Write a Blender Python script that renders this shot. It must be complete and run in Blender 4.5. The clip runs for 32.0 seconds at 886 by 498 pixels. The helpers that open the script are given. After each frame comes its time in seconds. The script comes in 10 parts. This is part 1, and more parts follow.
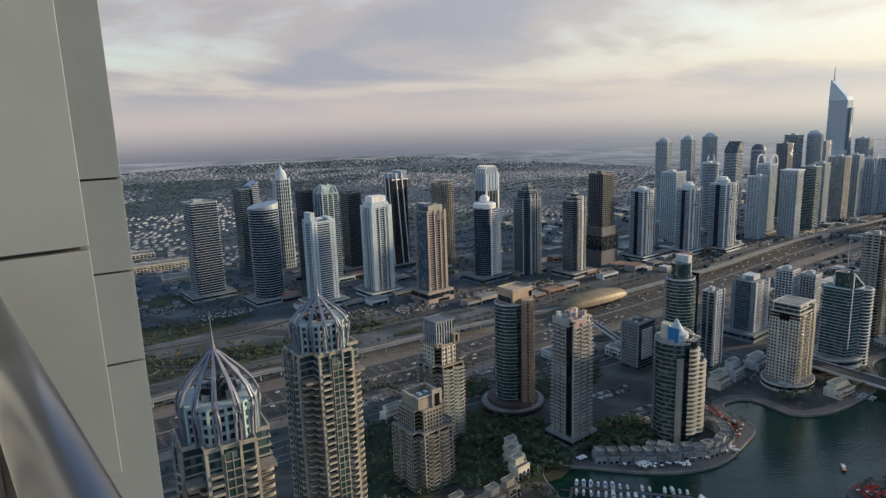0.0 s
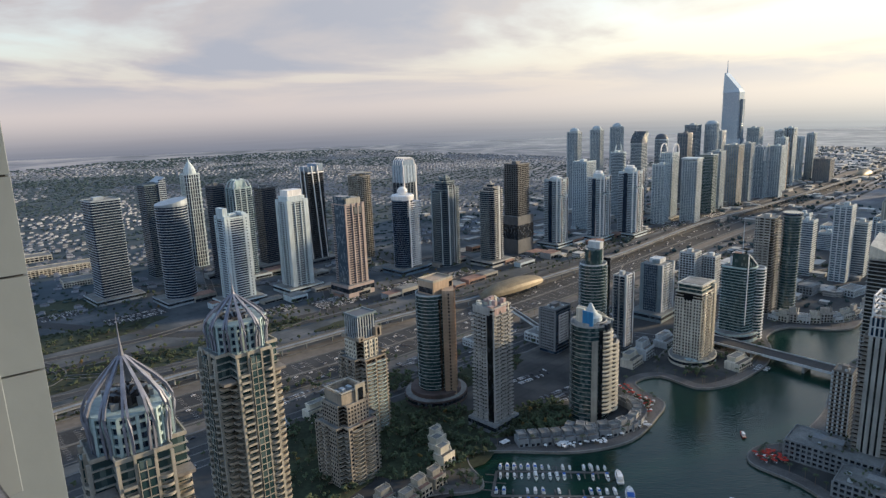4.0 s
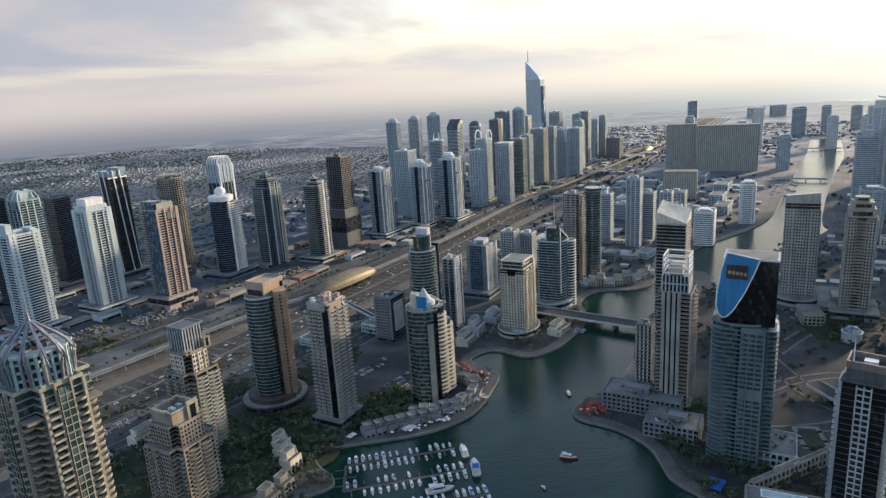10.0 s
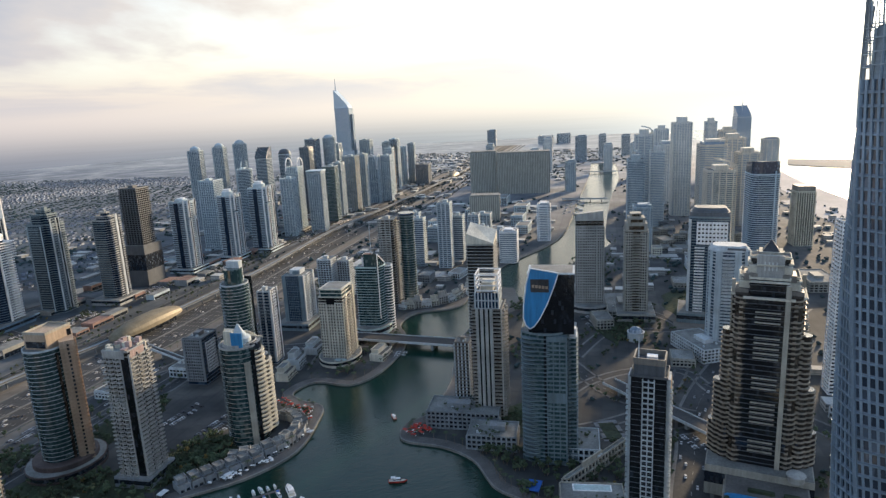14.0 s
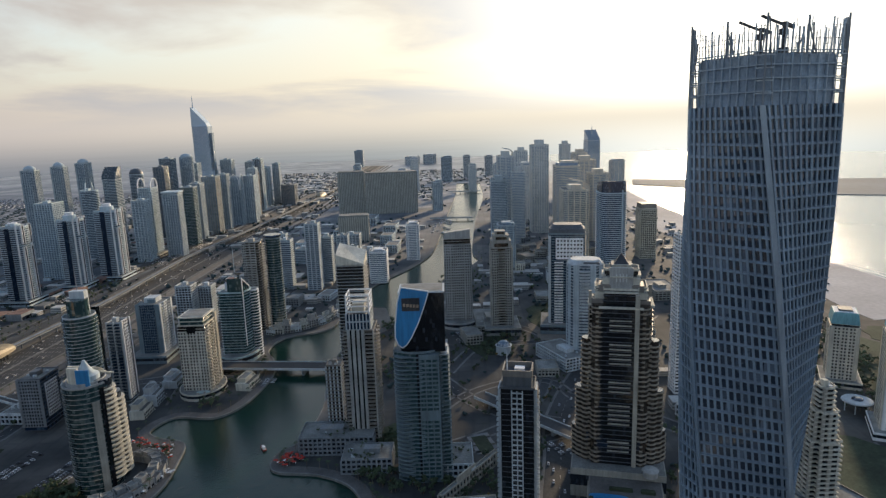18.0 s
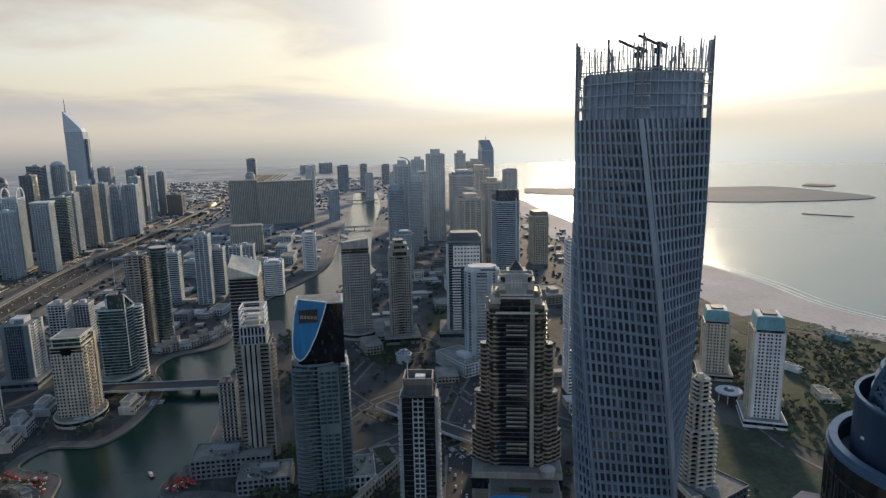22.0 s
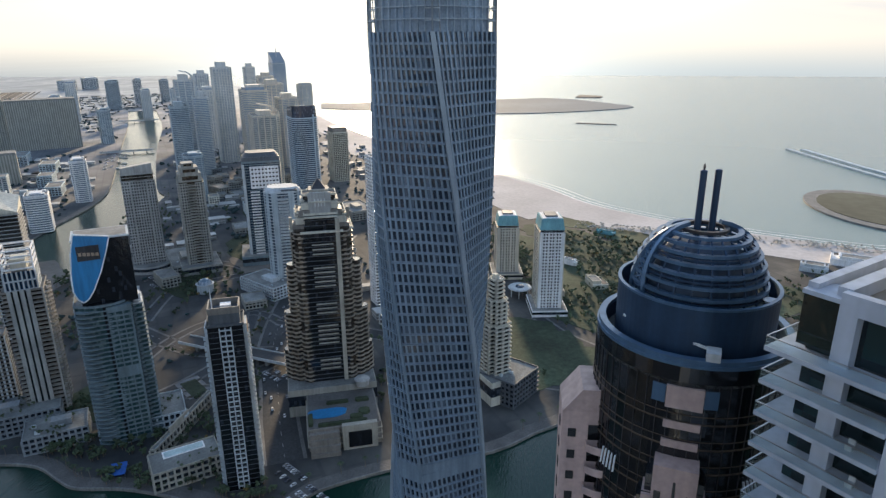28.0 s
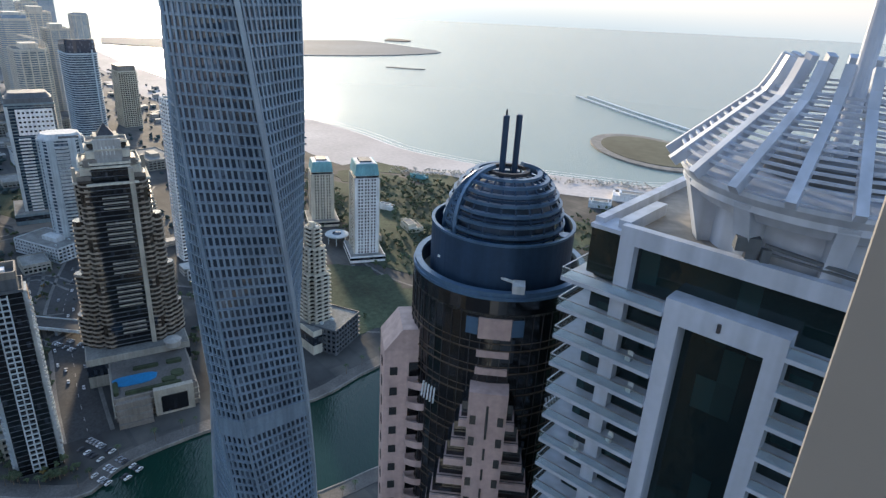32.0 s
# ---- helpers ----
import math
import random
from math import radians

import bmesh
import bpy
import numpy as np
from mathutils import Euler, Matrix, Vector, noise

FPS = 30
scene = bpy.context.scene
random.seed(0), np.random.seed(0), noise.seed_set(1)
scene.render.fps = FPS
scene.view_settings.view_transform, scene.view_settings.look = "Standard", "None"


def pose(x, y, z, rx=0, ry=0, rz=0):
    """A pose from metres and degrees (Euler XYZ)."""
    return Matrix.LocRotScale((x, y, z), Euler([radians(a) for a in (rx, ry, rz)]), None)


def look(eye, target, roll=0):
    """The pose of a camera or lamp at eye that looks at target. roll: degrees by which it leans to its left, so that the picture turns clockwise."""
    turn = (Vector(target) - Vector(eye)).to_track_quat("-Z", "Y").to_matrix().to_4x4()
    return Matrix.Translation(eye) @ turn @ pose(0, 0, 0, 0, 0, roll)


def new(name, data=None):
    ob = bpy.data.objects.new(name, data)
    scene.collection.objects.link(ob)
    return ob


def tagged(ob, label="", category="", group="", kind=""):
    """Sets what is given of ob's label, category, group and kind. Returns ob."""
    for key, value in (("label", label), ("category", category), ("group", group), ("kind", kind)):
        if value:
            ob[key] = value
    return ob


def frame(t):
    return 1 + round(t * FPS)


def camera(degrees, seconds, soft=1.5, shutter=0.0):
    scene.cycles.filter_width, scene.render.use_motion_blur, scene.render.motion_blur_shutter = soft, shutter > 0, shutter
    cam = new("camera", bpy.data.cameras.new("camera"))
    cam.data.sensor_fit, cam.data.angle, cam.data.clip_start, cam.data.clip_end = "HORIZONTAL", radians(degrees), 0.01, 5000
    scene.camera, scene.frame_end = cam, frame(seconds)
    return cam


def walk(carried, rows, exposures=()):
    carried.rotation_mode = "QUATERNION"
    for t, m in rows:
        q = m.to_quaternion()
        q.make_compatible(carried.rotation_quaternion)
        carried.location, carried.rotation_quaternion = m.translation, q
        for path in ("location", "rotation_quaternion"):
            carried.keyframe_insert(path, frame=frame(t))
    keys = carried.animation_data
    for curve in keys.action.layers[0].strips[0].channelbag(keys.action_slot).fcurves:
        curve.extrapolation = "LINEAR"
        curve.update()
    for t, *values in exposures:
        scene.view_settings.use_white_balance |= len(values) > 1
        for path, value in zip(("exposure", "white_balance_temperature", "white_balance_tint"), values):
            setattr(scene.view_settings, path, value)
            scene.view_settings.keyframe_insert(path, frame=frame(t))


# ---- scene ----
cam = camera(69.5, 32.0, soft=1.35)
EYE = (0.0, 0.0, 270.0)
PATH = [
    (0.0, pose(*EYE, 78.41, 1.86, -0.33)), (0.5, pose(*EYE, 78.42, 2.17, -1.49)), (1.0, pose(*EYE, 78.13, 2.30, -2.13)),
    (1.5, pose(*EYE, 77.87, 2.40, -3.09)), (2.0, pose(*EYE, 77.81, 2.23, -4.26)), (2.5, pose(*EYE, 77.70, 2.11, -5.06)),
    (3.0, pose(*EYE, 77.69, 2.17, -5.67)), (3.5, pose(*EYE, 77.56, 2.07, -6.76)), (5.5, pose(*EYE, 77.08, 2.14, -9.72)),
    (6.0, pose(*EYE, 76.91, 2.31, -10.33)), (6.5, pose(*EYE, 77.00, 2.52, -10.86)), (7.0, pose(*EYE, 77.27, 2.70, -11.68)),
    (7.5, pose(*EYE, 77.72, 3.48, -12.19)), (8.0, pose(*EYE, 78.09, 3.41, -14.40)), (8.5, pose(*EYE, 77.14, 3.12, -14.77)),
    (9.0, pose(*EYE, 75.74, 4.12, -17.11)), (9.5, pose(*EYE, 76.25, 3.45, -23.31)), (10.0, pose(*EYE, 75.97, 3.44, -23.68)),
    (10.5, pose(*EYE, 74.54, 3.77, -22.44)), (11.0, pose(*EYE, 75.34, 3.01, -24.53)), (11.5, pose(*EYE, 75.92, 4.06, -25.84)),
    (12.0, pose(*EYE, 76.54, 4.40, -28.38)), (12.5, pose(*EYE, 76.60, 3.33, -30.69)), (13.0, pose(*EYE, 77.02, 3.34, -37.13)),
    (13.5, pose(*EYE, 77.20, 3.39, -38.65)), (14.0, pose(*EYE, 77.47, 2.76, -40.29)), (14.5, pose(*EYE, 77.60, 2.15, -43.00)),
    (16.5, pose(*EYE, 79.43, 2.22, -48.58)), (17.0, pose(*EYE, 78.74, 2.19, -49.72)), (17.5, pose(*EYE, 78.63, 2.15, -51.20)),
    (18.0, pose(*EYE, 78.79, 1.85, -51.99)), (18.5, pose(*EYE, 78.99, 1.29, -53.06)), (19.0, pose(*EYE, 78.90, 1.21, -54.00)),
    (19.5, pose(*EYE, 78.75, 1.32, -55.19)), (20.0, pose(*EYE, 78.68, 1.07, -56.01)), (20.5, pose(*EYE, 78.99, 1.01, -57.25)),
    (21.0, pose(*EYE, 79.05, 0.92, -58.46)), (21.5, pose(*EYE, 79.23, 1.06, -59.86)), (22.0, pose(*EYE, 79.35, 1.13, -61.12)),
    (22.5, pose(*EYE, 78.82, 1.26, -62.22)), (23.0, pose(*EYE, 78.15, 0.97, -64.05)), (23.5, pose(*EYE, 77.99, 0.45, -64.37)),
    (24.0, pose(*EYE, 77.75, 0.61, -64.25)), (24.5, pose(*EYE, 76.96, 0.55, -65.39)), (26.5, pose(*EYE, 74.77, 1.33, -72.66)),
    (27.0, pose(*EYE, 73.30, 1.26, -75.17)), (27.5, pose(*EYE, 72.49, 0.47, -77.03)), (28.0, pose(*EYE, 71.70, 0.38, -78.94)),
    (28.5, pose(*EYE, 71.77, 0.48, -81.82)), (29.0, pose(*EYE, 71.60, 0.08, -85.28)), (29.5, pose(*EYE, 72.23, -0.87, -85.13)),
    (30.0, pose(*EYE, 71.95, -3.99, -87.66)), (30.5, pose(*EYE, 70.38, -3.34, -89.03)), (31.0, pose(*EYE, 69.37, -3.02, -92.03)),
    (31.5, pose(*EYE, 68.10, -2.89, -93.75)), (32.0, pose(*EYE, 67.25, -3.01, -95.11)),
]
EXPOSURES = [(0.0, 0.20, 6400, 8.5), (1.0, 0.25, 6400, 8.5), (2.0, 0.45, 6400, 8.5), (6.0, 0.43, 6350, 8.5), (9.0, 0.47, 6350, 8.5), (13.0, 0.63, 6350, 8.5), (16.5, 0.23, 6350, 8.5), (19.0, 0.03, 6400, 8.5), (22.0, -0.06, 6400, 8.5), (23.0, -0.28, 6400, 8.5), (24.5, -0.12, 6350, 8.5), (26.5, 0.23, 6360, 8.5), (28.0, 0.61, 6260, 8.5), (30.0, 0.59, 6110, 8.5), (31.0, 0.56, 6040, 8.5), (32.0, 0.84, 6010, 8.5)]
walk(cam, PATH, EXPOSURES)

# ---- world and sun ----
SUN_AZ, SUN_EL = 75.0, 11.0          # degrees, azimuth clockwise from +y
sun_way = Vector((math.sin(radians(SUN_AZ)) * math.cos(radians(SUN_EL)), math.cos(radians(SUN_AZ)) * math.cos(radians(SUN_EL)), math.sin(radians(SUN_EL))))
sun_data = bpy.data.lights.new("sun", "SUN")
sun_data.energy, sun_data.angle, sun_data.color = 4.8, radians(4.0), (1.0, 0.75, 0.48)
sun_lamp = new("sun", sun_data)
sun_lamp.matrix_world = look((0, 0, 900), Vector((0, 0, 900)) - sun_way)

world = bpy.data.worlds.new("sky")
scene.world = world
world.use_nodes = True
wt = world.node_tree
wt.nodes.clear()


def wnode(kind, **kw):
    n = wt.nodes.new(kind)
    for k, v in kw.items():
        if k == "op":
            n.operation = v
        else:
            n.inputs[int(k[1:])].default_value = v
    return n


def wlink(a, i, b, j):
    wt.links.new(a.outputs[i], b.inputs[j])


sky = wt.nodes.new("ShaderNodeTexSky")
sky.sky_type, sky.sun_disc = "NISHITA", False
sky.sun_elevation, sky.sun_rotation = radians(SUN_EL), radians(SUN_AZ)
sky.dust_density, sky.air_density, sky.ozone_density = 0.4, 1.0, 2.0
clear = wnode("ShaderNodeBackground", i1=0.27)
wlink(sky, 0, clear, 0)
coord = wt.nodes.new("ShaderNodeTexCoord")
sep = wt.nodes.new("ShaderNodeSeparateXYZ")
wlink(coord, 0, sep, 0)
# cloud sheet seen in perspective: direction divided by its height
height = wnode("ShaderNodeMath", op="MAXIMUM", i1=0.0)
wlink(sep, 2, height, 0)
lift = wnode("ShaderNodeMath", op="ADD", i1=0.10)
wlink(height, 0, lift, 0)
px = wnode("ShaderNodeMath", op="DIVIDE")
py = wnode("ShaderNodeMath", op="DIVIDE")
wlink(sep, 0, px, 0), wlink(lift, 0, px, 1)
wlink(sep, 1, py, 0), wlink(lift, 0, py, 1)
sheet = wt.nodes.new("ShaderNodeCombineXYZ")
wlink(px, 0, sheet, 0), wlink(py, 0, sheet, 1)
clouds = wt.nodes.new("ShaderNodeTexNoise")
clouds.inputs["Scale"].default_value, clouds.inputs["Detail"].default_value = 0.34, 7.0
clouds.inputs["Roughness"].default_value = 0.52
clouds.inputs["Distortion"].default_value = 0.4
wlink(sheet, 0, clouds, "Vector")
cover = wt.nodes.new("ShaderNodeMapRange")
cover.inputs[1].default_value, cover.inputs[2].default_value = 0.40, 0.50
cover.inputs[3].default_value, cover.inputs[4].default_value = 0.15, 1.0
wlink(clouds, 0, cover, 0)
# the veiled sun: forward-scattered light round its direction
dot = wt.nodes.new("ShaderNodeVectorMath")
dot.operation = "DOT_PRODUCT"
dot.inputs[1].default_value = sun_way
wlink(coord, 0, dot, 0)
near_sun = wnode("ShaderNodeMath", op="MAXIMUM", i1=0.0)
wlink(dot, 1, near_sun, 0)
wide = wnode("ShaderNodeMath", op="POWER", i1=2.2)
tight = wnode("ShaderNodeMath", op="POWER", i1=26.0)
wlink(near_sun, 0, wide, 0), wlink(near_sun, 0, tight, 0)
# cloud tint: mauve away from the sun, cream towards it
tint = wt.nodes.new("ShaderNodeMix")
tint.data_type = "RGBA"
tint.inputs[6].default_value, tint.inputs[7].default_value = (0.52, 0.46, 0.435, 1), (1.05, 0.92, 0.69, 1)
wlink(wide, 0, tint, 0)
streak_tint = wt.nodes.new("ShaderNodeMix")
streak_tint.data_type = "RGBA"
streak_tint.inputs[6].default_value, streak_tint.inputs[7].default_value = (0.34, 0.35, 0.40, 1), (0.72, 0.69, 0.65, 1)
wlink(wide, 0, streak_tint, 0)
thick = wt.nodes.new("ShaderNodeMapRange")
thick.inputs[1].default_value, thick.inputs[2].default_value = 0.44, 0.57
wlink(clouds, 0, thick, 0)
shade = wt.nodes.new("ShaderNodeMix")
shade.data_type = "RGBA"
wlink(thick, 0, shade, 0), wlink(tint, 2, shade, 6), wlink(streak_tint, 2, shade, 7)
flare = wt.nodes.new("ShaderNodeVectorMath")
flare.operation = "SCALE"
flare.inputs[0].default_value = (1.5, 1.4, 1.2)
wlink(tight, 0, flare, 3)
lit = wt.nodes.new("ShaderNodeVectorMath")
lit.operation = "ADD"
wlink(shade, 2, lit, 0), wlink(flare, 0, lit, 1)
# hazy band along the horizon, over distant desert and sea
band = wt.nodes.new("ShaderNodeMapRange")
band.inputs[1].default_value, band.inputs[2].default_value = -0.005, 0.065
band.interpolation_type = "SMOOTHSTEP"
wlink(sep, 2, band, 0)
haze = wt.nodes.new("ShaderNodeMix")
haze.data_type = "RGBA"
haze.inputs[6].default_value, haze.inputs[7].default_value = (0.50, 0.44, 0.425, 1), (0.91, 0.81, 0.65, 1)
wlink(wide, 0, haze, 0)
mixed = wt.nodes.new("ShaderNodeMix")
mixed.data_type = "RGBA"
wlink(band, 0, mixed, 0), wlink(haze, 2, mixed, 6), wlink(lit, 0, mixed, 7)
# distant plain and open sea between the ground's edge and the true horizon
plain = wt.nodes.new("ShaderNodeMix")
plain.data_type = "RGBA"
plain.inputs[6].default_value, plain.inputs[7].default_value = (0.165, 0.175, 0.215, 1), (0.42, 0.44, 0.43, 1)
wlink(wide, 0, plain, 0)
squash = wt.nodes.new("ShaderNodeMapping")
squash.inputs["Scale"].default_value = (5.0, 5.0, 190.0)
wlink(coord, 0, squash, 0)
lines = wt.nodes.new("ShaderNodeTexNoise")
lines.inputs["Scale"].default_value, lines.inputs["Detail"].default_value = 1.6, 6.0
wlink(squash, 0, lines, "Vector")
vary = wt.nodes.new("ShaderNodeMapRange")
vary.inputs[1].default_value, vary.inputs[2].default_value = 0.3, 0.7
vary.inputs[3].default_value, vary.inputs[4].default_value = 0.95, 1.05
wlink(lines, 0, vary, 0)
far_land = wt.nodes.new("ShaderNodeVectorMath")
far_land.operation = "SCALE"
wlink(plain, 2, far_land, 0), wlink(vary, 0, far_land, 3)
# open sea on one side, land on the other
seaward = wt.nodes.new("ShaderNodeVectorMath")
seaward.operation = "DOT_PRODUCT"
seaward.inputs[1].default_value = (0.87, -0.5, 0.0)
wlink(coord, 0, seaward, 0)
side = wt.nodes.new("ShaderNodeMapRange")
side.inputs[1].default_value, side.inputs[2].default_value = 0.42, 0.62
wlink(seaward, 1, side, 0)
offing = wt.nodes.new("ShaderNodeMix")
offing.data_type = "RGBA"
offing.inputs[7].default_value = (0.42, 0.45, 0.455, 1)
wlink(side, 0, offing, 0), wlink(far_land, 0, offing, 6)
glitter = wt.nodes.new("ShaderNodeVectorMath")
glitter.operation = "MULTIPLY_ADD"
glitter.inputs[1].default_value = (0.80, 0.80, 0.78)
wlink(flare, 0, glitter, 0), wlink(offing, 2, glitter, 2)
rise = wt.nodes.new("ShaderNodeMapRange")
rise.interpolation_type = "SMOOTHSTEP"
rise.inputs[1].default_value, rise.inputs[2].default_value = -0.056, 0.010
wlink(sep, 2, rise, 0)
distance = wt.nodes.new("ShaderNodeMix")
distance.data_type = "RGBA"
wlink(rise, 0, distance, 0), wlink(glitter, 0, distance, 6), wlink(mixed, 2, distance, 7)
veil = wnode("ShaderNodeBackground", i1=1.0)
wlink(distance, 2, veil, 0)
keep = wnode("ShaderNodeMath", op="MULTIPLY")
gap = wnode("ShaderNodeMath", op="SUBTRACT", i0=1.0)
wlink(cover, 0, gap, 1)
# gaps close towards the veiled sun and open overhead
far_side = wnode("ShaderNodeMath", op="SUBTRACT", i0=1.0)
wlink(wide, 0, far_side, 1)
overhead = wt.nodes.new("ShaderNodeMapRange")
overhead.inputs[1].default_value, overhead.inputs[2].default_value = 0.24, 0.55
overhead.inputs[3].default_value, overhead.inputs[4].default_value = 0.0, 0.86
wlink(sep, 2, overhead, 0)
open_sky = wnode("ShaderNodeMath", op="MULTIPLY")
wlink(gap, 0, open_sky, 0), wlink(far_side, 0, open_sky, 1)
more = wnode("ShaderNodeMath", op="MAXIMUM")
wlink(open_sky, 0, more, 0), wlink(overhead, 0, more, 1)
high_up = wt.nodes.new("ShaderNodeMapRange")
high_up.inputs[1].default_value, high_up.inputs[2].default_value = 0.03, 0.20
wlink(sep, 2, high_up, 0)
wlink(more, 0, keep, 0), wlink(high_up, 0, keep, 1)
both = wt.nodes.new("ShaderNodeMixShader")
wlink(keep, 0, both, 0), wlink(veil, 0, both, 1), wlink(clear, 0, both, 2)
sky_out = wt.nodes.new("ShaderNodeOutputWorld")
wlink(both, 0, sky_out, 0)


# ---- materials ----
def surface(name, col, rough=0.8, metal=0.0, vary=0.18, grain=1.2, bump=0.25, streak=0.25, spec=0.4):
    """Painted or cast surface: large stains, fine grain, rain streaks, a small tone shift from piece to piece."""
    m = bpy.data.materials.new(name)
    m.use_nodes = True
    t = m.node_tree
    b = t.nodes["Principled BSDF"]
    b.inputs["Roughness"].default_value, b.inputs["Metallic"].default_value = rough, metal
    b.inputs["Specular IOR Level"].default_value = spec
    geo = t.nodes.new("ShaderNodeNewGeometry")
    big, fine, run = (t.nodes.new("ShaderNodeTexNoise") for _ in range(3))
    big.inputs["Scale"].default_value, big.inputs["Detail"].default_value = grain * 0.06, 3
    fine.inputs["Scale"].default_value, fine.inputs["Detail"].default_value = grain, 4
    run.inputs["Scale"].default_value = 0.6
    stretch = t.nodes.new("ShaderNodeMapping")
    stretch.inputs["Scale"].default_value = (1.0, 1.0, 0.06)
    t.links.new(geo.outputs["Position"], stretch.inputs[0])
    t.links.new(stretch.outputs[0], run.inputs["Vector"])
    t.links.new(geo.outputs["Position"], big.inputs["Vector"])
    t.links.new(geo.outputs["Position"], fine.inputs["Vector"])
    info = t.nodes.new("ShaderNodeObjectInfo")
    total = None
    for node, out, k in ((big, 0, vary), (fine, 0, vary * 0.6), (run, 0, streak * 0.6), (info, "Random", vary * 0.35)):
        mr = t.nodes.new("ShaderNodeMapRange")
        mr.inputs[1].default_value, mr.inputs[2].default_value = (0.3, 0.7) if node is not info else (0, 1)
        mr.inputs[3].default_value, mr.inputs[4].default_value = 1 - k, 1 + k
        t.links.new(node.outputs[out], mr.inputs[0])
        if total is None:
            total = mr
        else:
            mul = t.nodes.new("ShaderNodeMath")
            mul.operation = "MULTIPLY"
            t.links.new(total.outputs[0], mul.inputs[0])
            t.links.new(mr.outputs[0], mul.inputs[1])
            total = mul
    sc = t.nodes.new("ShaderNodeVectorMath")
    sc.operation = "SCALE"
    sc.inputs[0].default_value = col
    t.links.new(total.outputs[0], sc.inputs[3])
    t.links.new(sc.outputs[0], b.inputs["Base Color"])
    if bump:
        bp = t.nodes.new("ShaderNodeBump")
        bp.inputs["Strength"].default_value, bp.inputs["Distance"].default_value = bump, 0.05
        t.links.new(fine.outputs[0], bp.inputs["Height"])
        t.links.new(bp.outputs[0], b.inputs["Normal"])
    return m


def glazing(name, dark, pale, cell=(1.8, 1.8, 3.5), share=0.25, rough=0.07, spec=0.7):
    """Curtain glass: panes differ by blinds, tone and a slight tilt."""
    m = bpy.data.materials.new(name)
    m.use_nodes = True
    t = m.node_tree
    b = t.nodes["Principled BSDF"]
    tc = t.nodes.new("ShaderNodeTexCoord")
    snap = t.nodes.new("ShaderNodeVectorMath")
    snap.operation = "SNAP"
    snap.inputs[1].default_value = cell
    shift = t.nodes.new("ShaderNodeVectorMath")
    shift.operation = "ADD"
    shift.inputs[1].default_value = (0.31, 0.47, 0.2)
    t.links.new(tc.outputs["Object"], shift.inputs[0])
    t.links.new(shift.outputs[0], snap.inputs[0])
    wn = t.nodes.new("ShaderNodeTexWhiteNoise")
    t.links.new(snap.outputs[0], wn.inputs["Vector"])
    ramp = t.nodes.new("ShaderNodeValToRGB")
    ramp.color_ramp.elements[0].position, ramp.color_ramp.elements[0].color = 1 - share, (*dark, 1)
    ramp.color_ramp.elements[1].position, ramp.color_ramp.elements[1].color = 1.0, (*pale, 1)
    t.links.new(wn.outputs["Value"], ramp.inputs[0])
    t.links.new(ramp.outputs[0], b.inputs["Base Color"])
    mr = t.nodes.new("ShaderNodeMapRange")
    mr.inputs[3].default_value, mr.inputs[4].default_value = rough, rough + 0.12
    t.links.new(wn.outputs["Value"], mr.inputs[0])
    t.links.new(mr.outputs[0], b.inputs["Roughness"])
    b.inputs["Specular IOR Level"].default_value = spec
    b.inputs["IOR"].default_value = 1.6
    bp = t.nodes.new("ShaderNodeBump")
    bp.inputs["Strength"].default_value, bp.inputs["Distance"].default_value = 0.15, 0.3
    nz = t.nodes.new("ShaderNodeTexNoise")
    nz.inputs["Scale"].default_value = 0.35
    t.links.new(tc.outputs["Object"], nz.inputs["Vector"])
    t.links.new(nz.outputs[0], bp.inputs["Height"])
    t.links.new(bp.outputs[0], b.inputs["Normal"])
    return m


BEIGE = surface("beige_render", (0.305, 0.300, 0.266))
SAND = surface("sand_stone", (0.348, 0.330, 0.279))
TAN = surface("tan_cladding", (0.38, 0.29, 0.21))
CREAM = surface("cream_render", (0.545, 0.520, 0.436))
WHITE = surface("white_paint", (0.74, 0.74, 0.73), vary=0.10)
# far-row renders: distance haze is put into these two pale blue-greys
MIST = surface("hazed_blue_grey_render", (0.46, 0.545, 0.585), vary=0.10)
FARGREY = surface("hazed_grey_render", (0.395, 0.460, 0.492), vary=0.15)
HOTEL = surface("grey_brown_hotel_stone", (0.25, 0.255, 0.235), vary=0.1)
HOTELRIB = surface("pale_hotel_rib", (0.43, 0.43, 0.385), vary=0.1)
# coast renders, paled because haze is put into the base colour
HAZY = surface("hazed_pale_render", (0.56, 0.585, 0.575), vary=0.10)
HAZYCREAM = surface("hazed_cream_render", (0.62, 0.57, 0.48), vary=0.12)
BLUESTEEL = surface("blue_steel_band", (0.13, 0.21, 0.29), rough=0.4, metal=0.2)
SLATE = surface("blue_grey_panel", (0.150, 0.200, 0.223), rough=0.55)
STRIPE = surface("grey_brown_pier", (0.348, 0.350, 0.335))
PALE = surface("pale_grey_concrete", (0.470, 0.510, 0.528))
GREY = surface("grey_concrete", (0.215, 0.235, 0.248))
DARKGREY = surface("dark_grey_panel", (0.094, 0.105, 0.117), rough=0.5)
BROWN = surface("brown_cladding", (0.207, 0.190, 0.167), rough=0.6)
PINK = surface("pink_granite", (0.42, 0.325, 0.305), rough=0.55)
NAVY = surface("navy_metal", (0.024, 0.052, 0.10), rough=0.42, metal=0.3, vary=0.12)
TEAL = surface("teal_roof_metal", (0.16, 0.36, 0.40), rough=0.5)
PALETEAL = surface("pale_teal_panel", (0.34, 0.45, 0.46), rough=0.5)
BLUEPANEL = surface("blue_panel", (0.03, 0.20, 0.42), rough=0.3, vary=0.1, spec=0.6)
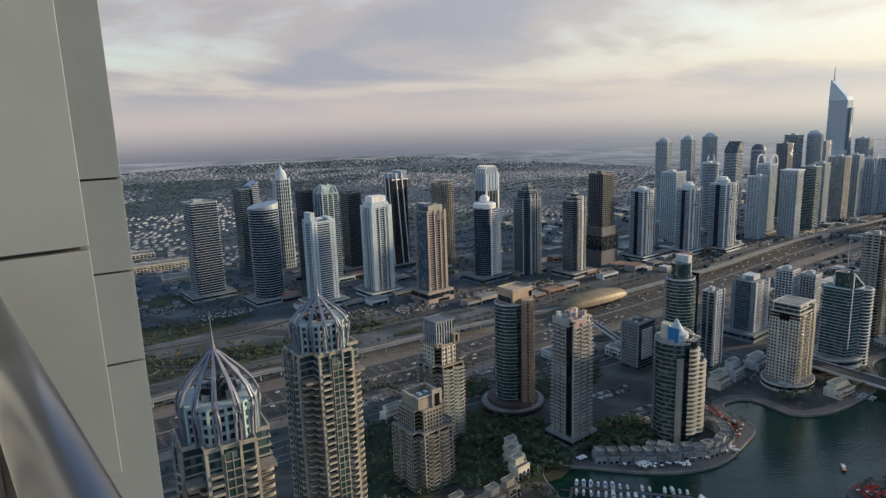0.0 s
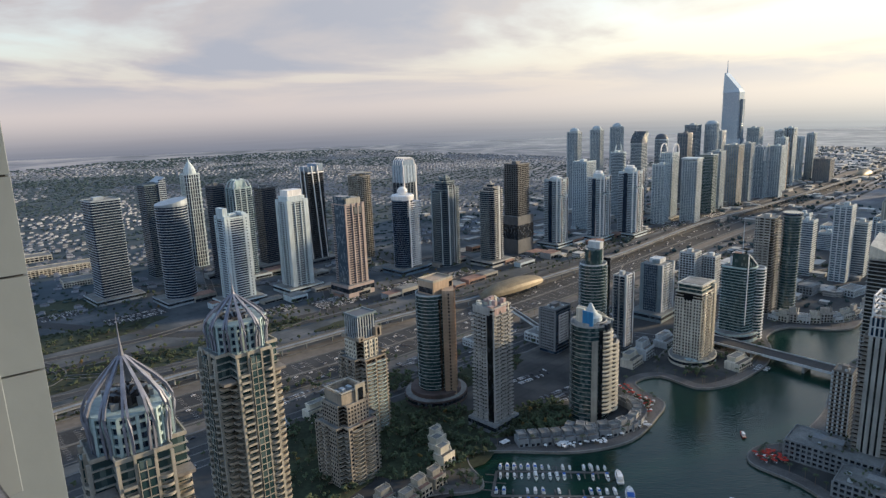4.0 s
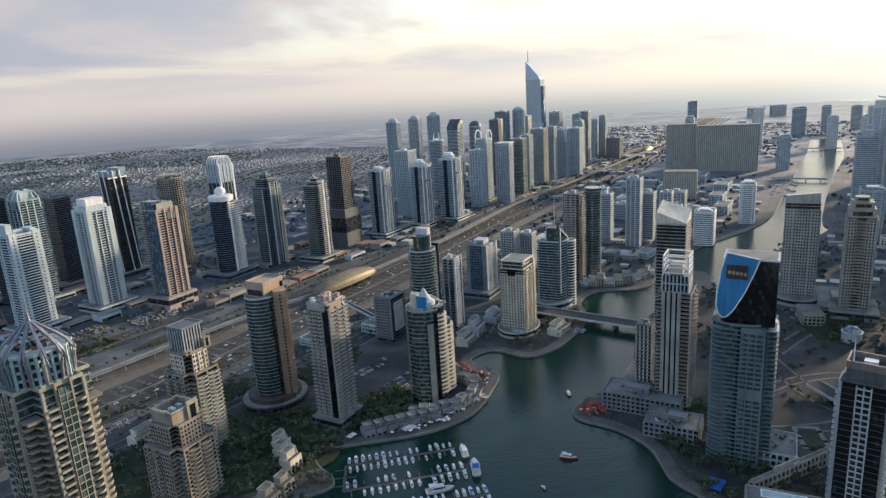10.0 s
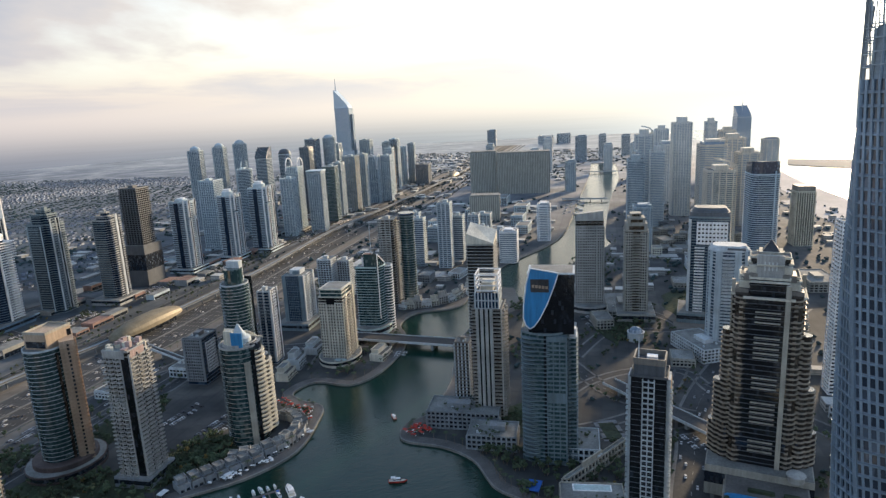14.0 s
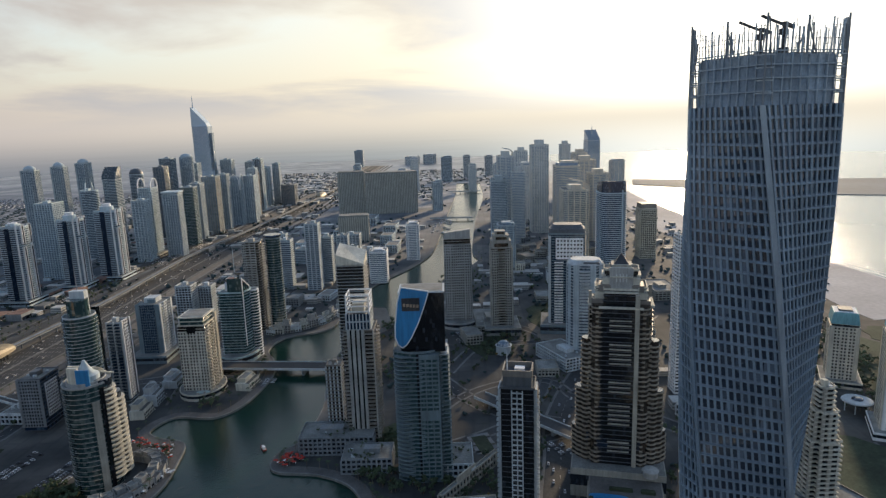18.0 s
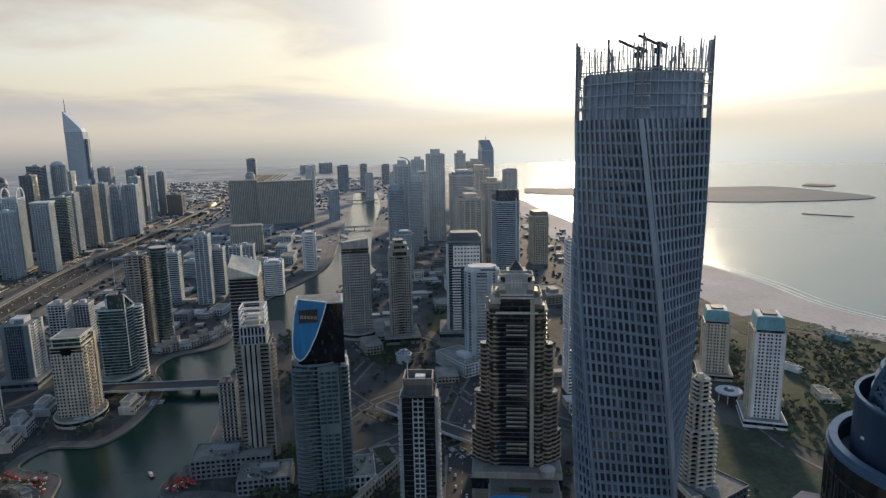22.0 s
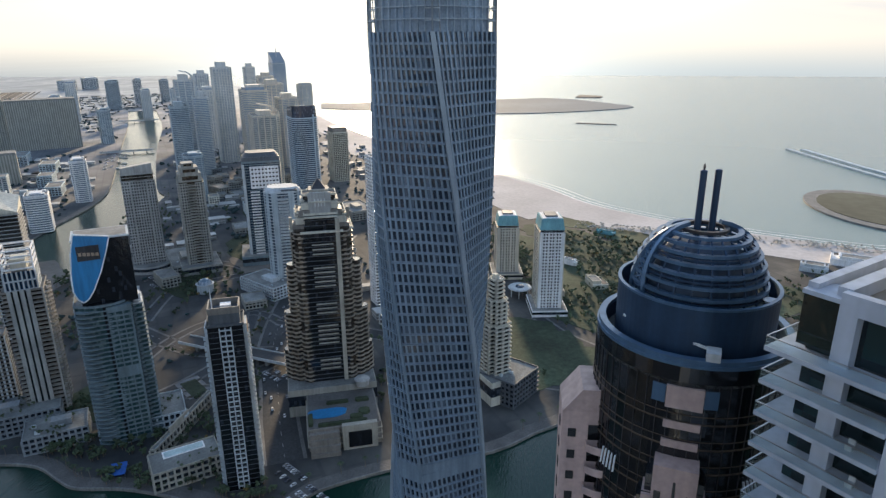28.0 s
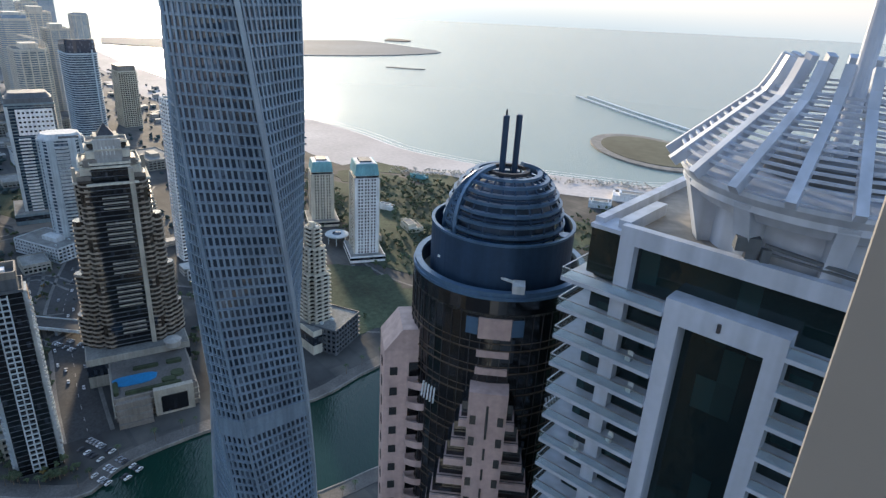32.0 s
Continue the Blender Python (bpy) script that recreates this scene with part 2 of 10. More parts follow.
STEEL = surface("brushed_steel", (0.45, 0.46, 0.48), rough=0.35, metal=0.9, vary=0.08)
DARKSTEEL = surface("dark_steel", (0.07, 0.07, 0.075), rough=0.5, metal=0.6)
PANEL = surface("grey_metal_panel", (0.205, 0.243, 0.270), rough=0.5, metal=0.0, vary=0.05, streak=0.12, grain=6, bump=0.05)
FINGREY = surface("fin_grey_panel", (0.22, 0.22, 0.225), rough=0.6, vary=0.05, streak=0.1, grain=6, bump=0.05)
ROOF = surface("roof_gravel", (0.188, 0.195, 0.188), rough=0.95, vary=0.3)
PAVING = surface("promenade_paving", (0.105, 0.10, 0.094), vary=0.25)
QUAY = surface("quay_stone", (0.21, 0.205, 0.19), vary=0.25)
ASPHALT = surface("asphalt", (0.043, 0.046, 0.049), rough=0.9, vary=0.3, grain=0.3)
PAINT = surface("road_paint", (0.36, 0.36, 0.35), rough=0.7)
LAWN = surface("lawn", (0.032, 0.042, 0.025), rough=1.0, vary=0.45, grain=0.25)
PARKLAWN = surface("park_lawn", (0.046, 0.064, 0.038), rough=1.0, vary=0.5, grain=0.2)
PLANTING = surface("dark_planting", (0.034, 0.045, 0.024), rough=1.0, vary=0.5, grain=0.3, streak=0)
OLIVE = surface("dry_scrub", (0.095, 0.10, 0.07), rough=1.0, vary=0.3, grain=0.05, streak=0)
# island sand with the blue-grey of sea haze put into its colour
ISLAND = surface("hazed_blue_sand", (0.085, 0.13, 0.17), rough=0.9, vary=0.15, grain=0.05, streak=0)
LEAF = surface("foliage", (0.052, 0.072, 0.038), rough=0.9, vary=0.5, grain=0.5, streak=0)
LEAF2 = surface("autumn_foliage", (0.14, 0.10, 0.03), rough=0.9, vary=0.5, grain=0.5, streak=0)
BARK = surface("bark", (0.16, 0.12, 0.085), rough=0.95)
BEACH = surface("beach_sand", (0.47, 0.44, 0.42), rough=0.95, vary=0.16, grain=0.15, streak=0)
DIRT = surface("bare_sand_ground", (0.155, 0.138, 0.118), rough=0.95, vary=0.3, grain=0.12, streak=0)
RED = surface("red_canvas", (0.42, 0.045, 0.03), rough=0.8)
BLUECANVAS = surface("blue_canvas", (0.03, 0.12, 0.42), rough=0.8)
GOLD = surface("bronze_shell_metal", (0.20, 0.165, 0.105), rough=0.55, metal=0.2)
RUBBER = surface("dark_hull", (0.05, 0.05, 0.055), rough=0.5)
TERRACOTTA = surface("terracotta_roof", (0.24, 0.15, 0.12), vary=0.35)
GLASS = glazing("dark_glass", (0.014, 0.020, 0.030), (0.10, 0.115, 0.13))
GLASSBLUE = glazing("blue_glass", (0.012, 0.028, 0.056), (0.07, 0.11, 0.16), share=0.3)
GLASSGREEN = glazing("green_glass", (0.022, 0.052, 0.056), (0.12, 0.17, 0.17), share=0.35)
GLASSBLACK = glazing("black_glass", (0.006, 0.007, 0.009), (0.03, 0.035, 0.045), share=0.15, rough=0.04)
GLASSBROWN = glazing("bronze_glass", (0.030, 0.022, 0.016), (0.11, 0.09, 0.07))
# far glass: haze is put into these lighter base colours
GLASSPALE = glazing("hazed_pale_glass", (0.12, 0.17, 0.22), (0.30, 0.35, 0.40), share=0.5)
GLASSFAR = glazing("hazed_grey_glass", (0.045, 0.075, 0.11), (0.17, 0.22, 0.27), share=0.4)
# pale glass with sky and haze put into its colour
GLASSSKY = glazing("sky_hazed_glass", (0.36, 0.45, 0.54), (0.48, 0.56, 0.63), share=0.4)
GLASSSILVER = glazing("hazed_silver_glass", (0.24, 0.32, 0.41), (0.36, 0.43, 0.50), share=0.5)


def water_material(name, col, rough, relief, spec=0.5):
    m = bpy.data.materials.new(name)
    m.use_nodes = True
    t = m.node_tree
    b = t.nodes["Principled BSDF"]
    b.inputs["Base Color"].default_value = (*col, 1)
    b.inputs["Roughness"].default_value, b.inputs["IOR"].default_value = rough, 1.33
    b.inputs["Specular IOR Level"].default_value = spec
    geo = t.nodes.new("ShaderNodeNewGeometry")
    n1, n2 = t.nodes.new("ShaderNodeTexNoise"), t.nodes.new("ShaderNodeTexNoise")
    n1.inputs["Scale"].default_value, n1.inputs["Detail"].default_value = 0.06, 6
    n2.inputs["Scale"].default_value, n2.inputs["Detail"].default_value = 0.5, 4
    squash = t.nodes.new("ShaderNodeMapping")
    squash.inputs["Rotation"].default_value = (0, 0, radians(35))
    squash.inputs["Scale"].default_value = (0.45, 1.6, 1.0)
    t.links.new(geo.outputs["Position"], squash.inputs[0])
    t.links.new(squash.outputs[0], n1.inputs["Vector"])
    t.links.new(squash.outputs[0], n2.inputs["Vector"])
    add = t.nodes.new("ShaderNodeMath")
    t.links.new(n1.outputs[0], add.inputs[0])
    t.links.new(n2.outputs[0], add.inputs[1])
    bp = t.nodes.new("ShaderNodeBump")
    bp.inputs["Strength"].default_value, bp.inputs["Distance"].default_value = 0.5, relief
    t.links.new(add.outputs[0], bp.inputs["Height"])
    t.links.new(bp.outputs[0], b.inputs["Normal"])
    return m


def ground_material():
    """Land cover by place: paved district, villa gardens past the far towers, desert beyond. Haze is put in as bluer,
    paler tones with distance.
    """
    m = bpy.data.materials.new("land")
    m.use_nodes = True
    t = m.node_tree
    b = t.nodes["Principled BSDF"]
    b.inputs["Roughness"].default_value = 0.95
    geo = t.nodes.new("ShaderNodeNewGeometry")

    def noise_at(scale, detail=4):
        n = t.nodes.new("ShaderNodeTexNoise")
        n.inputs["Scale"].default_value, n.inputs["Detail"].default_value = scale, detail
        t.links.new(geo.outputs["Position"], n.inputs["Vector"])
        return n

    def ramp_of(src, stops):
        r = t.nodes.new("ShaderNodeValToRGB")
        while len(r.color_ramp.elements) < len(stops):
            r.color_ramp.elements.new(0.5)
        for e, (p, c) in zip(r.color_ramp.elements, stops):
            e.position, e.color = p, (*c, 1)
        t.links.new(src.outputs[0], r.inputs[0])
        return r

    # plots and lanes of the built-up district
    turn = t.nodes.new("ShaderNodeMapping")
    turn.inputs["Rotation"].default_value = (0, 0, radians(-36))
    t.links.new(geo.outputs["Position"], turn.inputs[0])
    plots = t.nodes.new("ShaderNodeTexBrick")
    plots.offset, plots.squash = 0.37, 1.0
    for k, val in (("Scale", 1.0), ("Mortar Size", 1.6), ("Mortar Smooth", 0.3), ("Brick Width", 27.0), ("Row Height", 15.0)):
        plots.inputs[k].default_value = val
    plots.inputs["Color1"].default_value, plots.inputs["Color2"].default_value = (0.88, 0.90, 0.92, 1), (1.12, 1.10, 1.06, 1)
    plots.inputs["Mortar"].default_value = (0.85, 0.85, 0.87, 1)
    t.links.new(turn.outputs[0], plots.inputs["Vector"])
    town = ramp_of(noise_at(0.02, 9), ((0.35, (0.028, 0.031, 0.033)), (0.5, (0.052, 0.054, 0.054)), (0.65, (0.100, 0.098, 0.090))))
    # villa gardens blued and desert paled: haze put into the ground colour
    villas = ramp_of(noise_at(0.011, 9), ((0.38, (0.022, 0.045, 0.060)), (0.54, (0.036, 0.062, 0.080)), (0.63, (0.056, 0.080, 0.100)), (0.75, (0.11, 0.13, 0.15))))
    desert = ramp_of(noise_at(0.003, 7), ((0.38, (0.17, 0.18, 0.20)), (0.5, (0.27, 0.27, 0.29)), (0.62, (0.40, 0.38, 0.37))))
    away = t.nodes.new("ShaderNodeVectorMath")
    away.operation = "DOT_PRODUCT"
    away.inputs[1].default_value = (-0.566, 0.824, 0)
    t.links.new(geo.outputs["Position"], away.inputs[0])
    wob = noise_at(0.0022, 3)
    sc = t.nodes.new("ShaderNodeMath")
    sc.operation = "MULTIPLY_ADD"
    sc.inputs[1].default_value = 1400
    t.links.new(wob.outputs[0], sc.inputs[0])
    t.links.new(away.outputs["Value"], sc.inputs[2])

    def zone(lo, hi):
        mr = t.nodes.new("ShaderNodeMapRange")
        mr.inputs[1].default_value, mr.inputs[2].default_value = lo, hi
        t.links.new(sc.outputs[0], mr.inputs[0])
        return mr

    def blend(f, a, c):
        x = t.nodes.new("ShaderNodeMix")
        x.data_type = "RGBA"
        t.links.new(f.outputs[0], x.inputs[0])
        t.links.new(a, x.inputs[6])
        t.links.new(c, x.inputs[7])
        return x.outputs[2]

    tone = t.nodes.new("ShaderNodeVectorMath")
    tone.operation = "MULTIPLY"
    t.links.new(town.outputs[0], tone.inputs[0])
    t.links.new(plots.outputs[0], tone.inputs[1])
    # plots past the highway, their tones blued for haze too
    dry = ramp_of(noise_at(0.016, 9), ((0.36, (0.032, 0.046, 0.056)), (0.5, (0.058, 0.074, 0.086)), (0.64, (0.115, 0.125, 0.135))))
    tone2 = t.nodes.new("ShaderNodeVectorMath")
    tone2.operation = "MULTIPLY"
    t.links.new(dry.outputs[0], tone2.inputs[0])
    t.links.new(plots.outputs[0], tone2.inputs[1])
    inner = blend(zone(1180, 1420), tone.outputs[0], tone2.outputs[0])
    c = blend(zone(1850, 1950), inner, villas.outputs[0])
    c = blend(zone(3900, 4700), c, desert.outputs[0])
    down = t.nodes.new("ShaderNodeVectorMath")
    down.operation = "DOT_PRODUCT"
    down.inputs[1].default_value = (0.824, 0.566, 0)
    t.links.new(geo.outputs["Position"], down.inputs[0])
    # down the canal the plots fade to pale tones that stand for haze
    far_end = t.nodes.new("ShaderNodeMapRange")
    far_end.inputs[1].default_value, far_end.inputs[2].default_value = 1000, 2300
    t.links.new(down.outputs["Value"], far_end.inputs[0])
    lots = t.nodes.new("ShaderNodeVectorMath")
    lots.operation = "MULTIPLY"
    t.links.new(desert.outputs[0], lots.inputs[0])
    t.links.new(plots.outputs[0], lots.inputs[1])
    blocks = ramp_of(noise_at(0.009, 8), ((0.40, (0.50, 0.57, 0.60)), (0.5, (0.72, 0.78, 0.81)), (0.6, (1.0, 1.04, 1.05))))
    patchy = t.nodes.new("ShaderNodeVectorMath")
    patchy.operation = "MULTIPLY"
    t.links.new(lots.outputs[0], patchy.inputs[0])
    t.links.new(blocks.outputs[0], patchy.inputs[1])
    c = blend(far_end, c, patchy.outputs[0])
    # flats far out are smoother than the built-up ground, for a sheen of sky
    flats = t.nodes.new("ShaderNodeMath")
    flats.operation = "MAXIMUM"
    inland = zone(2300, 4200)
    inland.inputs[4].default_value = 0.25
    t.links.new(inland.outputs[0], flats.inputs[0])
    far_flats = t.nodes.new("ShaderNodeMapRange")
    far_flats.inputs[1].default_value, far_flats.inputs[2].default_value = 2000, 3400
    t.links.new(down.outputs["Value"], far_flats.inputs[0])
    t.links.new(far_flats.outputs[0], flats.inputs[1])
    gloss = t.nodes.new("ShaderNodeMapRange")
    gloss.inputs[3].default_value, gloss.inputs[4].default_value = 0.95, 0.40
    t.links.new(flats.outputs[0], gloss.inputs[0])
    t.links.new(gloss.outputs[0], b.inputs["Roughness"])
    t.links.new(c, b.inputs["Base Color"])
    return m


WATER = water_material("marina_water", (0.007, 0.032, 0.023), 0.07, 0.35, 0.5)
SEA = water_material("shallow_sea", (0.24, 0.31, 0.29), 0.20, 1.6)
LAND = ground_material()


# ---- mesh helpers ----
def prism(bm, poly, z0, z1, top=1.0):
    """A closed upright block on a footprint; top scales its upper outline."""
    lo = [bm.verts.new((x, y, z0)) for x, y in poly]
    hi = [bm.verts.new((x * top, y * top, z1)) for x, y in poly]
    n = len(poly)
    for i in range(n):
        bm.faces.new((lo[i], lo[(i + 1) % n], hi[(i + 1) % n], hi[i]))
    bm.faces.new(hi)
    bm.faces.new(lo[::-1])
    return bm


def block(bm, x, y, z, w, d, h, rz=0.0):
    """A box standing on (x, y, z)."""
    c, s = math.cos(radians(rz)), math.sin(radians(rz))
    pts = [(-w / 2, -d / 2), (w / 2, -d / 2), (w / 2, d / 2), (-w / 2, d / 2)]
    return prism(bm, [(x + c * a - s * b, y + s * a + c * b) for a, b in pts], z, z + h)


def beam(bm, a, b, w, h=None):
    """A square bar from a to b."""
    a, b = Vector(a), Vector(b)
    h = h or w
    d = (b - a).normalized()
    side = d.cross(Vector((0, 0, 1)))
    side = side.normalized() if side.length > 1e-4 else Vector((1, 0, 0))
    up = side.cross(d)
    q = [side * (w / 2) * i + up * (h / 2) * j for i, j in ((-1, -1), (1, -1), (1, 1), (-1, 1))]
    lo, hi = [bm.verts.new(a + v) for v in q], [bm.verts.new(b + v) for v in q]
    for i in range(4):
        bm.faces.new((lo[i], lo[(i + 1) % 4], hi[(i + 1) % 4], hi[i]))
    bm.faces.new(hi), bm.faces.new(lo[::-1])
    return bm


def bent_bar(bm, pts, w):
    """One square bar bent along a line of points."""
    pts = [Vector(p) for p in pts]
    rings = []
    for i, p in enumerate(pts):
        d = (pts[min(len(pts) - 1, i + 1)] - pts[max(0, i - 1)]).normalized()
        side = d.cross(Vector((0, 0, 1)))
        side = side.normalized() if side.length > 1e-3 else Vector((1, 0, 0))
        up = side.cross(d)
        rings.append([bm.verts.new(p + side * (w / 2) * a + up * (w / 2) * b) for a, b in ((-1, -1), (1, -1), (1, 1), (-1, 1))])
    for a, b in zip(rings, rings[1:]):
        for i in range(4):
            bm.faces.new((a[i], a[(i + 1) % 4], b[(i + 1) % 4], b[i]))
    bm.faces.new(rings[-1]), bm.faces.new(rings[0][::-1])
    return bm


def lathe(bm, profile, n=32, cx=0.0, cy=0.0):
    """Turn a profile of (radius, z) round the upright axis."""
    rings = [[bm.verts.new((cx + r * math.cos(2 * math.pi * i / n), cy + r * math.sin(2 * math.pi * i / n), z)) for i in range(n)] for r, z in profile]
    for a, b in zip(rings, rings[1:]):
        for i in range(n):
            bm.faces.new((a[i], a[(i + 1) % n], b[(i + 1) % n], b[i]))
    bm.faces.new(rings[-1])
    bm.faces.new(rings[0][::-1])
    return bm


def mesh_of(name, bm, material):
    bmesh.ops.recalc_face_normals(bm, faces=bm.faces)
    me = bpy.data.meshes.new(name)
    bm.to_mesh(me)
    bm.free()
    me.materials.append(material)
    return me


def put(name, me, parent=None, at=(0, 0, 0), rz=0.0, label=""):
    ob = new(name, me)
    ob.location, ob.rotation_euler = at, (0, 0, radians(rz))
    ob.parent = parent
    return tagged(ob, label)


def part(name, bm, material, parent=None, label="", at=(0, 0, 0), rz=0.0):
    return put(name, mesh_of(name, bm, material), parent, at, rz, label)


def thing(name, label, category, at=(0, 0, 0), rz=0.0, group="", kind=""):
    ob = new(name)
    ob.location, ob.rotation_euler = at, (0, 0, radians(rz))
    return tagged(ob, label, category, group, kind)


def setting(name, bm, material, label, category, at=(0, 0, 0)):
    return tagged(part(name, bm, material, None, label, at), "", category, "", "structure")


# ---- footprints, counter-clockwise ----
def rect(w, d):
    return [(-w / 2, -d / 2), (w / 2, -d / 2), (w / 2, d / 2), (-w / 2, d / 2)]


def oval(w, d, n=24):
    return [(w / 2 * math.cos(2 * math.pi * i / n), d / 2 * math.sin(2 * math.pi * i / n)) for i in range(n)]


def chamfer(w, d, c):
    a, b = w / 2, d / 2
    return [(-a + c, -b), (a - c, -b), (a, -b + c), (a, b - c), (a - c, b), (-a + c, b), (-a, b - c), (-a, -b + c)]


def notch(w, d, c):
    """A cross-shaped plan, its corners cut back by c."""
    a, b = w / 2, d / 2
    return [(-a + c, -b), (a - c, -b), (a - c, -b + c), (a, -b + c), (a, b - c), (a - c, b - c), (a - c, b), (-a + c, b), (-a + c, b - c), (-a, b - c), (-a, -b + c), (-a + c, -b + c)]


def bow(w, d, b, n=8):
    """A plan with a bowed front (towards -y)."""
    arc = [(-w / 2 + w * i / n, -d / 2 - b * math.sin(math.pi * i / n)) for i in range(n + 1)]
    return arc + [(w / 2, d / 2), (-w / 2, d / 2)]


def round_rect(w, d, r, n=4):
    out = []
    for cx, cy, a0 in ((w / 2 - r, -d / 2 + r, -90), (w / 2 - r, d / 2 - r, 0), (-w / 2 + r, d / 2 - r, 90), (-w / 2 + r, -d / 2 + r, 180)):
        for i in range(n + 1):
            a = radians(a0 + 90 * i / n)
            out.append((cx + r * math.cos(a), cy + r * math.sin(a)))
    return out


def grown(poly, k):
    """The outline moved outwards by k metres (towards the plan's own centre if negative)."""
    n = len(poly)
    out = []
    for i in range(n):
        p, q, r = Vector(poly[i - 1]), Vector(poly[i]), Vector(poly[(i + 1) % n])
        e, f = (q - p).normalized(), (r - q).normalized()
        n1, n2 = Vector((e.y, -e.x)), Vector((f.y, -f.x))
        m = n1 + n2
        m = m / max(0.35, m.dot(n1)) if m.length > 1e-3 else n1
        out.append((q.x + m.x * k, q.y + m.y * k))
    return out


def hoop(bm, outer, inner, z0, z1):
    """A closed low wall between two outlines."""
    n = len(outer)
    v = [[bm.verts.new((*p, h)) for p in ring] for ring, h in ((outer, z0), (outer, z1), (inner, z1), (inner, z0))]
    for a, b in zip(v, v[1:] + v[:1]):
        for i in range(n):
            bm.faces.new((a[i], a[(i + 1) % n], b[(i + 1) % n], b[i]))
    return bm


# ---- towers ----
TOWERS = 0


def shaft(root, poly, z0, z1, core, band, bt=1.0, fh=3.5, out=0.55, piers=4.2, pw=0.9, pier=None, far=False, rail=None):
    """One run of storeys: glass core, a slab edge at every floor, piers up the faces."""
    far = far or math.hypot(root.location[0], root.location[1]) > 700
    part("glazing", prism(bmesh.new(), grown(poly, -0.7), z0, z1 - 0.1), core, root)
    n = max(1, round((z1 - z0) / fh))
    step = (z1 - z0) / n
    if far:
        bm = bmesh.new()
        for i in range(n + 1):
            prism(bm, grown(poly, out), z0 + i * step - (bt if i == n else 0), z0 + i * step + (0 if i == n else bt))
        tagged(part("floor_banding", bm, band, root), kind="stuff")
    else:
        me = mesh_of("floor_band", prism(bmesh.new(), grown(poly, out), 0, bt), band)
        for i in range(n):
            put("floor_band", me, root, (0, 0, z0 + i * step))
        if rail:
            bm = hoop(bmesh.new(), grown(poly, out), grown(poly, out - 0.15), -0.45, 0.45)
            me = mesh_of("balustrade", bm, rail)
            for i in range(n):
                put("balustrade", me, root, (0, 0, z0 + i * step + bt + 0.45))
    if piers:
        me = None if far else mesh_of("pier", prism(bmesh.new(), rect(pw, 0.9), 0, z1 - z0), pier or band)
        joined = bmesh.new() if far else None
        run = 0.0
        c, s_ = math.cos(root.rotation_euler[2]), math.sin(root.rotation_euler[2])
        back = -Vector((root.location[0], root.location[1])).normalized()
        back = Vector((back.x * c + back.y * s_, -back.x * s_ + back.y * c))
        for i in range(len(poly)):
            a, b = Vector(poly[i]), Vector(poly[(i + 1) % len(poly)])
            length, ang = (b - a).length, math.degrees(math.atan2(b.y - a.y, b.x - a.x))
            if Vector((b.y - a.y, a.x - b.x)).normalized().dot(back) < -0.35:
                continue          # faces turned away from the balcony stay plain
            if length >= piers * 0.8:
                k = max(1, round(length / piers))
                spots = [a.lerp(b, j / k) for j in range(k)]
            else:
                run += length
                spots = [a] if run >= piers * 0.8 else []
                run = 0.0 if spots else run
            for s in spots:
                if far:
                    block(joined, s.x, s.y, z0, pw, 0.9, z1 - z0, ang)
                else:
                    put("pier", me, root, (s.x, s.y, z0), ang)
        if far:
            tagged(part("pier_grid", joined, pier or band, root), kind="stuff")


def roof_top(root, poly, z, edge, plant=True, seed=0):
    """Parapet, roof deck, lift house and air-handling boxes."""
    rnd = random.Random(seed)
    outer, inner = poly, grown(poly, -0.5)
    bm = hoop(bmesh.new(), outer, inner, z - 0.2, z + 1.3)
    part("parapet", bm, edge, root)
    part("roof_deck", prism(bmesh.new(), inner, z - 0.1, z + 0.25), ROOF, root)
    if plant:
        xs, ys = [p[0] for p in poly], [p[1] for p in poly]
        w, d = max(xs) - min(xs), max(ys) - min(ys)
        cx, cy = (max(xs) + min(xs)) / 2, (max(ys) + min(ys)) / 2
        part("lift_house", block(bmesh.new(), cx + w * rnd.uniform(-.1, .1), cy + d * rnd.uniform(-.1, .1), z + 0.25, w * 0.32, d * 0.3, 4.2), edge, root)
        for _ in range(3 if math.hypot(root.location[0], root.location[1]) < 700 else 1):
            bm = block(bmesh.new(), 0, 0, 0, rnd.uniform(1.6, 3.4), rnd.uniform(1.4, 2.6), rnd.uniform(1.2, 2.2))
            part("air_handler", bm, PALE, root, "", (cx + w * rnd.uniform(-.36, .36), cy + d * rnd.uniform(-.36, .36), z + 0.25))


def tower(label, x, y, poly, h, rz=38.0, core=None, band=None, far=False, plant=True, category="tower", name="residential_tower", segs=None, group="", top=None, podium=None, pod=None, **kw):
    """A high-rise. segs: rows of (height, plan scale), from the ground up."""
    global TOWERS
    TOWERS += 1
    root = thing(name, label, category, (x, y, 0), rz, group)
    core, band = core or GLASS, band or PALE
    z0 = 0.0
    if podium:
        pp, ph = podium
        part("podium", prism(bmesh.new(), pp, 0, ph), pod or band, root)
        part("podium_glazing", prism(bmesh.new(), grown(pp, 0.12), ph * 0.4, ph * 0.78), GLASS, root)
        part("podium_roof", prism(bmesh.new(), grown(pp, -0.8), ph, ph + 0.3), ROOF, root)
    for z1, k in segs or ((h, 1.0),):
        pl = [(a * k, b * k) for a, b in poly]
        shaft(root, pl, z0, z1, core, band, far=far, **kw)
        roof_top(root, pl, z1, top or band, plant and z1 == h, TOWERS)
        z0 = z1
    return root


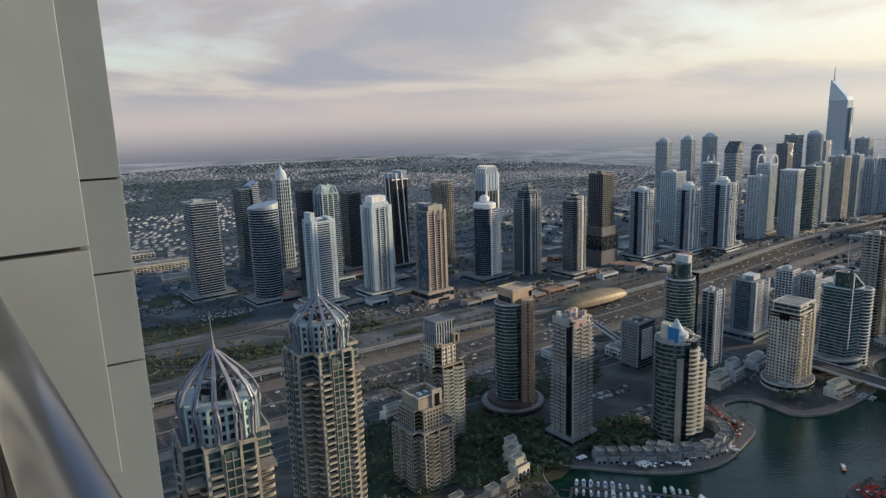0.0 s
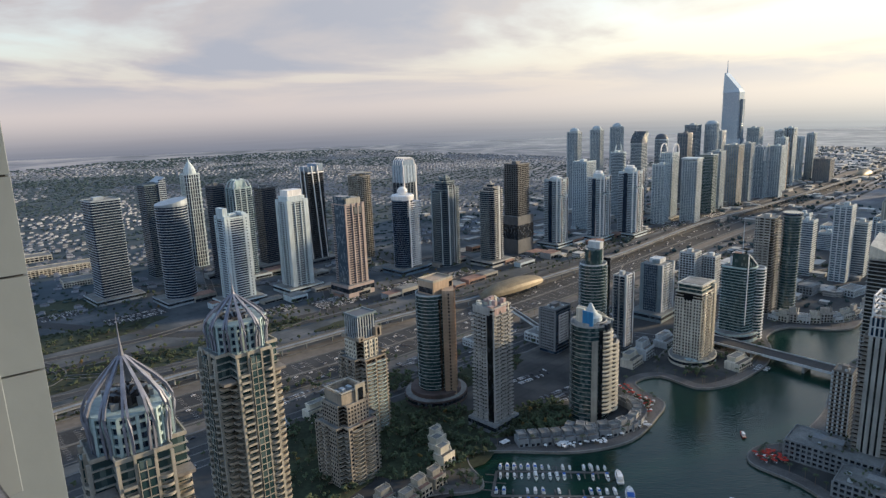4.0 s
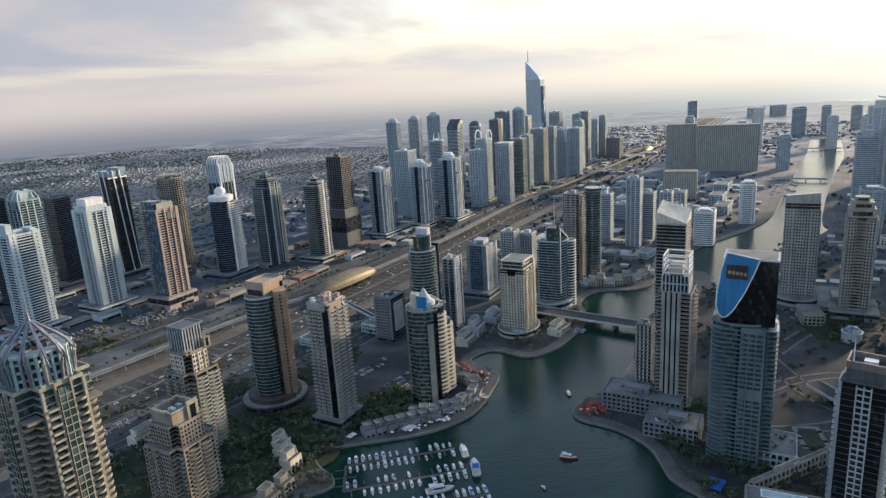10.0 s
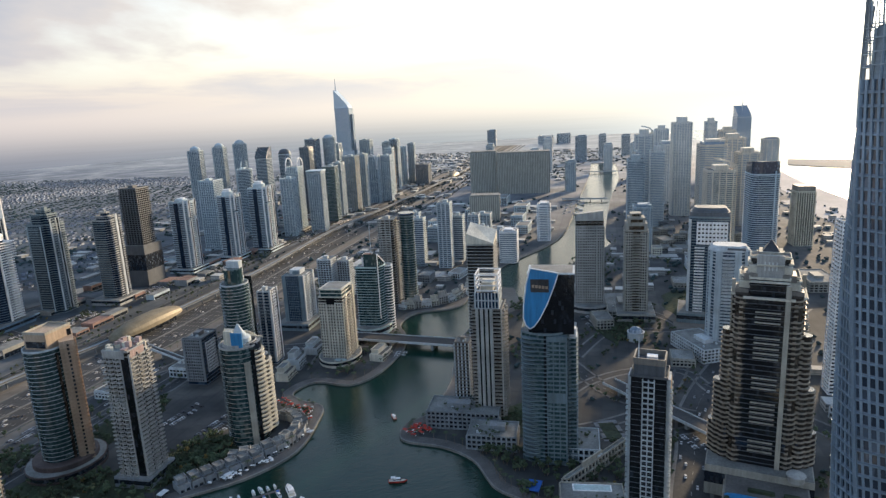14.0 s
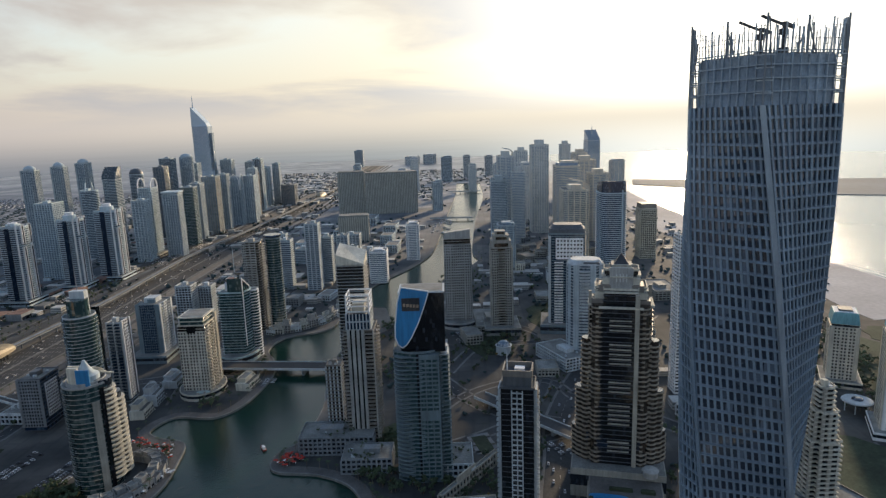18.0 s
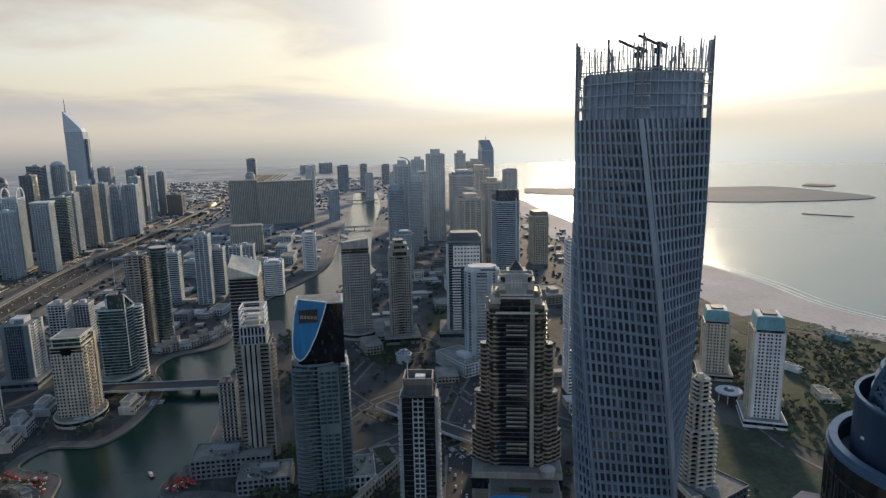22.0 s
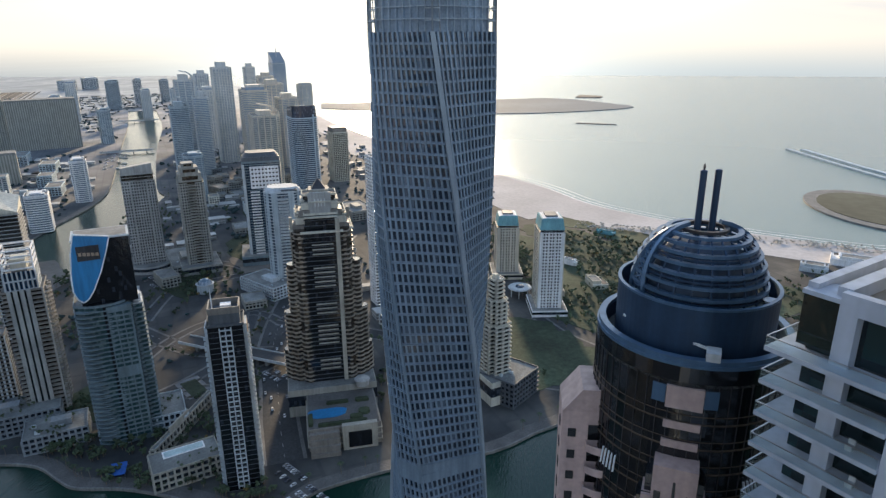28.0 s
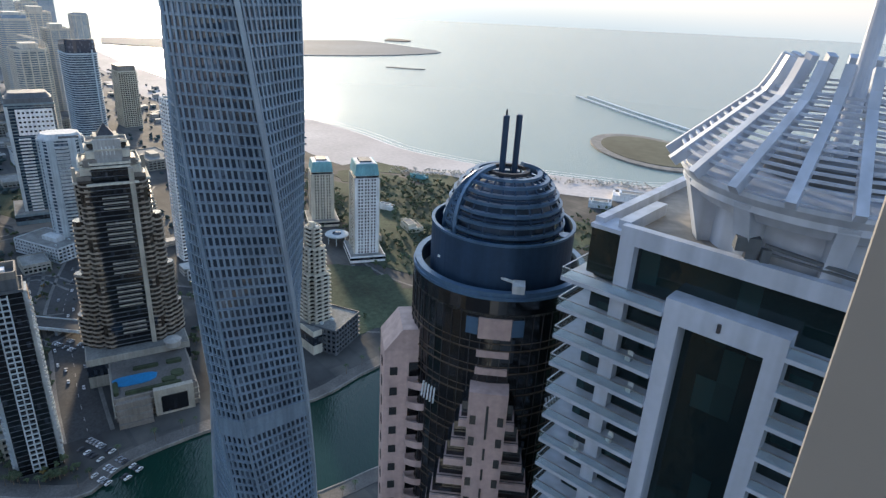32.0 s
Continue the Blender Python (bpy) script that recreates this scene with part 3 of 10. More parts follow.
def balconies(root, z0, z1, fh, spots, w, d, slab, rail):
    """Stacked balconies: spots are (x, y, angle) in plan, facing outwards along -y of the angle."""
    bm = bmesh.new()
    block(bm, 0, -d / 2, 0, w, d, 0.3)
    block(bm, 0, -d + 0.08, 0.3, w, 0.16, 0.95)
    block(bm, -w / 2 + 0.08, -d / 2, 0.3, 0.16, d - 0.1, 0.95)
    block(bm, w / 2 - 0.08, -d / 2, 0.3, 0.16, d - 0.1, 0.95)
    n = round((z1 - z0) / fh)
    stacked("balcony", bm, slab, root, [[(x, y, z0 + i * (z1 - z0) / n, a) for i in range(n)] for x, y, a in spots])


def stacked(name, bm, material, root, stacks):
    """Copies of one piece in upright stacks: single parts on near towers, one joined part a stack on farther ones."""
    near = name == "balcony" and math.hypot(root.location[0], root.location[1]) < 330
    me = mesh_of(name, bm, material)
    for stack in stacks:
        if near:
            for x, y, z, a in stack:
                put(name, me, root, (x, y, z), a)
            continue
        bv = np.array([v.co for v in me.vertices])
        V, F = [], []
        for k, (x, y, z, a) in enumerate(stack):
            c, sn = math.cos(radians(a)), math.sin(radians(a))
            V.append(np.stack([bv[:, 0] * c - bv[:, 1] * sn + x, bv[:, 0] * sn + bv[:, 1] * c + y, bv[:, 2] + z], 1))
            F += [tuple(j + k * len(bv) for j in f.vertices) for f in me.polygons]
        if V:
            mj = bpy.data.meshes.new(name + "_banding")
            mj.from_pydata(np.concatenate(V).tolist(), [], F)
            mj.materials.append(material)
            mj.update()
            tagged(put(name + "_banding", mj, root), kind="stuff")


def side_of(root, a, dist, z0, z1, fh, cols, wall, rail=None, glass=None):
    """One side of a tower, dist metres out, facing along angle a; cols are (kind, from, to): p pier, w wall with windows,
    b balconies, c curved balconies, g glass bay with slab edges, d dark slot."""
    c, sn = math.cos(radians(a)), math.sin(radians(a))
    z0 += 0.006 * (a // 90)
    n = max(1, round((z1 - z0) / fh))
    step = (z1 - z0) / n
    for kind, u0, u1 in cols:
        u, w = (u0 + u1) / 2, u1 - u0
        x, y = u * c + dist * sn, u * sn - dist * c
        if kind == "p":
            part("pier", block(bmesh.new(), 0, -0.45, 0, w, 1.3, z1 - z0 + 0.6), wall, root, "", (x, y, z0), a)
        elif kind == "d":
            part("dark_slot", block(bmesh.new(), 0, -0.1, 0, w, 0.9, z1 - z0), glass or GLASSBLACK, root, "", (x, y, z0), a)
        elif kind == "w":
            part("wall", block(bmesh.new(), 0, -0.1, 0, w, 1.0, z1 - z0 + 0.4), wall, root, "", (x, y, z0), a)
            k = max(1, round(w / 2.7))
            win = bmesh.new()
            for j in range(k):
                block(win, -w / 2 + (j + 0.5) * w / k, -0.6, 0.9, w / k * 0.52, 0.12, step * 0.54)
            stacked("window", win, GLASS, root, [[(x, y, z0 + i * step, a) for i in range(n)]])
        elif kind == "g":
            part("bay_glazing", block(bmesh.new(), 0, -0.7, 0, w, 2.0, z1 - z0), glass or GLASSGREEN, root, "", (x, y, z0), a)
            edge = block(bmesh.new(), 0, -0.75, 0, w + 0.3, 2.2, 0.45)
            stacked("slab_edge", edge, wall, root, [[(x, y, z0 + i * step, a) for i in range(n)]])
            for j in range(max(2, round(w / 2.4)) + 1):
                uu = -w / 2 + w * j / max(2, round(w / 2.4))
                part("mullion", block(bmesh.new(), uu, -1.75, 0, 0.3, 0.3, z1 - z0), wall, root, "", (x, y, z0), a)
        else:
            d = 1.9 if kind == "b" else 2.3
            pts = [(-w / 2, 0.4), (-w / 2, -d), (w / 2, -d), (w / 2, 0.4)] if kind == "b" else [(-w / 2, 0.4)] + [(-w / 2 * math.cos(math.pi * j / 8), -0.9 - (d - 0.9) * math.sin(math.pi * j / 8)) for j in range(9)] + [(w / 2, 0.4)]
            slab = prism(bmesh.new(), pts, 0, 0.35)
            stacked("balcony", slab, wall, root, [[(x, y, z0 + i * step, a) for i in range(n)]])
            gd = hoop(bmesh.new(), pts, grown(pts, -0.14), 0.35, 1.1)
            stacked("balustrade", gd, rail or wall, root, [[(x, y, z0 + i * step, a) for i in range(n)]])


def mast(root, x, y, z0, z1, r=0.35, material=None):
    part("mast", lathe(bmesh.new(), [(r, z0), (r * 0.8, z0 + (z1 - z0) * 0.6), (r * 0.25, z1)], 8, x, y), material or STEEL, root)


# ---- ground, water, roads ----
KERB = surface("worn_concrete_kerb", (0.125, 0.126, 0.122), vary=0.25)
COAST = [(4700, 2900), (3000, 1380), (2273, 930), (1761, 561), (1380, 220), (1217, 60), (1090, -30), (1022, -110), (975, -190), (930, -299), (890, -420),
         (905, -520), (880, -700), (930, -1200), (1200, -4700)]
# the marina basin and canal: landward bank, then back along the seaward bank
BANK_EAST = [(470, -420), (330, -60), (285, 29), (265, 80), (228, 130), (190, 180), (120, 230), (50, 300), (26, 395), (68, 404), (77, 415), (71, 438), (75, 454),
             (103, 453), (157, 441), (206, 449), (245, 483), (263, 507), (255, 532), (257, 554), (286, 561), (307, 529), (339, 529), (380, 550), (410, 572),
             (436, 606), (454, 640), (495, 660), (540, 640), (575, 648), (640, 700), (760, 752), (907, 790), (1023, 840), (1208, 963), (1432, 1120), (1873, 1420), (2300, 1730)]
BANK_WEST = [(2350, 1640), (1916, 1322), (1473, 1042), (1088, 782), (1007, 711), (880, 680), (760, 640), (660, 590), (560, 575), (500, 560), (445, 520), (410, 486),
             (380, 457), (329, 424), (301, 422), (285, 413), (280, 398), (296, 369), (300, 338), (290, 311), (286, 295), (291, 265), (290, 232), (284, 163),
             (311, 144), (342, 101), (372, 40), (410, 0), (440, -60), (560, -420)]


def smooth(pts, n=4):
    """Catmull-Rom through open points."""
    out = []
    for i in range(len(pts) - 1):
        p0, p1, p2, p3 = (Vector(pts[max(0, min(len(pts) - 1, j))]) for j in (i - 1, i, i + 1, i + 2))
        for k in range(n):
            t = k / n
            v = 0.5 * ((2 * p1) + (p2 - p0) * t + (2 * p0 - 5 * p1 + 4 * p2 - p3) * t * t + (3 * p1 - p0 - 3 * p2 + p3) * t ** 3)
            out.append((v.x, v.y))
    return out + [tuple(pts[-1])]


def filled(name, loops, z, depth, material, label, category):
    """A flat sheet with holes and upright edges of that depth, from closed outlines."""
    cu = bpy.data.curves.new(name, "CURVE")
    cu.dimensions, cu.fill_mode, cu.extrude = "2D", "BOTH", depth / 2
    for loop in loops:
        s = cu.splines.new("POLY")
        s.points.add(len(loop) - 1)
        for p, (x, y) in zip(s.points, loop):
            p.co = (x, y, 0, 1)
        s.use_cyclic_u = True
    tmp = bpy.data.objects.new(name, cu)
    me = bpy.data.meshes.new_from_object(tmp)
    bpy.data.objects.remove(tmp)
    me.materials.clear()
    me.materials.append(material)
    ob = new(name, me)
    ob.location = (0, 0, z - depth / 2)
    return tagged(ob, label, category, "", "structure")


EAST, WEST = smooth(BANK_EAST), smooth(BANK_WEST)


def in_water(x, y, margin=0.0):
    """Whether a place lies in the canal, or within that margin of its banks."""
    ring, inside = EAST + WEST, False
    for (x0, y0), (x1, y1) in zip(ring, ring[1:] + ring[:1]):
        if (y0 > y) != (y1 > y) and x < (x1 - x0) * (y - y0) / (y1 - y0) + x0:
            inside = not inside
        if margin:
            d = Vector((x1 - x0, y1 - y0))
            t = max(0.0, min(1.0, ((x - x0) * d.x + (y - y0) * d.y) / max(d.length_squared, 1e-6)))
            if math.hypot(x0 + d.x * t - x, y0 + d.y * t - y) < margin:
                return True
    return inside


LANDFORM = [(-4800, -4800)] + [(1200, -4800)] + smooth(COAST)[::-1] + [(4800, 3000), (4800, 4990), (-4800, 4990)]
filled("ground", [LANDFORM, EAST + WEST], 0.0, 4.0, LAND, "sandy city ground with paved plots, gardens and haze-paled desert beyond", "ground")
bm = bmesh.new()
prism(bm, [(-4900, -4990), (4990, -4990), (4990, 4990), (-4900, 4990)], -3.0, -1.8)
setting("sea", bm, SEA, "pale shallow open sea with small waves", "sea")
filled("water", [EAST + WEST], -1.5, 0.25, WATER, "calm dark green marina and canal water", "water")
LEVEL = 0.02


def next_level():
    """Each flat strip lies a few millimetres above the one before."""
    global LEVEL
    LEVEL += 0.005
    return LEVEL


def ribbon(bm, pts, w, z0, z1):
    """A strip of constant width along a line of points."""
    n = len(pts)
    L, R = [], []
    for i in range(n):
        a, b = Vector(pts[max(0, i - 1)]), Vector(pts[min(n - 1, i + 1)])
        d = (b - a).normalized()
        m = Vector((-d.y, d.x)) * (w / 2)
        p = Vector(pts[i])
        L.append(p + m), R.append(p - m)
    rows = [[bm.verts.new((v.x, v.y, z)) for v in side] for side, z in ((R, z0), (R, z1), (L, z1), (L, z0))]
    for a, b in zip(rows, rows[1:] + rows[:1]):
        for i in range(n - 1):
            bm.faces.new((a[i], a[i + 1], b[i + 1], b[i]))
    bm.faces.new([r[0] for r in rows]), bm.faces.new([r[-1] for r in rows][::-1])
    return bm


def offset_line(pts, k):
    """The line moved to its left by k metres."""
    out = []
    for i in range(len(pts)):
        a, b = Vector(pts[max(0, i - 1)]), Vector(pts[min(len(pts) - 1, i + 1)])
        d = (b - a).normalized()
        out.append((pts[i][0] - d.y * k, pts[i][1] + d.x * k))
    return out


# promenades and quay copings along both banks
for line, side, nm in ((EAST, 1, "east"), (WEST, 1, "west")):
    setting("pavement", ribbon(bmesh.new(), offset_line([p for p in line if p[0] < 1050], 5.5 * side), 10, 0.0, 0.25), PAVING, "tan paved quayside promenade beside the water", "pavement")
    setting("trim", ribbon(bmesh.new(), offset_line(line, 0.1 * side), 1.0, -1.8, 0.55), QUAY, "pale stone coping along the quay edge", "quay")

HIGHWAY = smooth([(-1100, -120), (-700, 190), (-440, 400), (-300, 505), (-150, 600), (0, 690), (118, 772), (237, 850), (395, 965), (625, 1145), (932, 1370), (1700, 1955), (3100, 3000)], 4)
for k, w in ((0, 62), (66, 14), (-62, 12)):
    setting("road", ribbon(bmesh.new(), offset_line(HIGHWAY, k), w, 0.0, next_level()), ASPHALT, "broad asphalt highway with many lanes", "road")
setting("median", ribbon(bmesh.new(), HIGHWAY, 3.0, 0.0, 0.5), KERB, "raised concrete central reserve of the highway", "kerb")
bm = bmesh.new()
for k in (-26, -21.5, -17, -12.5, -8, -3.6, 3.6, 8, 12.5, 17, 21.5, 26):
    line = offset_line(HIGHWAY, k)
    for i in range(4, 34):
        a, b = Vector(line[i]), Vector(line[i + 1])
        m = int((b - a).length // 12)
        for j in range(m):
            ribbon(bm, [tuple(a.lerp(b, j / m)), tuple(a.lerp(b, (j + 0.3) / m))], 0.2, 0.05, 0.16)
tagged(part("lane_markings", bm, PAINT, None, "dashed white lane lines on the highway"), "", "road marking", "", "stuff")
setting("verge", ribbon(bmesh.new(), offset_line(HIGHWAY, 44), 22, 0.0, next_level()), DIRT, "bare sandy strip beside the highway", "ground")
setting("verge", ribbon(bmesh.new(), offset_line(HIGHWAY, -45), 16, 0.0, next_level()), DIRT, "bare sandy strip beside the highway", "ground")
for k, w in ((-84, 10), (-108, 8), (88, 9)):
    line = offset_line(HIGHWAY, k)
    setting("road", ribbon(bmesh.new(), line, w, 0.0, next_level()), ASPHALT, "asphalt frontage road beside the highway", "road")
    bm = bmesh.new()
    for j in (-w / 2 - 0.9, w / 2 + 0.9):
        ribbon(bm, offset_line(line, j), 1.8, 0.0, 0.2)
    setting("kerb", bm, KERB, "pale concrete kerbs of the frontage road", "kerb")
for k, w in ((-34, 2.0), (34, 2.0), (-53, 3.0), (57, 3.0)):
    setting("verge", ribbon(bmesh.new(), offset_line(HIGHWAY, k), w, 0.0, 0.55), KERB, "low concrete barrier along the highway", "barrier")
setting("road", ribbon(bmesh.new(), smooth([(-900, 1130), (-437, 890), (-320, 842), (-200, 800), (-60, 850), (90, 950), (330, 1080), (640, 1290), (1000, 1540)]), 22, 0.0, next_level()), ASPHALT, "asphalt service road before the far towers", "road")
setting("road", ribbon(bmesh.new(), smooth([(-640, 560), (-450, 640), (-300, 740), (-160, 775), (40, 880)]), 12, 0.0, next_level()), ASPHALT, "curving asphalt slip road through lawns", "road")
LANES = []
for pts, w in (([(920, 350), (800, 330), (730, 311), (640, 296), (557, 278), (484, 255), (430, 225), (380, 200), (335, 175)], 24),
               ([(1500, 760), (1226, 640), (1050, 520), (920, 420), (850, 350), (770, 320)], 24), ([(557, 278), (540, 200), (520, 120), (490, 60), (470, -20), (500, -140)], 16),
               ([(484, 255), (470, 320), (500, 400), (540, 470), (590, 520)], 14), ([(100, 700), (200, 720), (290, 690), (360, 640), (400, 590)], 12),
               ([(360, 330), (420, 300), (470, 290), (530, 300), (600, 330), (680, 380), (700, 440)], 9), ([(400, 330), (450, 360), (520, 350), (560, 310), (540, 270)], 8), ([(390, 300), (430, 262), (470, 240), (520, 235), (580, 262)], 8),
               ([(520, 410), (600, 430), (640, 400), (700, 340), (760, 300), (840, 300)], 10), ([(290, 600), (340, 650), (420, 700), (520, 760), (640, 840), (800, 920)], 12), ([(600, 20), (560, -10), (530, -60), (540, -130), (620, -200)], 10), ([(530, 60), (590, 70), (660, 80), (760, 110), (860, 200)], 10),
               ([(-120, 480), (-20, 560), (60, 620), (170, 660), (240, 720)], 12)):
    setting("road", ribbon(bmesh.new(), smooth(pts), w, 0.0, next_level()), ASPHALT, "asphalt street between the towers", "road")
    LANES += smooth(pts, 8)
    bm = bmesh.new()
    for k in (-w / 2 - 1.3, w / 2 + 1.3):
        ribbon(bm, offset_line(smooth(pts), k), 2.6, 0.0, 0.22)
    setting("pavement", bm, KERB, "pale concrete pavement strips along the street", "pavement")
    if w > 11:
        bm = bmesh.new()
        line = smooth(pts)
        for a, b in zip(line, line[1:]):
            a, b = Vector(a), Vector(b)
            m = max(1, int((b - a).length // 9))
            for j in range(m):
                ribbon(bm, [tuple(a.lerp(b, j / m)), tuple(a.lerp(b, (j + 0.35) / m))], 0.25, 0.05, LEVEL + 0.03)
        tagged(part("lane_markings", bm, PAINT, None, "dashed white centre line of the street"), "", "road marking", "", "stuff")


# slip roads, loops and ramps of the interchange, and lanes between the far towers
for pts, w in (([(-760, 380), (-560, 500), (-420, 585), (-300, 640), (-190, 690), (-70, 748), (60, 830), (180, 905)], 11), ([(-700, 640), (-520, 690), (-400, 735), (-290, 790), (-230, 840), (-180, 900)], 10),
               ([(-560, 620), (-470, 600), (-380, 625), (-330, 690), (-390, 745), (-480, 740), (-530, 690), (-480, 640)], 8), ([(-330, 690), (-240, 690), (-180, 725), (-120, 790), (-60, 850)], 8),
               ([(-200, 800), (-210, 900), (-250, 1040), (-290, 1180)], 9), ([(-60, 850), (-60, 960), (-110, 1100), (-160, 1260)], 9), ([(90, 950), (60, 1060), (10, 1200), (-40, 1320)], 9),
               ([(220, 1020), (190, 1120), (140, 1250), (90, 1380)], 9), ([(330, 1080), (310, 1190), (260, 1330)], 9), ([(470, 1170), (440, 1300), (400, 1430)], 9), ([(640, 1290), (610, 1420), (560, 1560)], 9), ([(800, 1400), (770, 1530), (720, 1680)], 9),
               ([(-420, 1060), (-300, 1060), (-180, 1020), (-60, 1060), (90, 1120), (260, 1190), (470, 1300), (700, 1460), (950, 1640)], 9), ([(-700, 1160), (-450, 1240), (-200, 1290), (60, 1330), (330, 1400), (640, 1600)], 12)):
    setting("road", ribbon(bmesh.new(), smooth(pts), w, 0.0, next_level()), ASPHALT, "narrow asphalt slip road or lane", "road")
    bm = bmesh.new()
    for k in (-w / 2 - 0.7, w / 2 + 0.7):
        ribbon(bm, offset_line(smooth(pts), k), 1.4, 0.0, 0.5)
    setting("kerb", bm, KERB, "pale concrete kerbs of the slip road", "kerb")


def patch(cx, cy, rx, ry, rz, z, material, label, category, seed):
    rnd = random.Random(seed)
    c, s = math.cos(radians(rz)), math.sin(radians(rz))
    pts = []
    for i in range(18):
        a, k = 2 * math.pi * i / 18, rnd.uniform(0.82, 1.12)
        u, v = rx * k * math.cos(a), ry * k * math.sin(a)
        pts.append((cx + c * u - s * v, cy + s * u + c * v))
    setting("lawn" if material in (LAWN, PARKLAWN) else "ground_patch", prism(bmesh.new(), pts, 0.0, next_level()), material, label, category)


for i, (x, y, a, b) in enumerate(((-350, 665, 150, 34), (-215, 735, 80, 24), (-420, 790, 160, 40), (-130, 800, 50, 18), (-470, 960, 90, 50), (-30, 800, 40, 12), (-560, 560, 160, 50))):
    patch(x, y, a, b, 33, 0.05, LAWN, "dull green roadside lawn", "lawn", i)
for i, (x, y, a, b) in enumerate(((-260, 615, 90, 12), (-60, 735, 60, 14), (60, 800, 50, 14), (450, 880, 80, 40), (610, 620, 60, 30), (720, 390, 60, 30))):
    patch(x, y, a, b, 33, 0.055, DIRT, "bare trampled sand plot", "ground", 20 + i)
for i, (x, y, a, b, r) in enumerate(((495, 30, 45, 60, 20), (560, 40, 40, 50, 0), (800, -90, 130, 60, 60), (820, 20, 90, 40, 60), (700, -180, 60, 90, 10), (600, -90, 60, 60, 0), (960, -5, 46, 24, 70), (905, -86, 50, 28, 70), (520, 10, 60, 36, -20), (505, -40, 46, 40, 10), (860, 60, 50, 22, 60), (900, 10, 60, 34, 66), (850, -130, 60, 40, 70), (760, 10, 60, 50, 30), (720, -60, 70, 60, 20), (640, -40, 70, 60, 20))):
    patch(x, y, a, b, r, 0.05, PARKLAWN, "green park lawn near the beach", "lawn", 40 + i)

# planted beds whose dark colour also puts in shade at the towers' feet
for i, (x, y, a, b, r) in enumerate(((20, 470, 44, 46, 40), (-70, 500, 60, 34, 33), (140, 500, 46, 26, 20), (-10, 590, 60, 20, 33), (120, 610, 50, 20, 33), (380, 350, 34, 26, 60), (430, 262, 26, 18, 60), (620, 420, 40, 30, 50), (760, 420, 60, 30, 33), (960, 500, 90, 30, 33), (60, 500, 40, 40, 30), (70, 455, 30, 20, 20), (0, 520, 60, 26, 33), (-60, 430, 60, 40, 30), (-20, 480, 50, 40, 30))):
    patch(x, y, a, b, r, 0.05, PLANTING, "planted garden between the towers, its dark tone part shade", "garden", 60 + i)

# beach along the coast
SHORE = smooth(COAST)
sand = [p for p in SHORE if -620 < p[1] < 1500]
setting("beach", ribbon(bmesh.new(), offset_line(sand, -44), 94, -0.1, 0.3), BEACH, "pale flat sandy beach along the sea", "beach")
dunes = [p for p in SHORE if -70 < p[1] < 620]
setting("beach", ribbon(bmesh.new(), offset_line(dunes, -118), 56, -0.1, 0.26), BEACH, "wide inland strip of pale beach sand", "beach")
bm = bmesh.new()
foam = offset_line(sand, 9)
ribbon(bm, foam, 4, -1.82, -1.7), ribbon(bm, offset_line(sand, 20), 2.0, -1.82, -1.74), ribbon(bm, offset_line(sand, 33), 1.2, -1.82, -1.74)
tagged(part("surf", bm, WHITE, None, "thin white surf lines along the beach"), "", "surf", "", "stuff")
# islet, low breakwater islands, jetty and far spits
filled("islet", [[(1120 + 135 * math.cos(a) * 1.0 - 40 * math.sin(a), -500 + 40 * math.cos(a) + 92 * math.sin(a)) for a in (2 * math.pi * i / 28 for i in range(28))]], 1.0, 3.5, QUAY, "oval rubble-edged islet off the beach", "islet")
bm = prism(bmesh.new(), [(1120 + 110 * math.cos(a) - 33 * math.sin(a), -500 + 33 * math.cos(a) + 75 * math.sin(a)) for a in (2 * math.pi * i / 28 for i in range(28))], 1.0, 1.7)
setting("islet_lawn", bm, OLIVE, "dry olive-brown flat top of the islet", "ground")
filled("spit", [smooth([(2515, 1000), (2400, 500), (2430, 200), (2551, -60), (2728, -250), (2900, -130), (3080, 85), (2990, 306), (2800, 800), (2706, 1077)], 3)], 0.5, 3.0, ISLAND, "long low sandy artificial island at sea", "island")
filled("spit", [smooth([(2450, 1120), (2600, 1220), (3300, 1700), (3400, 1640), (2700, 1130)], 3)], 0.5, 3.0, QUAY, "low rubble breakwater at sea", "breakwater")
filled("spit", [smooth([(2180, -20), (2160, -130), (2175, -140), (2195, -20)], 3)], 0.2, 3.0, QUAY, "thin rubble breakwater at sea", "breakwater")
filled("spit", [smooth([(3150, -20), (3140, -120), (3220, -140), (3260, -40)], 3)], 1.5, 4.0, DIRT, "small dark islet at sea", "islet")
for k in (0, 34):
    setting("jetty", ribbon(bmesh.new(), [(1240 + k * .4, -660 - k), (1500, -590 - k), (1727, -538 - k)], 12, -2.5, 1.6), FARGREY, "straight stone jetty running out to sea", "jetty")


# ---- the far row of towers across the highway ----
FAR = "towers across the highway"


def fins(root, poly, z0, z1, w, material, every=1, name="fin"):
    me = mesh_of(name, prism(bmesh.new(), rect(w, w), 0, z1 - z0), material)
    for i in range(0, len(poly), every):
        put(name, me, root, (*poly[i], z0))


def curved_fin(root, pts, w, material, name="fin"):
    part(name, bent_bar(bmesh.new(), pts, w), material, root)


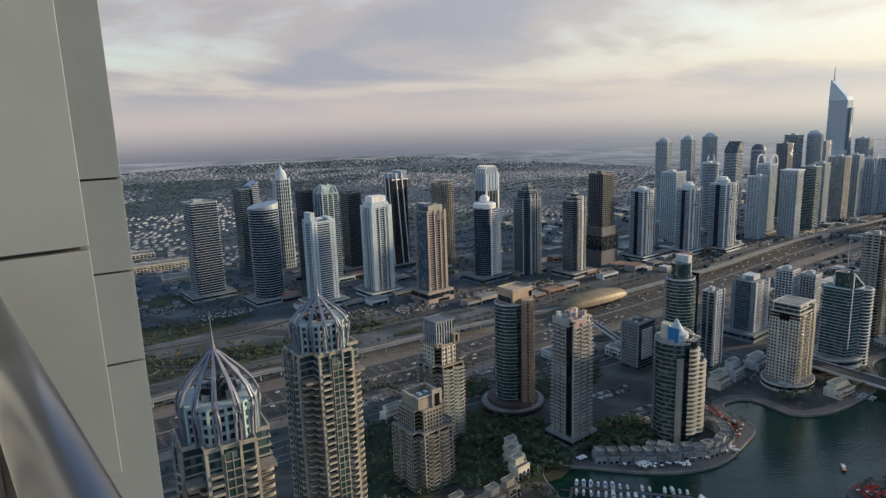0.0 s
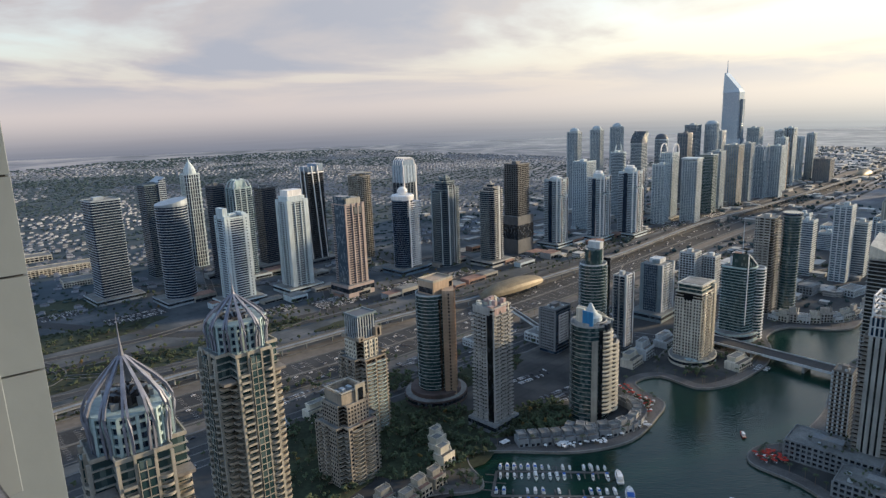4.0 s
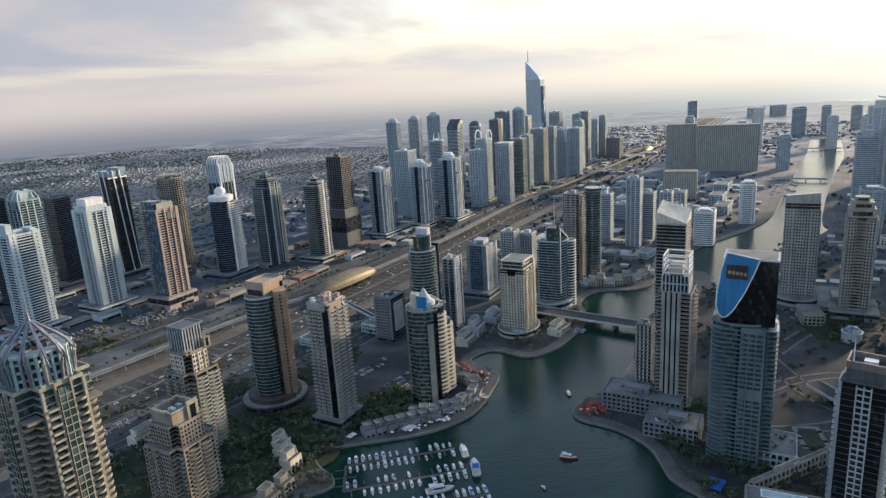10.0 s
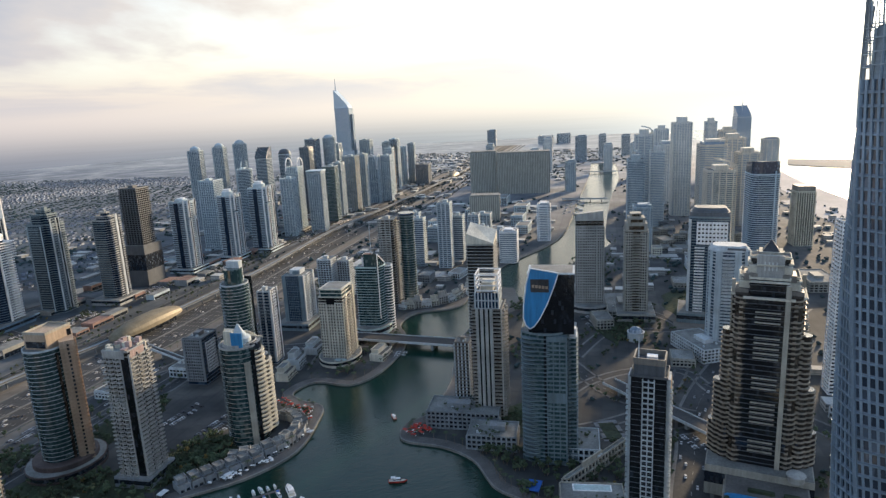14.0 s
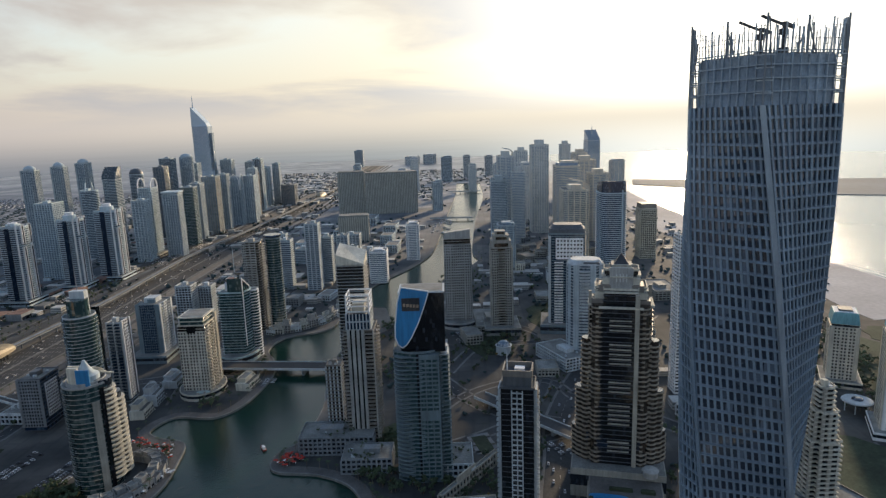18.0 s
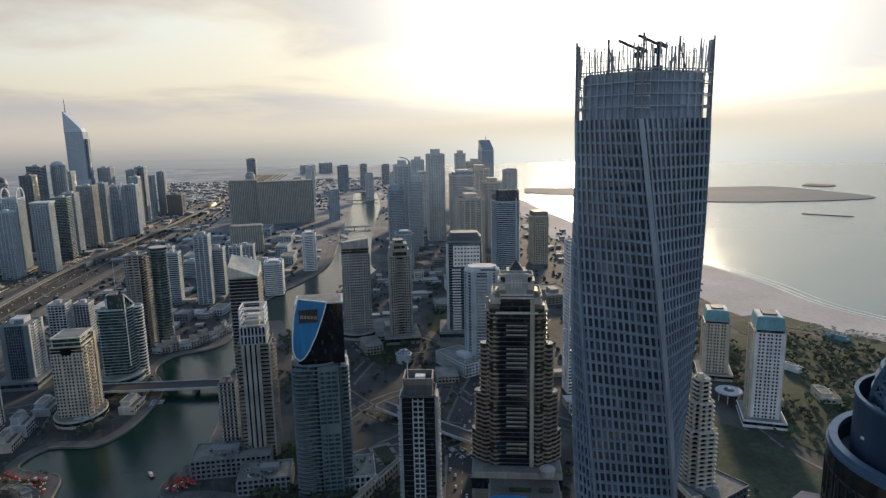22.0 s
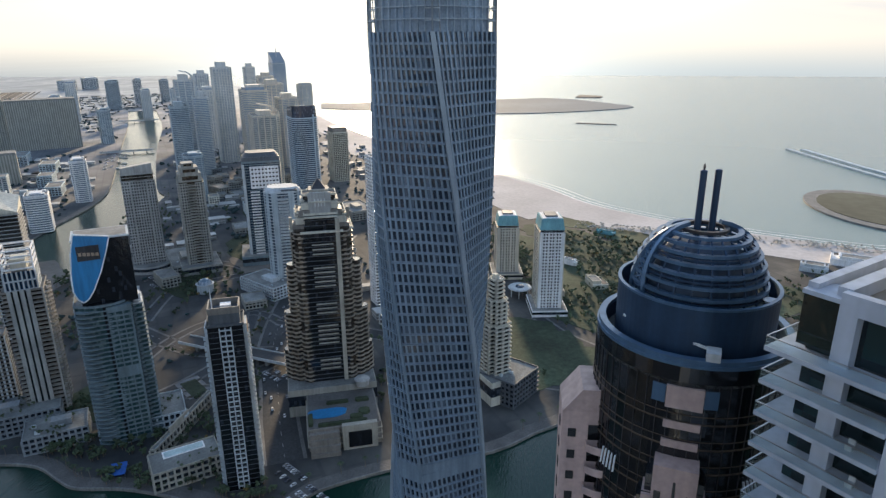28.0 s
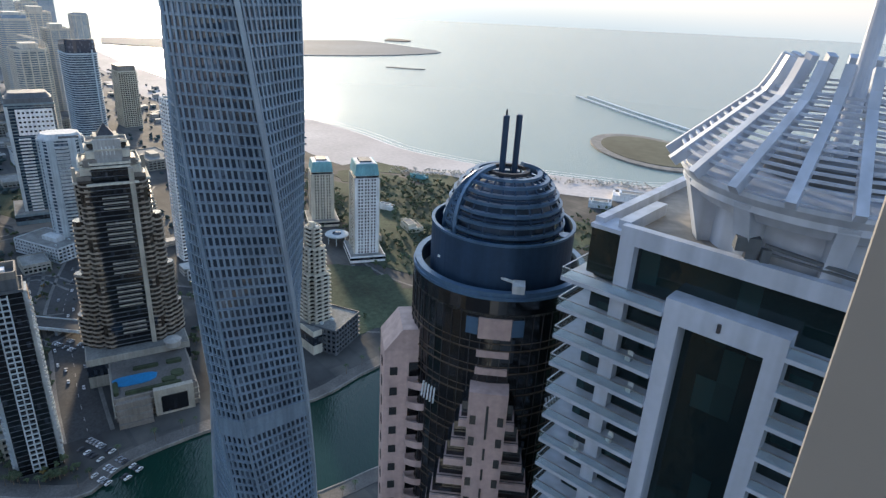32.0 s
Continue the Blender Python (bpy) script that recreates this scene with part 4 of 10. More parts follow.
SILVERBAND = surface("silver_floor_band", (0.34, 0.40, 0.45), rough=0.45, metal=0.2, vary=0.12)
DEEPBLUE = glazing("deep_blue_glass", (0.008, 0.018, 0.040), (0.03, 0.055, 0.09), share=0.3, rough=0.12, spec=0.4)
r = tower("dark striped slab tower with silver floor bands", -382, 1002, round_rect(44, 40, 3), 153, core=DEEPBLUE, band=SILVERBAND, bt=0.8, fh=3.9, out=0.15, piers=0, group=FAR, podium=(rect(70, 60), 8))
r = tower("dark blue tower with a pale sloping roof screen", -352, 1143, rect(35, 34), 158, core=DEEPBLUE, band=SLATE, bt=0.6, out=0.1, piers=0, far=True, group=FAR)
bm = prism(bmesh.new(), [(6, -18.4), (18.4, -18.4), (18.4, 18), (6, 18)], 96, 170)
for v in bm.verts:
    if v.co.z > 150 and v.co.x < 10:
        v.co.z -= 8
part("roof_screen", bm, SILVERBAND, r)
bm = bmesh.new()
for k in range(20):
    block(bm, 12.2, -18.5, 98 + 3.5 * k, 11.6, 0.6, 1.5)
tagged(part("window_banding", bm, DEEPBLUE, r), kind="stuff")
r = tower("bow-fronted blue glass tower with thin silver bands", -273, 966, oval(46, 42), 144, core=DEEPBLUE, band=SILVERBAND, bt=0.75, fh=3.9, out=0.15, piers=0, group=FAR, plant=False, podium=(rect(66, 56), 8))
bm = prism(bmesh.new(), oval(46, 42), 144, 150)
for v in bm.verts:
    if v.co.z > 147:
        v.co.z += 4.0 * v.co.x / 23
part("crown", bm, SILVERBAND, r)
r = tower("pale lattice tower with a pointed domed cap", -300, 1199, chamfer(29, 29, 6), 168, core=DEEPBLUE, band=MIST, bt=0.9, fh=7.0, pier=MIST, piers=4.6, pw=1.3, out=0.2, far=True, group=FAR, plant=False)
part("cap", lathe(bmesh.new(), [(11, 168), (11, 172), (9.5, 178), (6, 184), (2, 190), (0.3, 196)], 12), MIST, r)
r = tower("pale grey tower with white corner piers and a framed top", -183, 930, rect(36, 30), 128, core=DEEPBLUE, band=MIST, bt=1.3, out=0.1, piers=0, group=FAR, podium=(rect(60, 50), 10))
for sx in (-1, 1):
    for sy in (-1, 1):
        part("corner_wall", block(bmesh.new(), sx * 14.2, sy * 11.6, 0, 8.6, 7.6, 131), MIST, r)
        bm = bmesh.new()
        for k in range(26):
            block(bm, sx * 14.2, sy * 15.45, 12 + k * 4.5, 1.6, 0.2, 1.8)
            block(bm, sx * 18.55, sy * 11.6, 12 + k * 4.5, 0.2, 1.6, 1.8)
        tagged(part("window_slot_row", bm, GLASSBLUE, r), kind="stuff")
part("shoulder", block(bmesh.new(), -14, 0, 128, 7, 20, 14), MIST, r)
part("shoulder", block(bmesh.new(), 14, 0, 128, 7, 20, 5), MIST, r)
r = tower("slim dark tower behind the pale tower", -235, 1085, rect(22, 24), 157, core=DEEPBLUE, band=DARKGREY, piers=0, group=FAR)
r = tower("grey tower with curved fins flaring round its top", -196, 1078, rect(30, 30), 152, core=GLASSBLUE, band=PALETEAL, bt=0.7, pier=MIST, piers=10, pw=1.4, group=FAR)
for sx in (-1, 1):
    for sy in (-1, 0, 1):
        curved_fin(r, [(sx * 15, sy * 13, 140), (sx * 15, sy * 13, 154), (sx * 12, sy * 10, 162), (sx * 6, sy * 5, 167)], 1.6, MIST)
part("roof_screen", block(bmesh.new(), 0, 0, 152, 16, 16, 13), PALETEAL, r)
r = tower("plain dark tower with fine bands", -166, 1157, rect(28, 28), 142, core=DEEPBLUE, band=DARKGREY, piers=0, far=True, group=FAR, podium=(rect(70, 60), 8))
r = tower("white-framed tower with a stepped white cap", -103, 984, rect(36, 32), 140, core=DEEPBLUE, band=MIST, bt=1.3, out=0.1, piers=0, group=FAR, plant=False, podium=(rect(60, 50), 9))
for sx in (-1, 1):
    for sy in (-1, 1):
        part("corner_wall", block(bmesh.new(), sx * 14.6, sy * 12.8, 0, 7.8, 7.4, 142), MIST, r)
    part("face_wall", block(bmesh.new(), sx * 5.2, -16.4, 8, 1.6, 1.4, 130), MIST, r)
    part("face_wall", block(bmesh.new(), -18.4, sx * 4.6, 8, 1.4, 1.6, 130), MIST, r)
part("cap", block(bmesh.new(), 0, 0, 140, 30, 26, 7), MIST, r)
part("cap", block(bmesh.new(), 0, 0, 147, 25, 20, 9), WHITE, r)
r = tower("black glass tower with two bowed white ribs", -84, 1171, rect(32, 30), 165, core=GLASSBLACK, band=DARKGREY, bt=0.5, piers=0, far=True, group=FAR, plant=False, podium=(rect(60, 50), 8))
for off in (-5.5, 7.0):
    curved_fin(r, [(off + 6.0 * (1 - k / 8) ** 2 - 4.0 * (k / 8) ** 3, -16.2, 176 * k / 8) for k in range(9)], 1.5, WHITE, "rib")
    curved_fin(r, [(-17.2, -off - 6.0 * (1 - k / 8) ** 2 + 4.0 * (k / 8) ** 3, 176 * k / 8) for k in range(9)], 1.5, WHITE, "rib")
for cx, w, h in ((-8.5, 14, 10), (8.0, 13, 14)):
    part("roof_screen", prism(bmesh.new(), [(cx - w / 2, -14), (cx + w / 2, -14), (cx + w / 2, 12), (cx - w / 2, 12)], 165, 165 + h, 1.12), GLASSSILVER, r, "winged pale blue roof screen")
    part("screen_edge", block(bmesh.new(), cx * 1.1, -15, 163, w + 2.4, 1.2, 2.2), WHITE, r)
ROSE = surface("rose_beige_panel", (0.34, 0.285, 0.265), vary=0.15)
r = tower("beige tower with a plain cap on a broad base", -19, 942, rect(34, 32), 136, core=DEEPBLUE, band=ROSE, bt=1.4, out=0.2, piers=0, group=FAR, podium=(rect(48, 44), 18), pod=ROSE)
part("glass_side", block(bmesh.new(), -17.4, -4, 18, 1.6, 24, 118), GLASSFAR, r)
part("roof_glass", block(bmesh.new(), -8, 2, 136, 16, 22, 12), GLASSFAR, r)
part("sign_recess", block(bmesh.new(), 6, -16.6, 122, 14, 1.2, 10), DARKGREY, r)
for x, y, w, d in ((15.5, -16, 4.5, 2.4), (6.0, -16.6, 2.0, 1.6), (-4.0, -16.6, 2.0, 1.6), (-16, -15.5, 3.0, 2.8), (17.0, 12, 2.0, 6), (-17.4, 6, 1.2, 2)):
    part("corner_wall", block(bmesh.new(), x, y, 0, w, d, 138), ROSE, r)
part("cap", block(bmesh.new(), 2, 0, 136, 26, 24, 9), BEIGE, r)
r = tower("brown tower with a flat overhanging roof", 1, 1181, rect(30, 28), 152, core=GLASSBROWN, band=BEIGE, piers=5, far=True, group=FAR)
part("roof_slab", block(bmesh.new(), 0, 0, 157, 34, 32, 1.5), BEIGE, r)
r = tower("dark rounded tower with white bands and a white ball on top", 70, 1051, oval(40, 36), 122, core=DEEPBLUE, band=BLUESTEEL, bt=0.4, out=0.1, piers=0, group=FAR, plant=False, podium=(rect(60, 50), 9))
bm = bmesh.new()
for k in range(33):
    block(bm, 9.5, -8.5, 4 + 3.55 * k, 21 if k < 26 else 30, 20.6, 1.5)
tagged(part("wrap_banding", bm, WHITE, r, "white bands wrapping one corner"), kind="stuff")
part("edge_wall", block(bmesh.new(), -2.0, -18.4, 0, 2.4, 1.6, 124), WHITE, r)
part("collar", lathe(bmesh.new(), [(19, 122), (19, 129), (17, 131)], 28), WHITE, r)
part("ball", lathe(bmesh.new(), [(3, 130), (7, 132), (8.5, 136), (7.5, 140), (4, 143), (0.5, 144)], 20), WHITE, r)
r = tower("blue glass tower with a white arched lattice crown", 83, 1170, rect(32, 30), 168, core=DEEPBLUE, band=SLATE, bt=0.5, out=0.1, piers=9, pw=0.8, pier=SILVERBAND, far=True, group=FAR, plant=False)
for sx in (-1, 1):
    part("corner_wall", block(bmesh.new(), sx * 14.4, -14.2, 0, 3.4, 3.2, 170), WHITE, r)
for k in range(5):
    y = -12 + 6 * k
    curved_fin(r, [(-15, y, 168), (-14, y, 176), (-8, y, 182), (8, y, 182), (14, y, 176), (15, y, 168)], 1.5, WHITE, "arch")
part("roof_glass", block(bmesh.new(), 0, 0, 168, 26, 26, 10), GLASSSILVER, r)
# sky reflected in the top panels, painted as pale blue glass
for k in range(4):
    part("blue_panel", block(bmesh.new(), -11.2 + 7.4 * k, -15.6, 138, 5.6, 0.8, 32), GLASSSKY, r)
    part("blue_panel", block(bmesh.new(), -16.6, -10.4 + 7.0 * k, 138, 0.8, 5.2, 32), GLASSSKY, r)
r = tower("grey stepped tower with stacked balconies", 145, 1082, notch(42, 40, 8), 152, core=DEEPBLUE, band=SLATE, bt=1.0, piers=0, group=FAR, segs=((132, 1.0), (146, 0.72), (152, 0.4)))
side_of(r, 0, 20, 4, 140, 3.5, [("p", -13, -11), ("b", -11, -2), ("p", -2, -0.6), ("d", -0.6, 3), ("p", 3, 4.4), ("b", 4.4, 12)], PALE, SLATE)
side_of(r, 270, 21, 4, 130, 3.5, [("p", -12, -10.6), ("b", -10, 8), ("p", 10.6, 12)], FARGREY, SLATE)
r = tower("dark brown-grey tower with pale edges and a stepped roof", 222, 1066, notch(33, 32, 5), 139, core=DEEPBLUE, band=STRIPE, bt=0.7, out=0.2, piers=0, group=FAR, segs=((128, 1.0), (134, 0.7), (139, 0.35)), podium=(rect(56, 50), 9))
side_of(r, 0, 16, 4, 136, 3.5, [("b", -10, 0), ("p", 0, 4.5), ("d", 4.5, 6.5), ("b", 6.5, 11)], PALE, STRIPE)
side_of(r, 270, 16.5, 4, 128, 3.5, [("b", -10, 10)], SLATE, SLATE)
r = tower("very dark tower with a flat crown and lower wing", 287, 1142, rect(33, 32), 164, core=GLASSBLACK, band=DARKGREY, piers=5, pier=DARKGREY, far=True, group=FAR, podium=(rect(46, 40), 70))
for x, y, w, h, zt in ((371, 1176, 34, 128, 6), (470, 1210, 34, 124, 12), (543, 1227, 38, 130, 12)):
    r = tower("white and blue banded tower with a rounded front and open crown", x, y, bow(w, w * 0.85, w * 0.2), h, core=DEEPBLUE, band=MIST, bt=1.5, out=0.25, piers=0, far=True, group=FAR, podium=(rect(w * 1.5, w * 1.4), 8))
    for sx in (-0.5, 0.5):
        part("face_wall", block(bmesh.new(), sx * w, -w * 0.43, 0, w * 0.07, 1.8, h + 3), WHITE, r)
    for sx, z0, z1 in ((-0.26, 10, h - 34), (0.26, 10, h - 34), (-0.26, h - 28, h + 2), (0.26, h - 28, h + 2)):
        part("dark_slot", block(bmesh.new(), sx * w, -w * 0.56, z0, w * 0.11, 3.2, z1 - z0), DEEPBLUE, r)
        for e in (-1, 1):
            part("slot_edge", block(bmesh.new(), sx * w + e * w * 0.07, -w * 0.57, z0, w * 0.025, 3.4, z1 - z0 + 2), WHITE, r)
    part("side_slot", block(bmesh.new(), -w * 0.5 - 0.2, 0, 8, 1.4, w * 0.22, h - 10), DEEPBLUE, r)
    part("crown", prism(bmesh.new(), oval(w * 0.7, w * 0.6), h, h + zt * 0.6), MIST, r)
    part("crown_frame", prism(bmesh.new(), oval(w * 0.45, w * 0.4), h + zt * 0.6, h + zt), WHITE, r)
# farther along the row, paler colours stand in for haze
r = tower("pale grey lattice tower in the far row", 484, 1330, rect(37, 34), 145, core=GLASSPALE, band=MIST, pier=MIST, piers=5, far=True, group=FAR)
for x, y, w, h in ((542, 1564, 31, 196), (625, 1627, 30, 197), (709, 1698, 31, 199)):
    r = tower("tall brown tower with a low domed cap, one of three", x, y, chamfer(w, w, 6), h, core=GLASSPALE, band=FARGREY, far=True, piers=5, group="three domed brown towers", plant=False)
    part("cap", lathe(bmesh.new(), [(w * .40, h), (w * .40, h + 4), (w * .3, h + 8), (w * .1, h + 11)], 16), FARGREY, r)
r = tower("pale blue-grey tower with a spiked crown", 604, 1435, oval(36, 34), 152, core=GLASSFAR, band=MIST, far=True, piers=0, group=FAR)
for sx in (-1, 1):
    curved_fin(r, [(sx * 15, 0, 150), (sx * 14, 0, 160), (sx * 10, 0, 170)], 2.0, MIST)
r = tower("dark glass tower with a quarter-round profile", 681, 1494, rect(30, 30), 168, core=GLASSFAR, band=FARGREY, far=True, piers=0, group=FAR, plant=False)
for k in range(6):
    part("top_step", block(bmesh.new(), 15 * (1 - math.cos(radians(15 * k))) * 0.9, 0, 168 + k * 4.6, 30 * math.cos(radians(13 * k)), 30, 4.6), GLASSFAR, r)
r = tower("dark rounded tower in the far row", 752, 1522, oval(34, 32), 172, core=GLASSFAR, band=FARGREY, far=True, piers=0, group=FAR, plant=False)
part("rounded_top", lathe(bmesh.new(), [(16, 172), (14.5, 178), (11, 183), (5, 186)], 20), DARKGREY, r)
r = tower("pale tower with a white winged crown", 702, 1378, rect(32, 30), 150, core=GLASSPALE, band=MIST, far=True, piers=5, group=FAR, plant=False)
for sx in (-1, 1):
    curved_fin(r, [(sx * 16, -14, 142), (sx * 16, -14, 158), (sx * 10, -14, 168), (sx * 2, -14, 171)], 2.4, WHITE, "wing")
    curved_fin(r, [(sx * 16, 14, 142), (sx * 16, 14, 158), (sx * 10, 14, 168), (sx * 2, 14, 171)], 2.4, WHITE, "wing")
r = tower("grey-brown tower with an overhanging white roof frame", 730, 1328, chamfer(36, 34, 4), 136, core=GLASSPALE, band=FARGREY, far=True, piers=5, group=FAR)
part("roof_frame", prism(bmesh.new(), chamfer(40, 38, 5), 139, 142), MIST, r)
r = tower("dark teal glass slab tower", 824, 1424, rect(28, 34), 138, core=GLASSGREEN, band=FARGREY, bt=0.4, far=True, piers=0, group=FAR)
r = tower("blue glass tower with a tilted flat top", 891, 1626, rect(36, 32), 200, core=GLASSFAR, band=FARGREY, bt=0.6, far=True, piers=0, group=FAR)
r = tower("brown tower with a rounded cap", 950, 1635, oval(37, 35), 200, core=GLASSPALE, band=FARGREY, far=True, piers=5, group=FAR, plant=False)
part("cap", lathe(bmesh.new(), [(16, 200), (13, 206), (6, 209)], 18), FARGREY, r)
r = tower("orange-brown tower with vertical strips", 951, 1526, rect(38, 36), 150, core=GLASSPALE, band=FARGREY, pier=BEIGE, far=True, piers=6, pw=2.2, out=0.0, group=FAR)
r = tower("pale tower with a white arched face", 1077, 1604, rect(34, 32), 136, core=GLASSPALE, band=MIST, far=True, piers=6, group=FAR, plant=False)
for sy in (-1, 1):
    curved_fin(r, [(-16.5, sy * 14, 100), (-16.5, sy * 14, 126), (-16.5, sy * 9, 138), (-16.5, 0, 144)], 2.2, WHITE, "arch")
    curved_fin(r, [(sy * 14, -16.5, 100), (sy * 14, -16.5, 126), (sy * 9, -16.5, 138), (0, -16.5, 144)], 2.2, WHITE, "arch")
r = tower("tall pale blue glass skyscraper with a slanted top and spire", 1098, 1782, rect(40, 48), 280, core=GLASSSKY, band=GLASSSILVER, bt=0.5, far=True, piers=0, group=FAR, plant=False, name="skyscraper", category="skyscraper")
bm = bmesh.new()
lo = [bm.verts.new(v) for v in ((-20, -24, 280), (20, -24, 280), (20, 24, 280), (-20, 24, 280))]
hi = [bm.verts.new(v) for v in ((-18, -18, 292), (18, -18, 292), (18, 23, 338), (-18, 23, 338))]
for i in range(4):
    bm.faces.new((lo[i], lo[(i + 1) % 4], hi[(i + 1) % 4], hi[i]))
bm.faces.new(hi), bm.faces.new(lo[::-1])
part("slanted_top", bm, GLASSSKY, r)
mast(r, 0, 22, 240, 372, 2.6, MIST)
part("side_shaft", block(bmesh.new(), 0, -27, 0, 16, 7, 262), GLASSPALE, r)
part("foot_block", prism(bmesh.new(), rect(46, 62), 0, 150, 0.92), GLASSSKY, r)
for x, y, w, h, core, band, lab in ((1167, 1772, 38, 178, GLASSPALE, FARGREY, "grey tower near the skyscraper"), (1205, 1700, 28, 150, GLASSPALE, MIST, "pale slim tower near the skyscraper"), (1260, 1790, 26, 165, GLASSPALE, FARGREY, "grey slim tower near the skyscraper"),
                                   # the tan bands paint warm sunlight on one slim tower
                                   (1300, 1800, 30, 172, GLASS, MIST, "grey tower with a round cap"), (1232, 1730, 24, 134, GLASSPALE, TAN, "tower coloured tan to stand for low sunlight"),
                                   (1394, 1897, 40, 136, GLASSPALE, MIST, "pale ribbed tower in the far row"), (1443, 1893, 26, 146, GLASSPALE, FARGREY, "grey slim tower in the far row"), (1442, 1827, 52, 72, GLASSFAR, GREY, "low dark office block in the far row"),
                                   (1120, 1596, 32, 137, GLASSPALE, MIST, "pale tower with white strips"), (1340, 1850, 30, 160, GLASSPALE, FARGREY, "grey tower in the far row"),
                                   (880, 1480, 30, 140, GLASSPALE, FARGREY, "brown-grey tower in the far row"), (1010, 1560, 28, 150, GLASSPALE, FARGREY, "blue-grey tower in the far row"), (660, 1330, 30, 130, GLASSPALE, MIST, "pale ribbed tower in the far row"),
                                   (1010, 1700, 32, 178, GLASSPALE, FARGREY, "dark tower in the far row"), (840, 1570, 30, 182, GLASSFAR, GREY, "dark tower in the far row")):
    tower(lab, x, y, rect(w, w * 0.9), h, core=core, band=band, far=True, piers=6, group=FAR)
# low shops and car parks at the towers' feet
rnd = random.Random(5)
for i in range(76):
    u, v = -420 + i % 38 * 43 + rnd.uniform(-12, 12), rnd.choice((0, 0, 46)) + (i > 37) * rnd.uniform(70, 200)
    x, y = u * 0.80 + 90, 900 + u * 0.60 + v + (40 if u < 0 else 0) - (u < -100) * u * 0.55
    root = thing("low_building", "low flat-roofed commercial block at the towers' feet", "building", (x, y, 0), 36, "low blocks across the highway")
    w, d, h = rnd.uniform(22, 40), rnd.uniform(14, 24), rnd.uniform(5, 11)
    mt = rnd.choice((BEIGE, MIST, TERRACOTTA, GREY))
    part("wall", block(bmesh.new(), 0, 0, 0, w, d, h), mt, root)
    part("roof", block(bmesh.new(), 0, 0, h, w - 1, d - 1, 0.4), rnd.choice((ROOF, TERRACOTTA, ROOF)), root)
    part("glazing", block(bmesh.new(), 0, -d / 2 - 0.05, 0.5, w * 0.9, 0.3, h * 0.5), GLASS, root)

# ---- marina towers, highway side ----
MAR = "marina towers"


STEELRIB = surface("pale_steel_rib", (0.20, 0.215, 0.265), rough=0.5, metal=0.2)


TANWALL = surface("warm_tan_render", (0.285, 0.252, 0.205), vary=0.2)


def ribbed_dome(root, r, z0, z1, n, material, glass, spire):
    """Bulbous cage of paired ribs that run down over the drum, with plant inside and a tall finial."""
    h = z1 - z0
    prof = [(r * 1.0, -0.30), (r * 1.03, 0), (r * 1.08, 0.16), (r * 1.06, 0.32), (r * 0.93, 0.48), (r * 0.70, 0.64), (r * 0.44, 0.79), (r * 0.20, 0.93), (r * 0.06, 1.0)]
    for i in range(n):
        a = 2 * math.pi * (i + 0.5) / n
        for da in (-0.07, 0.07):
            line = [(q * math.cos(a + da * (1 - 0.9 * max(0, t))), q * math.sin(a + da * (1 - 0.9 * max(0, t))), z0 + t * h) for q, t in prof]
            part("rib", bent_bar(bmesh.new(), line, 0.85), material, root)
    part("inner_drum", lathe(bmesh.new(), [(r * 0.80, z0), (r * 0.80, z0 + h * 0.26), (r * 0.55, z0 + h * 0.28), (r * 0.5, z0 + h * 0.5), (r * 0.1, z0 + h * 0.56)], 16), glass, root)
    for k in range(5):
        part("roof_plant", block(bmesh.new(), r * 0.5 * math.cos(k * 1.3), r * 0.5 * math.sin(k * 1.3), z0 + h * 0.26, 3.0, 2.4, 3.5 + k % 3), GREY, root)
    part("finial", lathe(bmesh.new(), [(1.5, z1 - h * 0.1), (0.8, z1 + 1), (0.3, z1 + (spire - z1) * 0.4), (0.06, spire)], 8), material, root)


def domed_tower(label, x, y, h, rz, apex, spire):
    """Piers, green glass bays and stacked balconies on both visible sides; setbacks; an eight-sided teal drum under the ribs."""
    root = tower(label, x, y, notch(31, 31, 6.5), h, rz=rz, core=GLASSGREEN, band=BEIGE, bt=0.45, fh=3.4, out=0.05, piers=0, group="twin ribbed-dome towers", plant=False, top=SAND)
    for a in (0, 270):
        side_of(root, a, 15.4, 3, h - 1, 3.4, [("p", -9.0, -7.9), ("g", -2.6, 2.6), ("p", 7.9, 9.0)], BEIGE if a else SAND, glass=GLASSGREEN)
        side_of(root, a, 15.3, 3, h - 6, 3.4, [("b", -7.9, -3.6), ("c", 3.6, 7.9)], SAND, BEIGE)
        side_of(root, a, 15.4, 0, h + 1, 3.4, [("p", -3.6, -2.8), ("p", 2.8, 3.6)], SAND)
        side_of(root, a, 9.2, 3, h - 12, 3.4, [("c", -15.2, -10.0), ("c", 10.0, 15.2)], SAND, TANWALL)
        c, sn = math.cos(radians(a)), math.sin(radians(a))
        for u in ((-12.4, 12.4) if a == 0 else (-12.4,)):
            part("shoulder_roof", block(bmesh.new(), 0, 0, 0, 6.2, 6.2, 1.2, a), BROWN, root, "", (u * c + 12.2 * sn, u * sn - 12.2 * c, h - 12))
    shaft(root, chamfer(24, 24, 6), h, h + 14, GLASSBLUE, PALETEAL, bt=1.1, fh=3.5, out=0.1, piers=3.0, pw=1.1, pier=PALETEAL)
    part("drum_cornice", prism(bmesh.new(), chamfer(25, 25, 6.4), h + 13.4, h + 14.4), PALETEAL, root)
    ribbed_dome(root, 13.4, h + 7, apex, 12, STEELRIB, GLASSBLACK, spire)
    return root


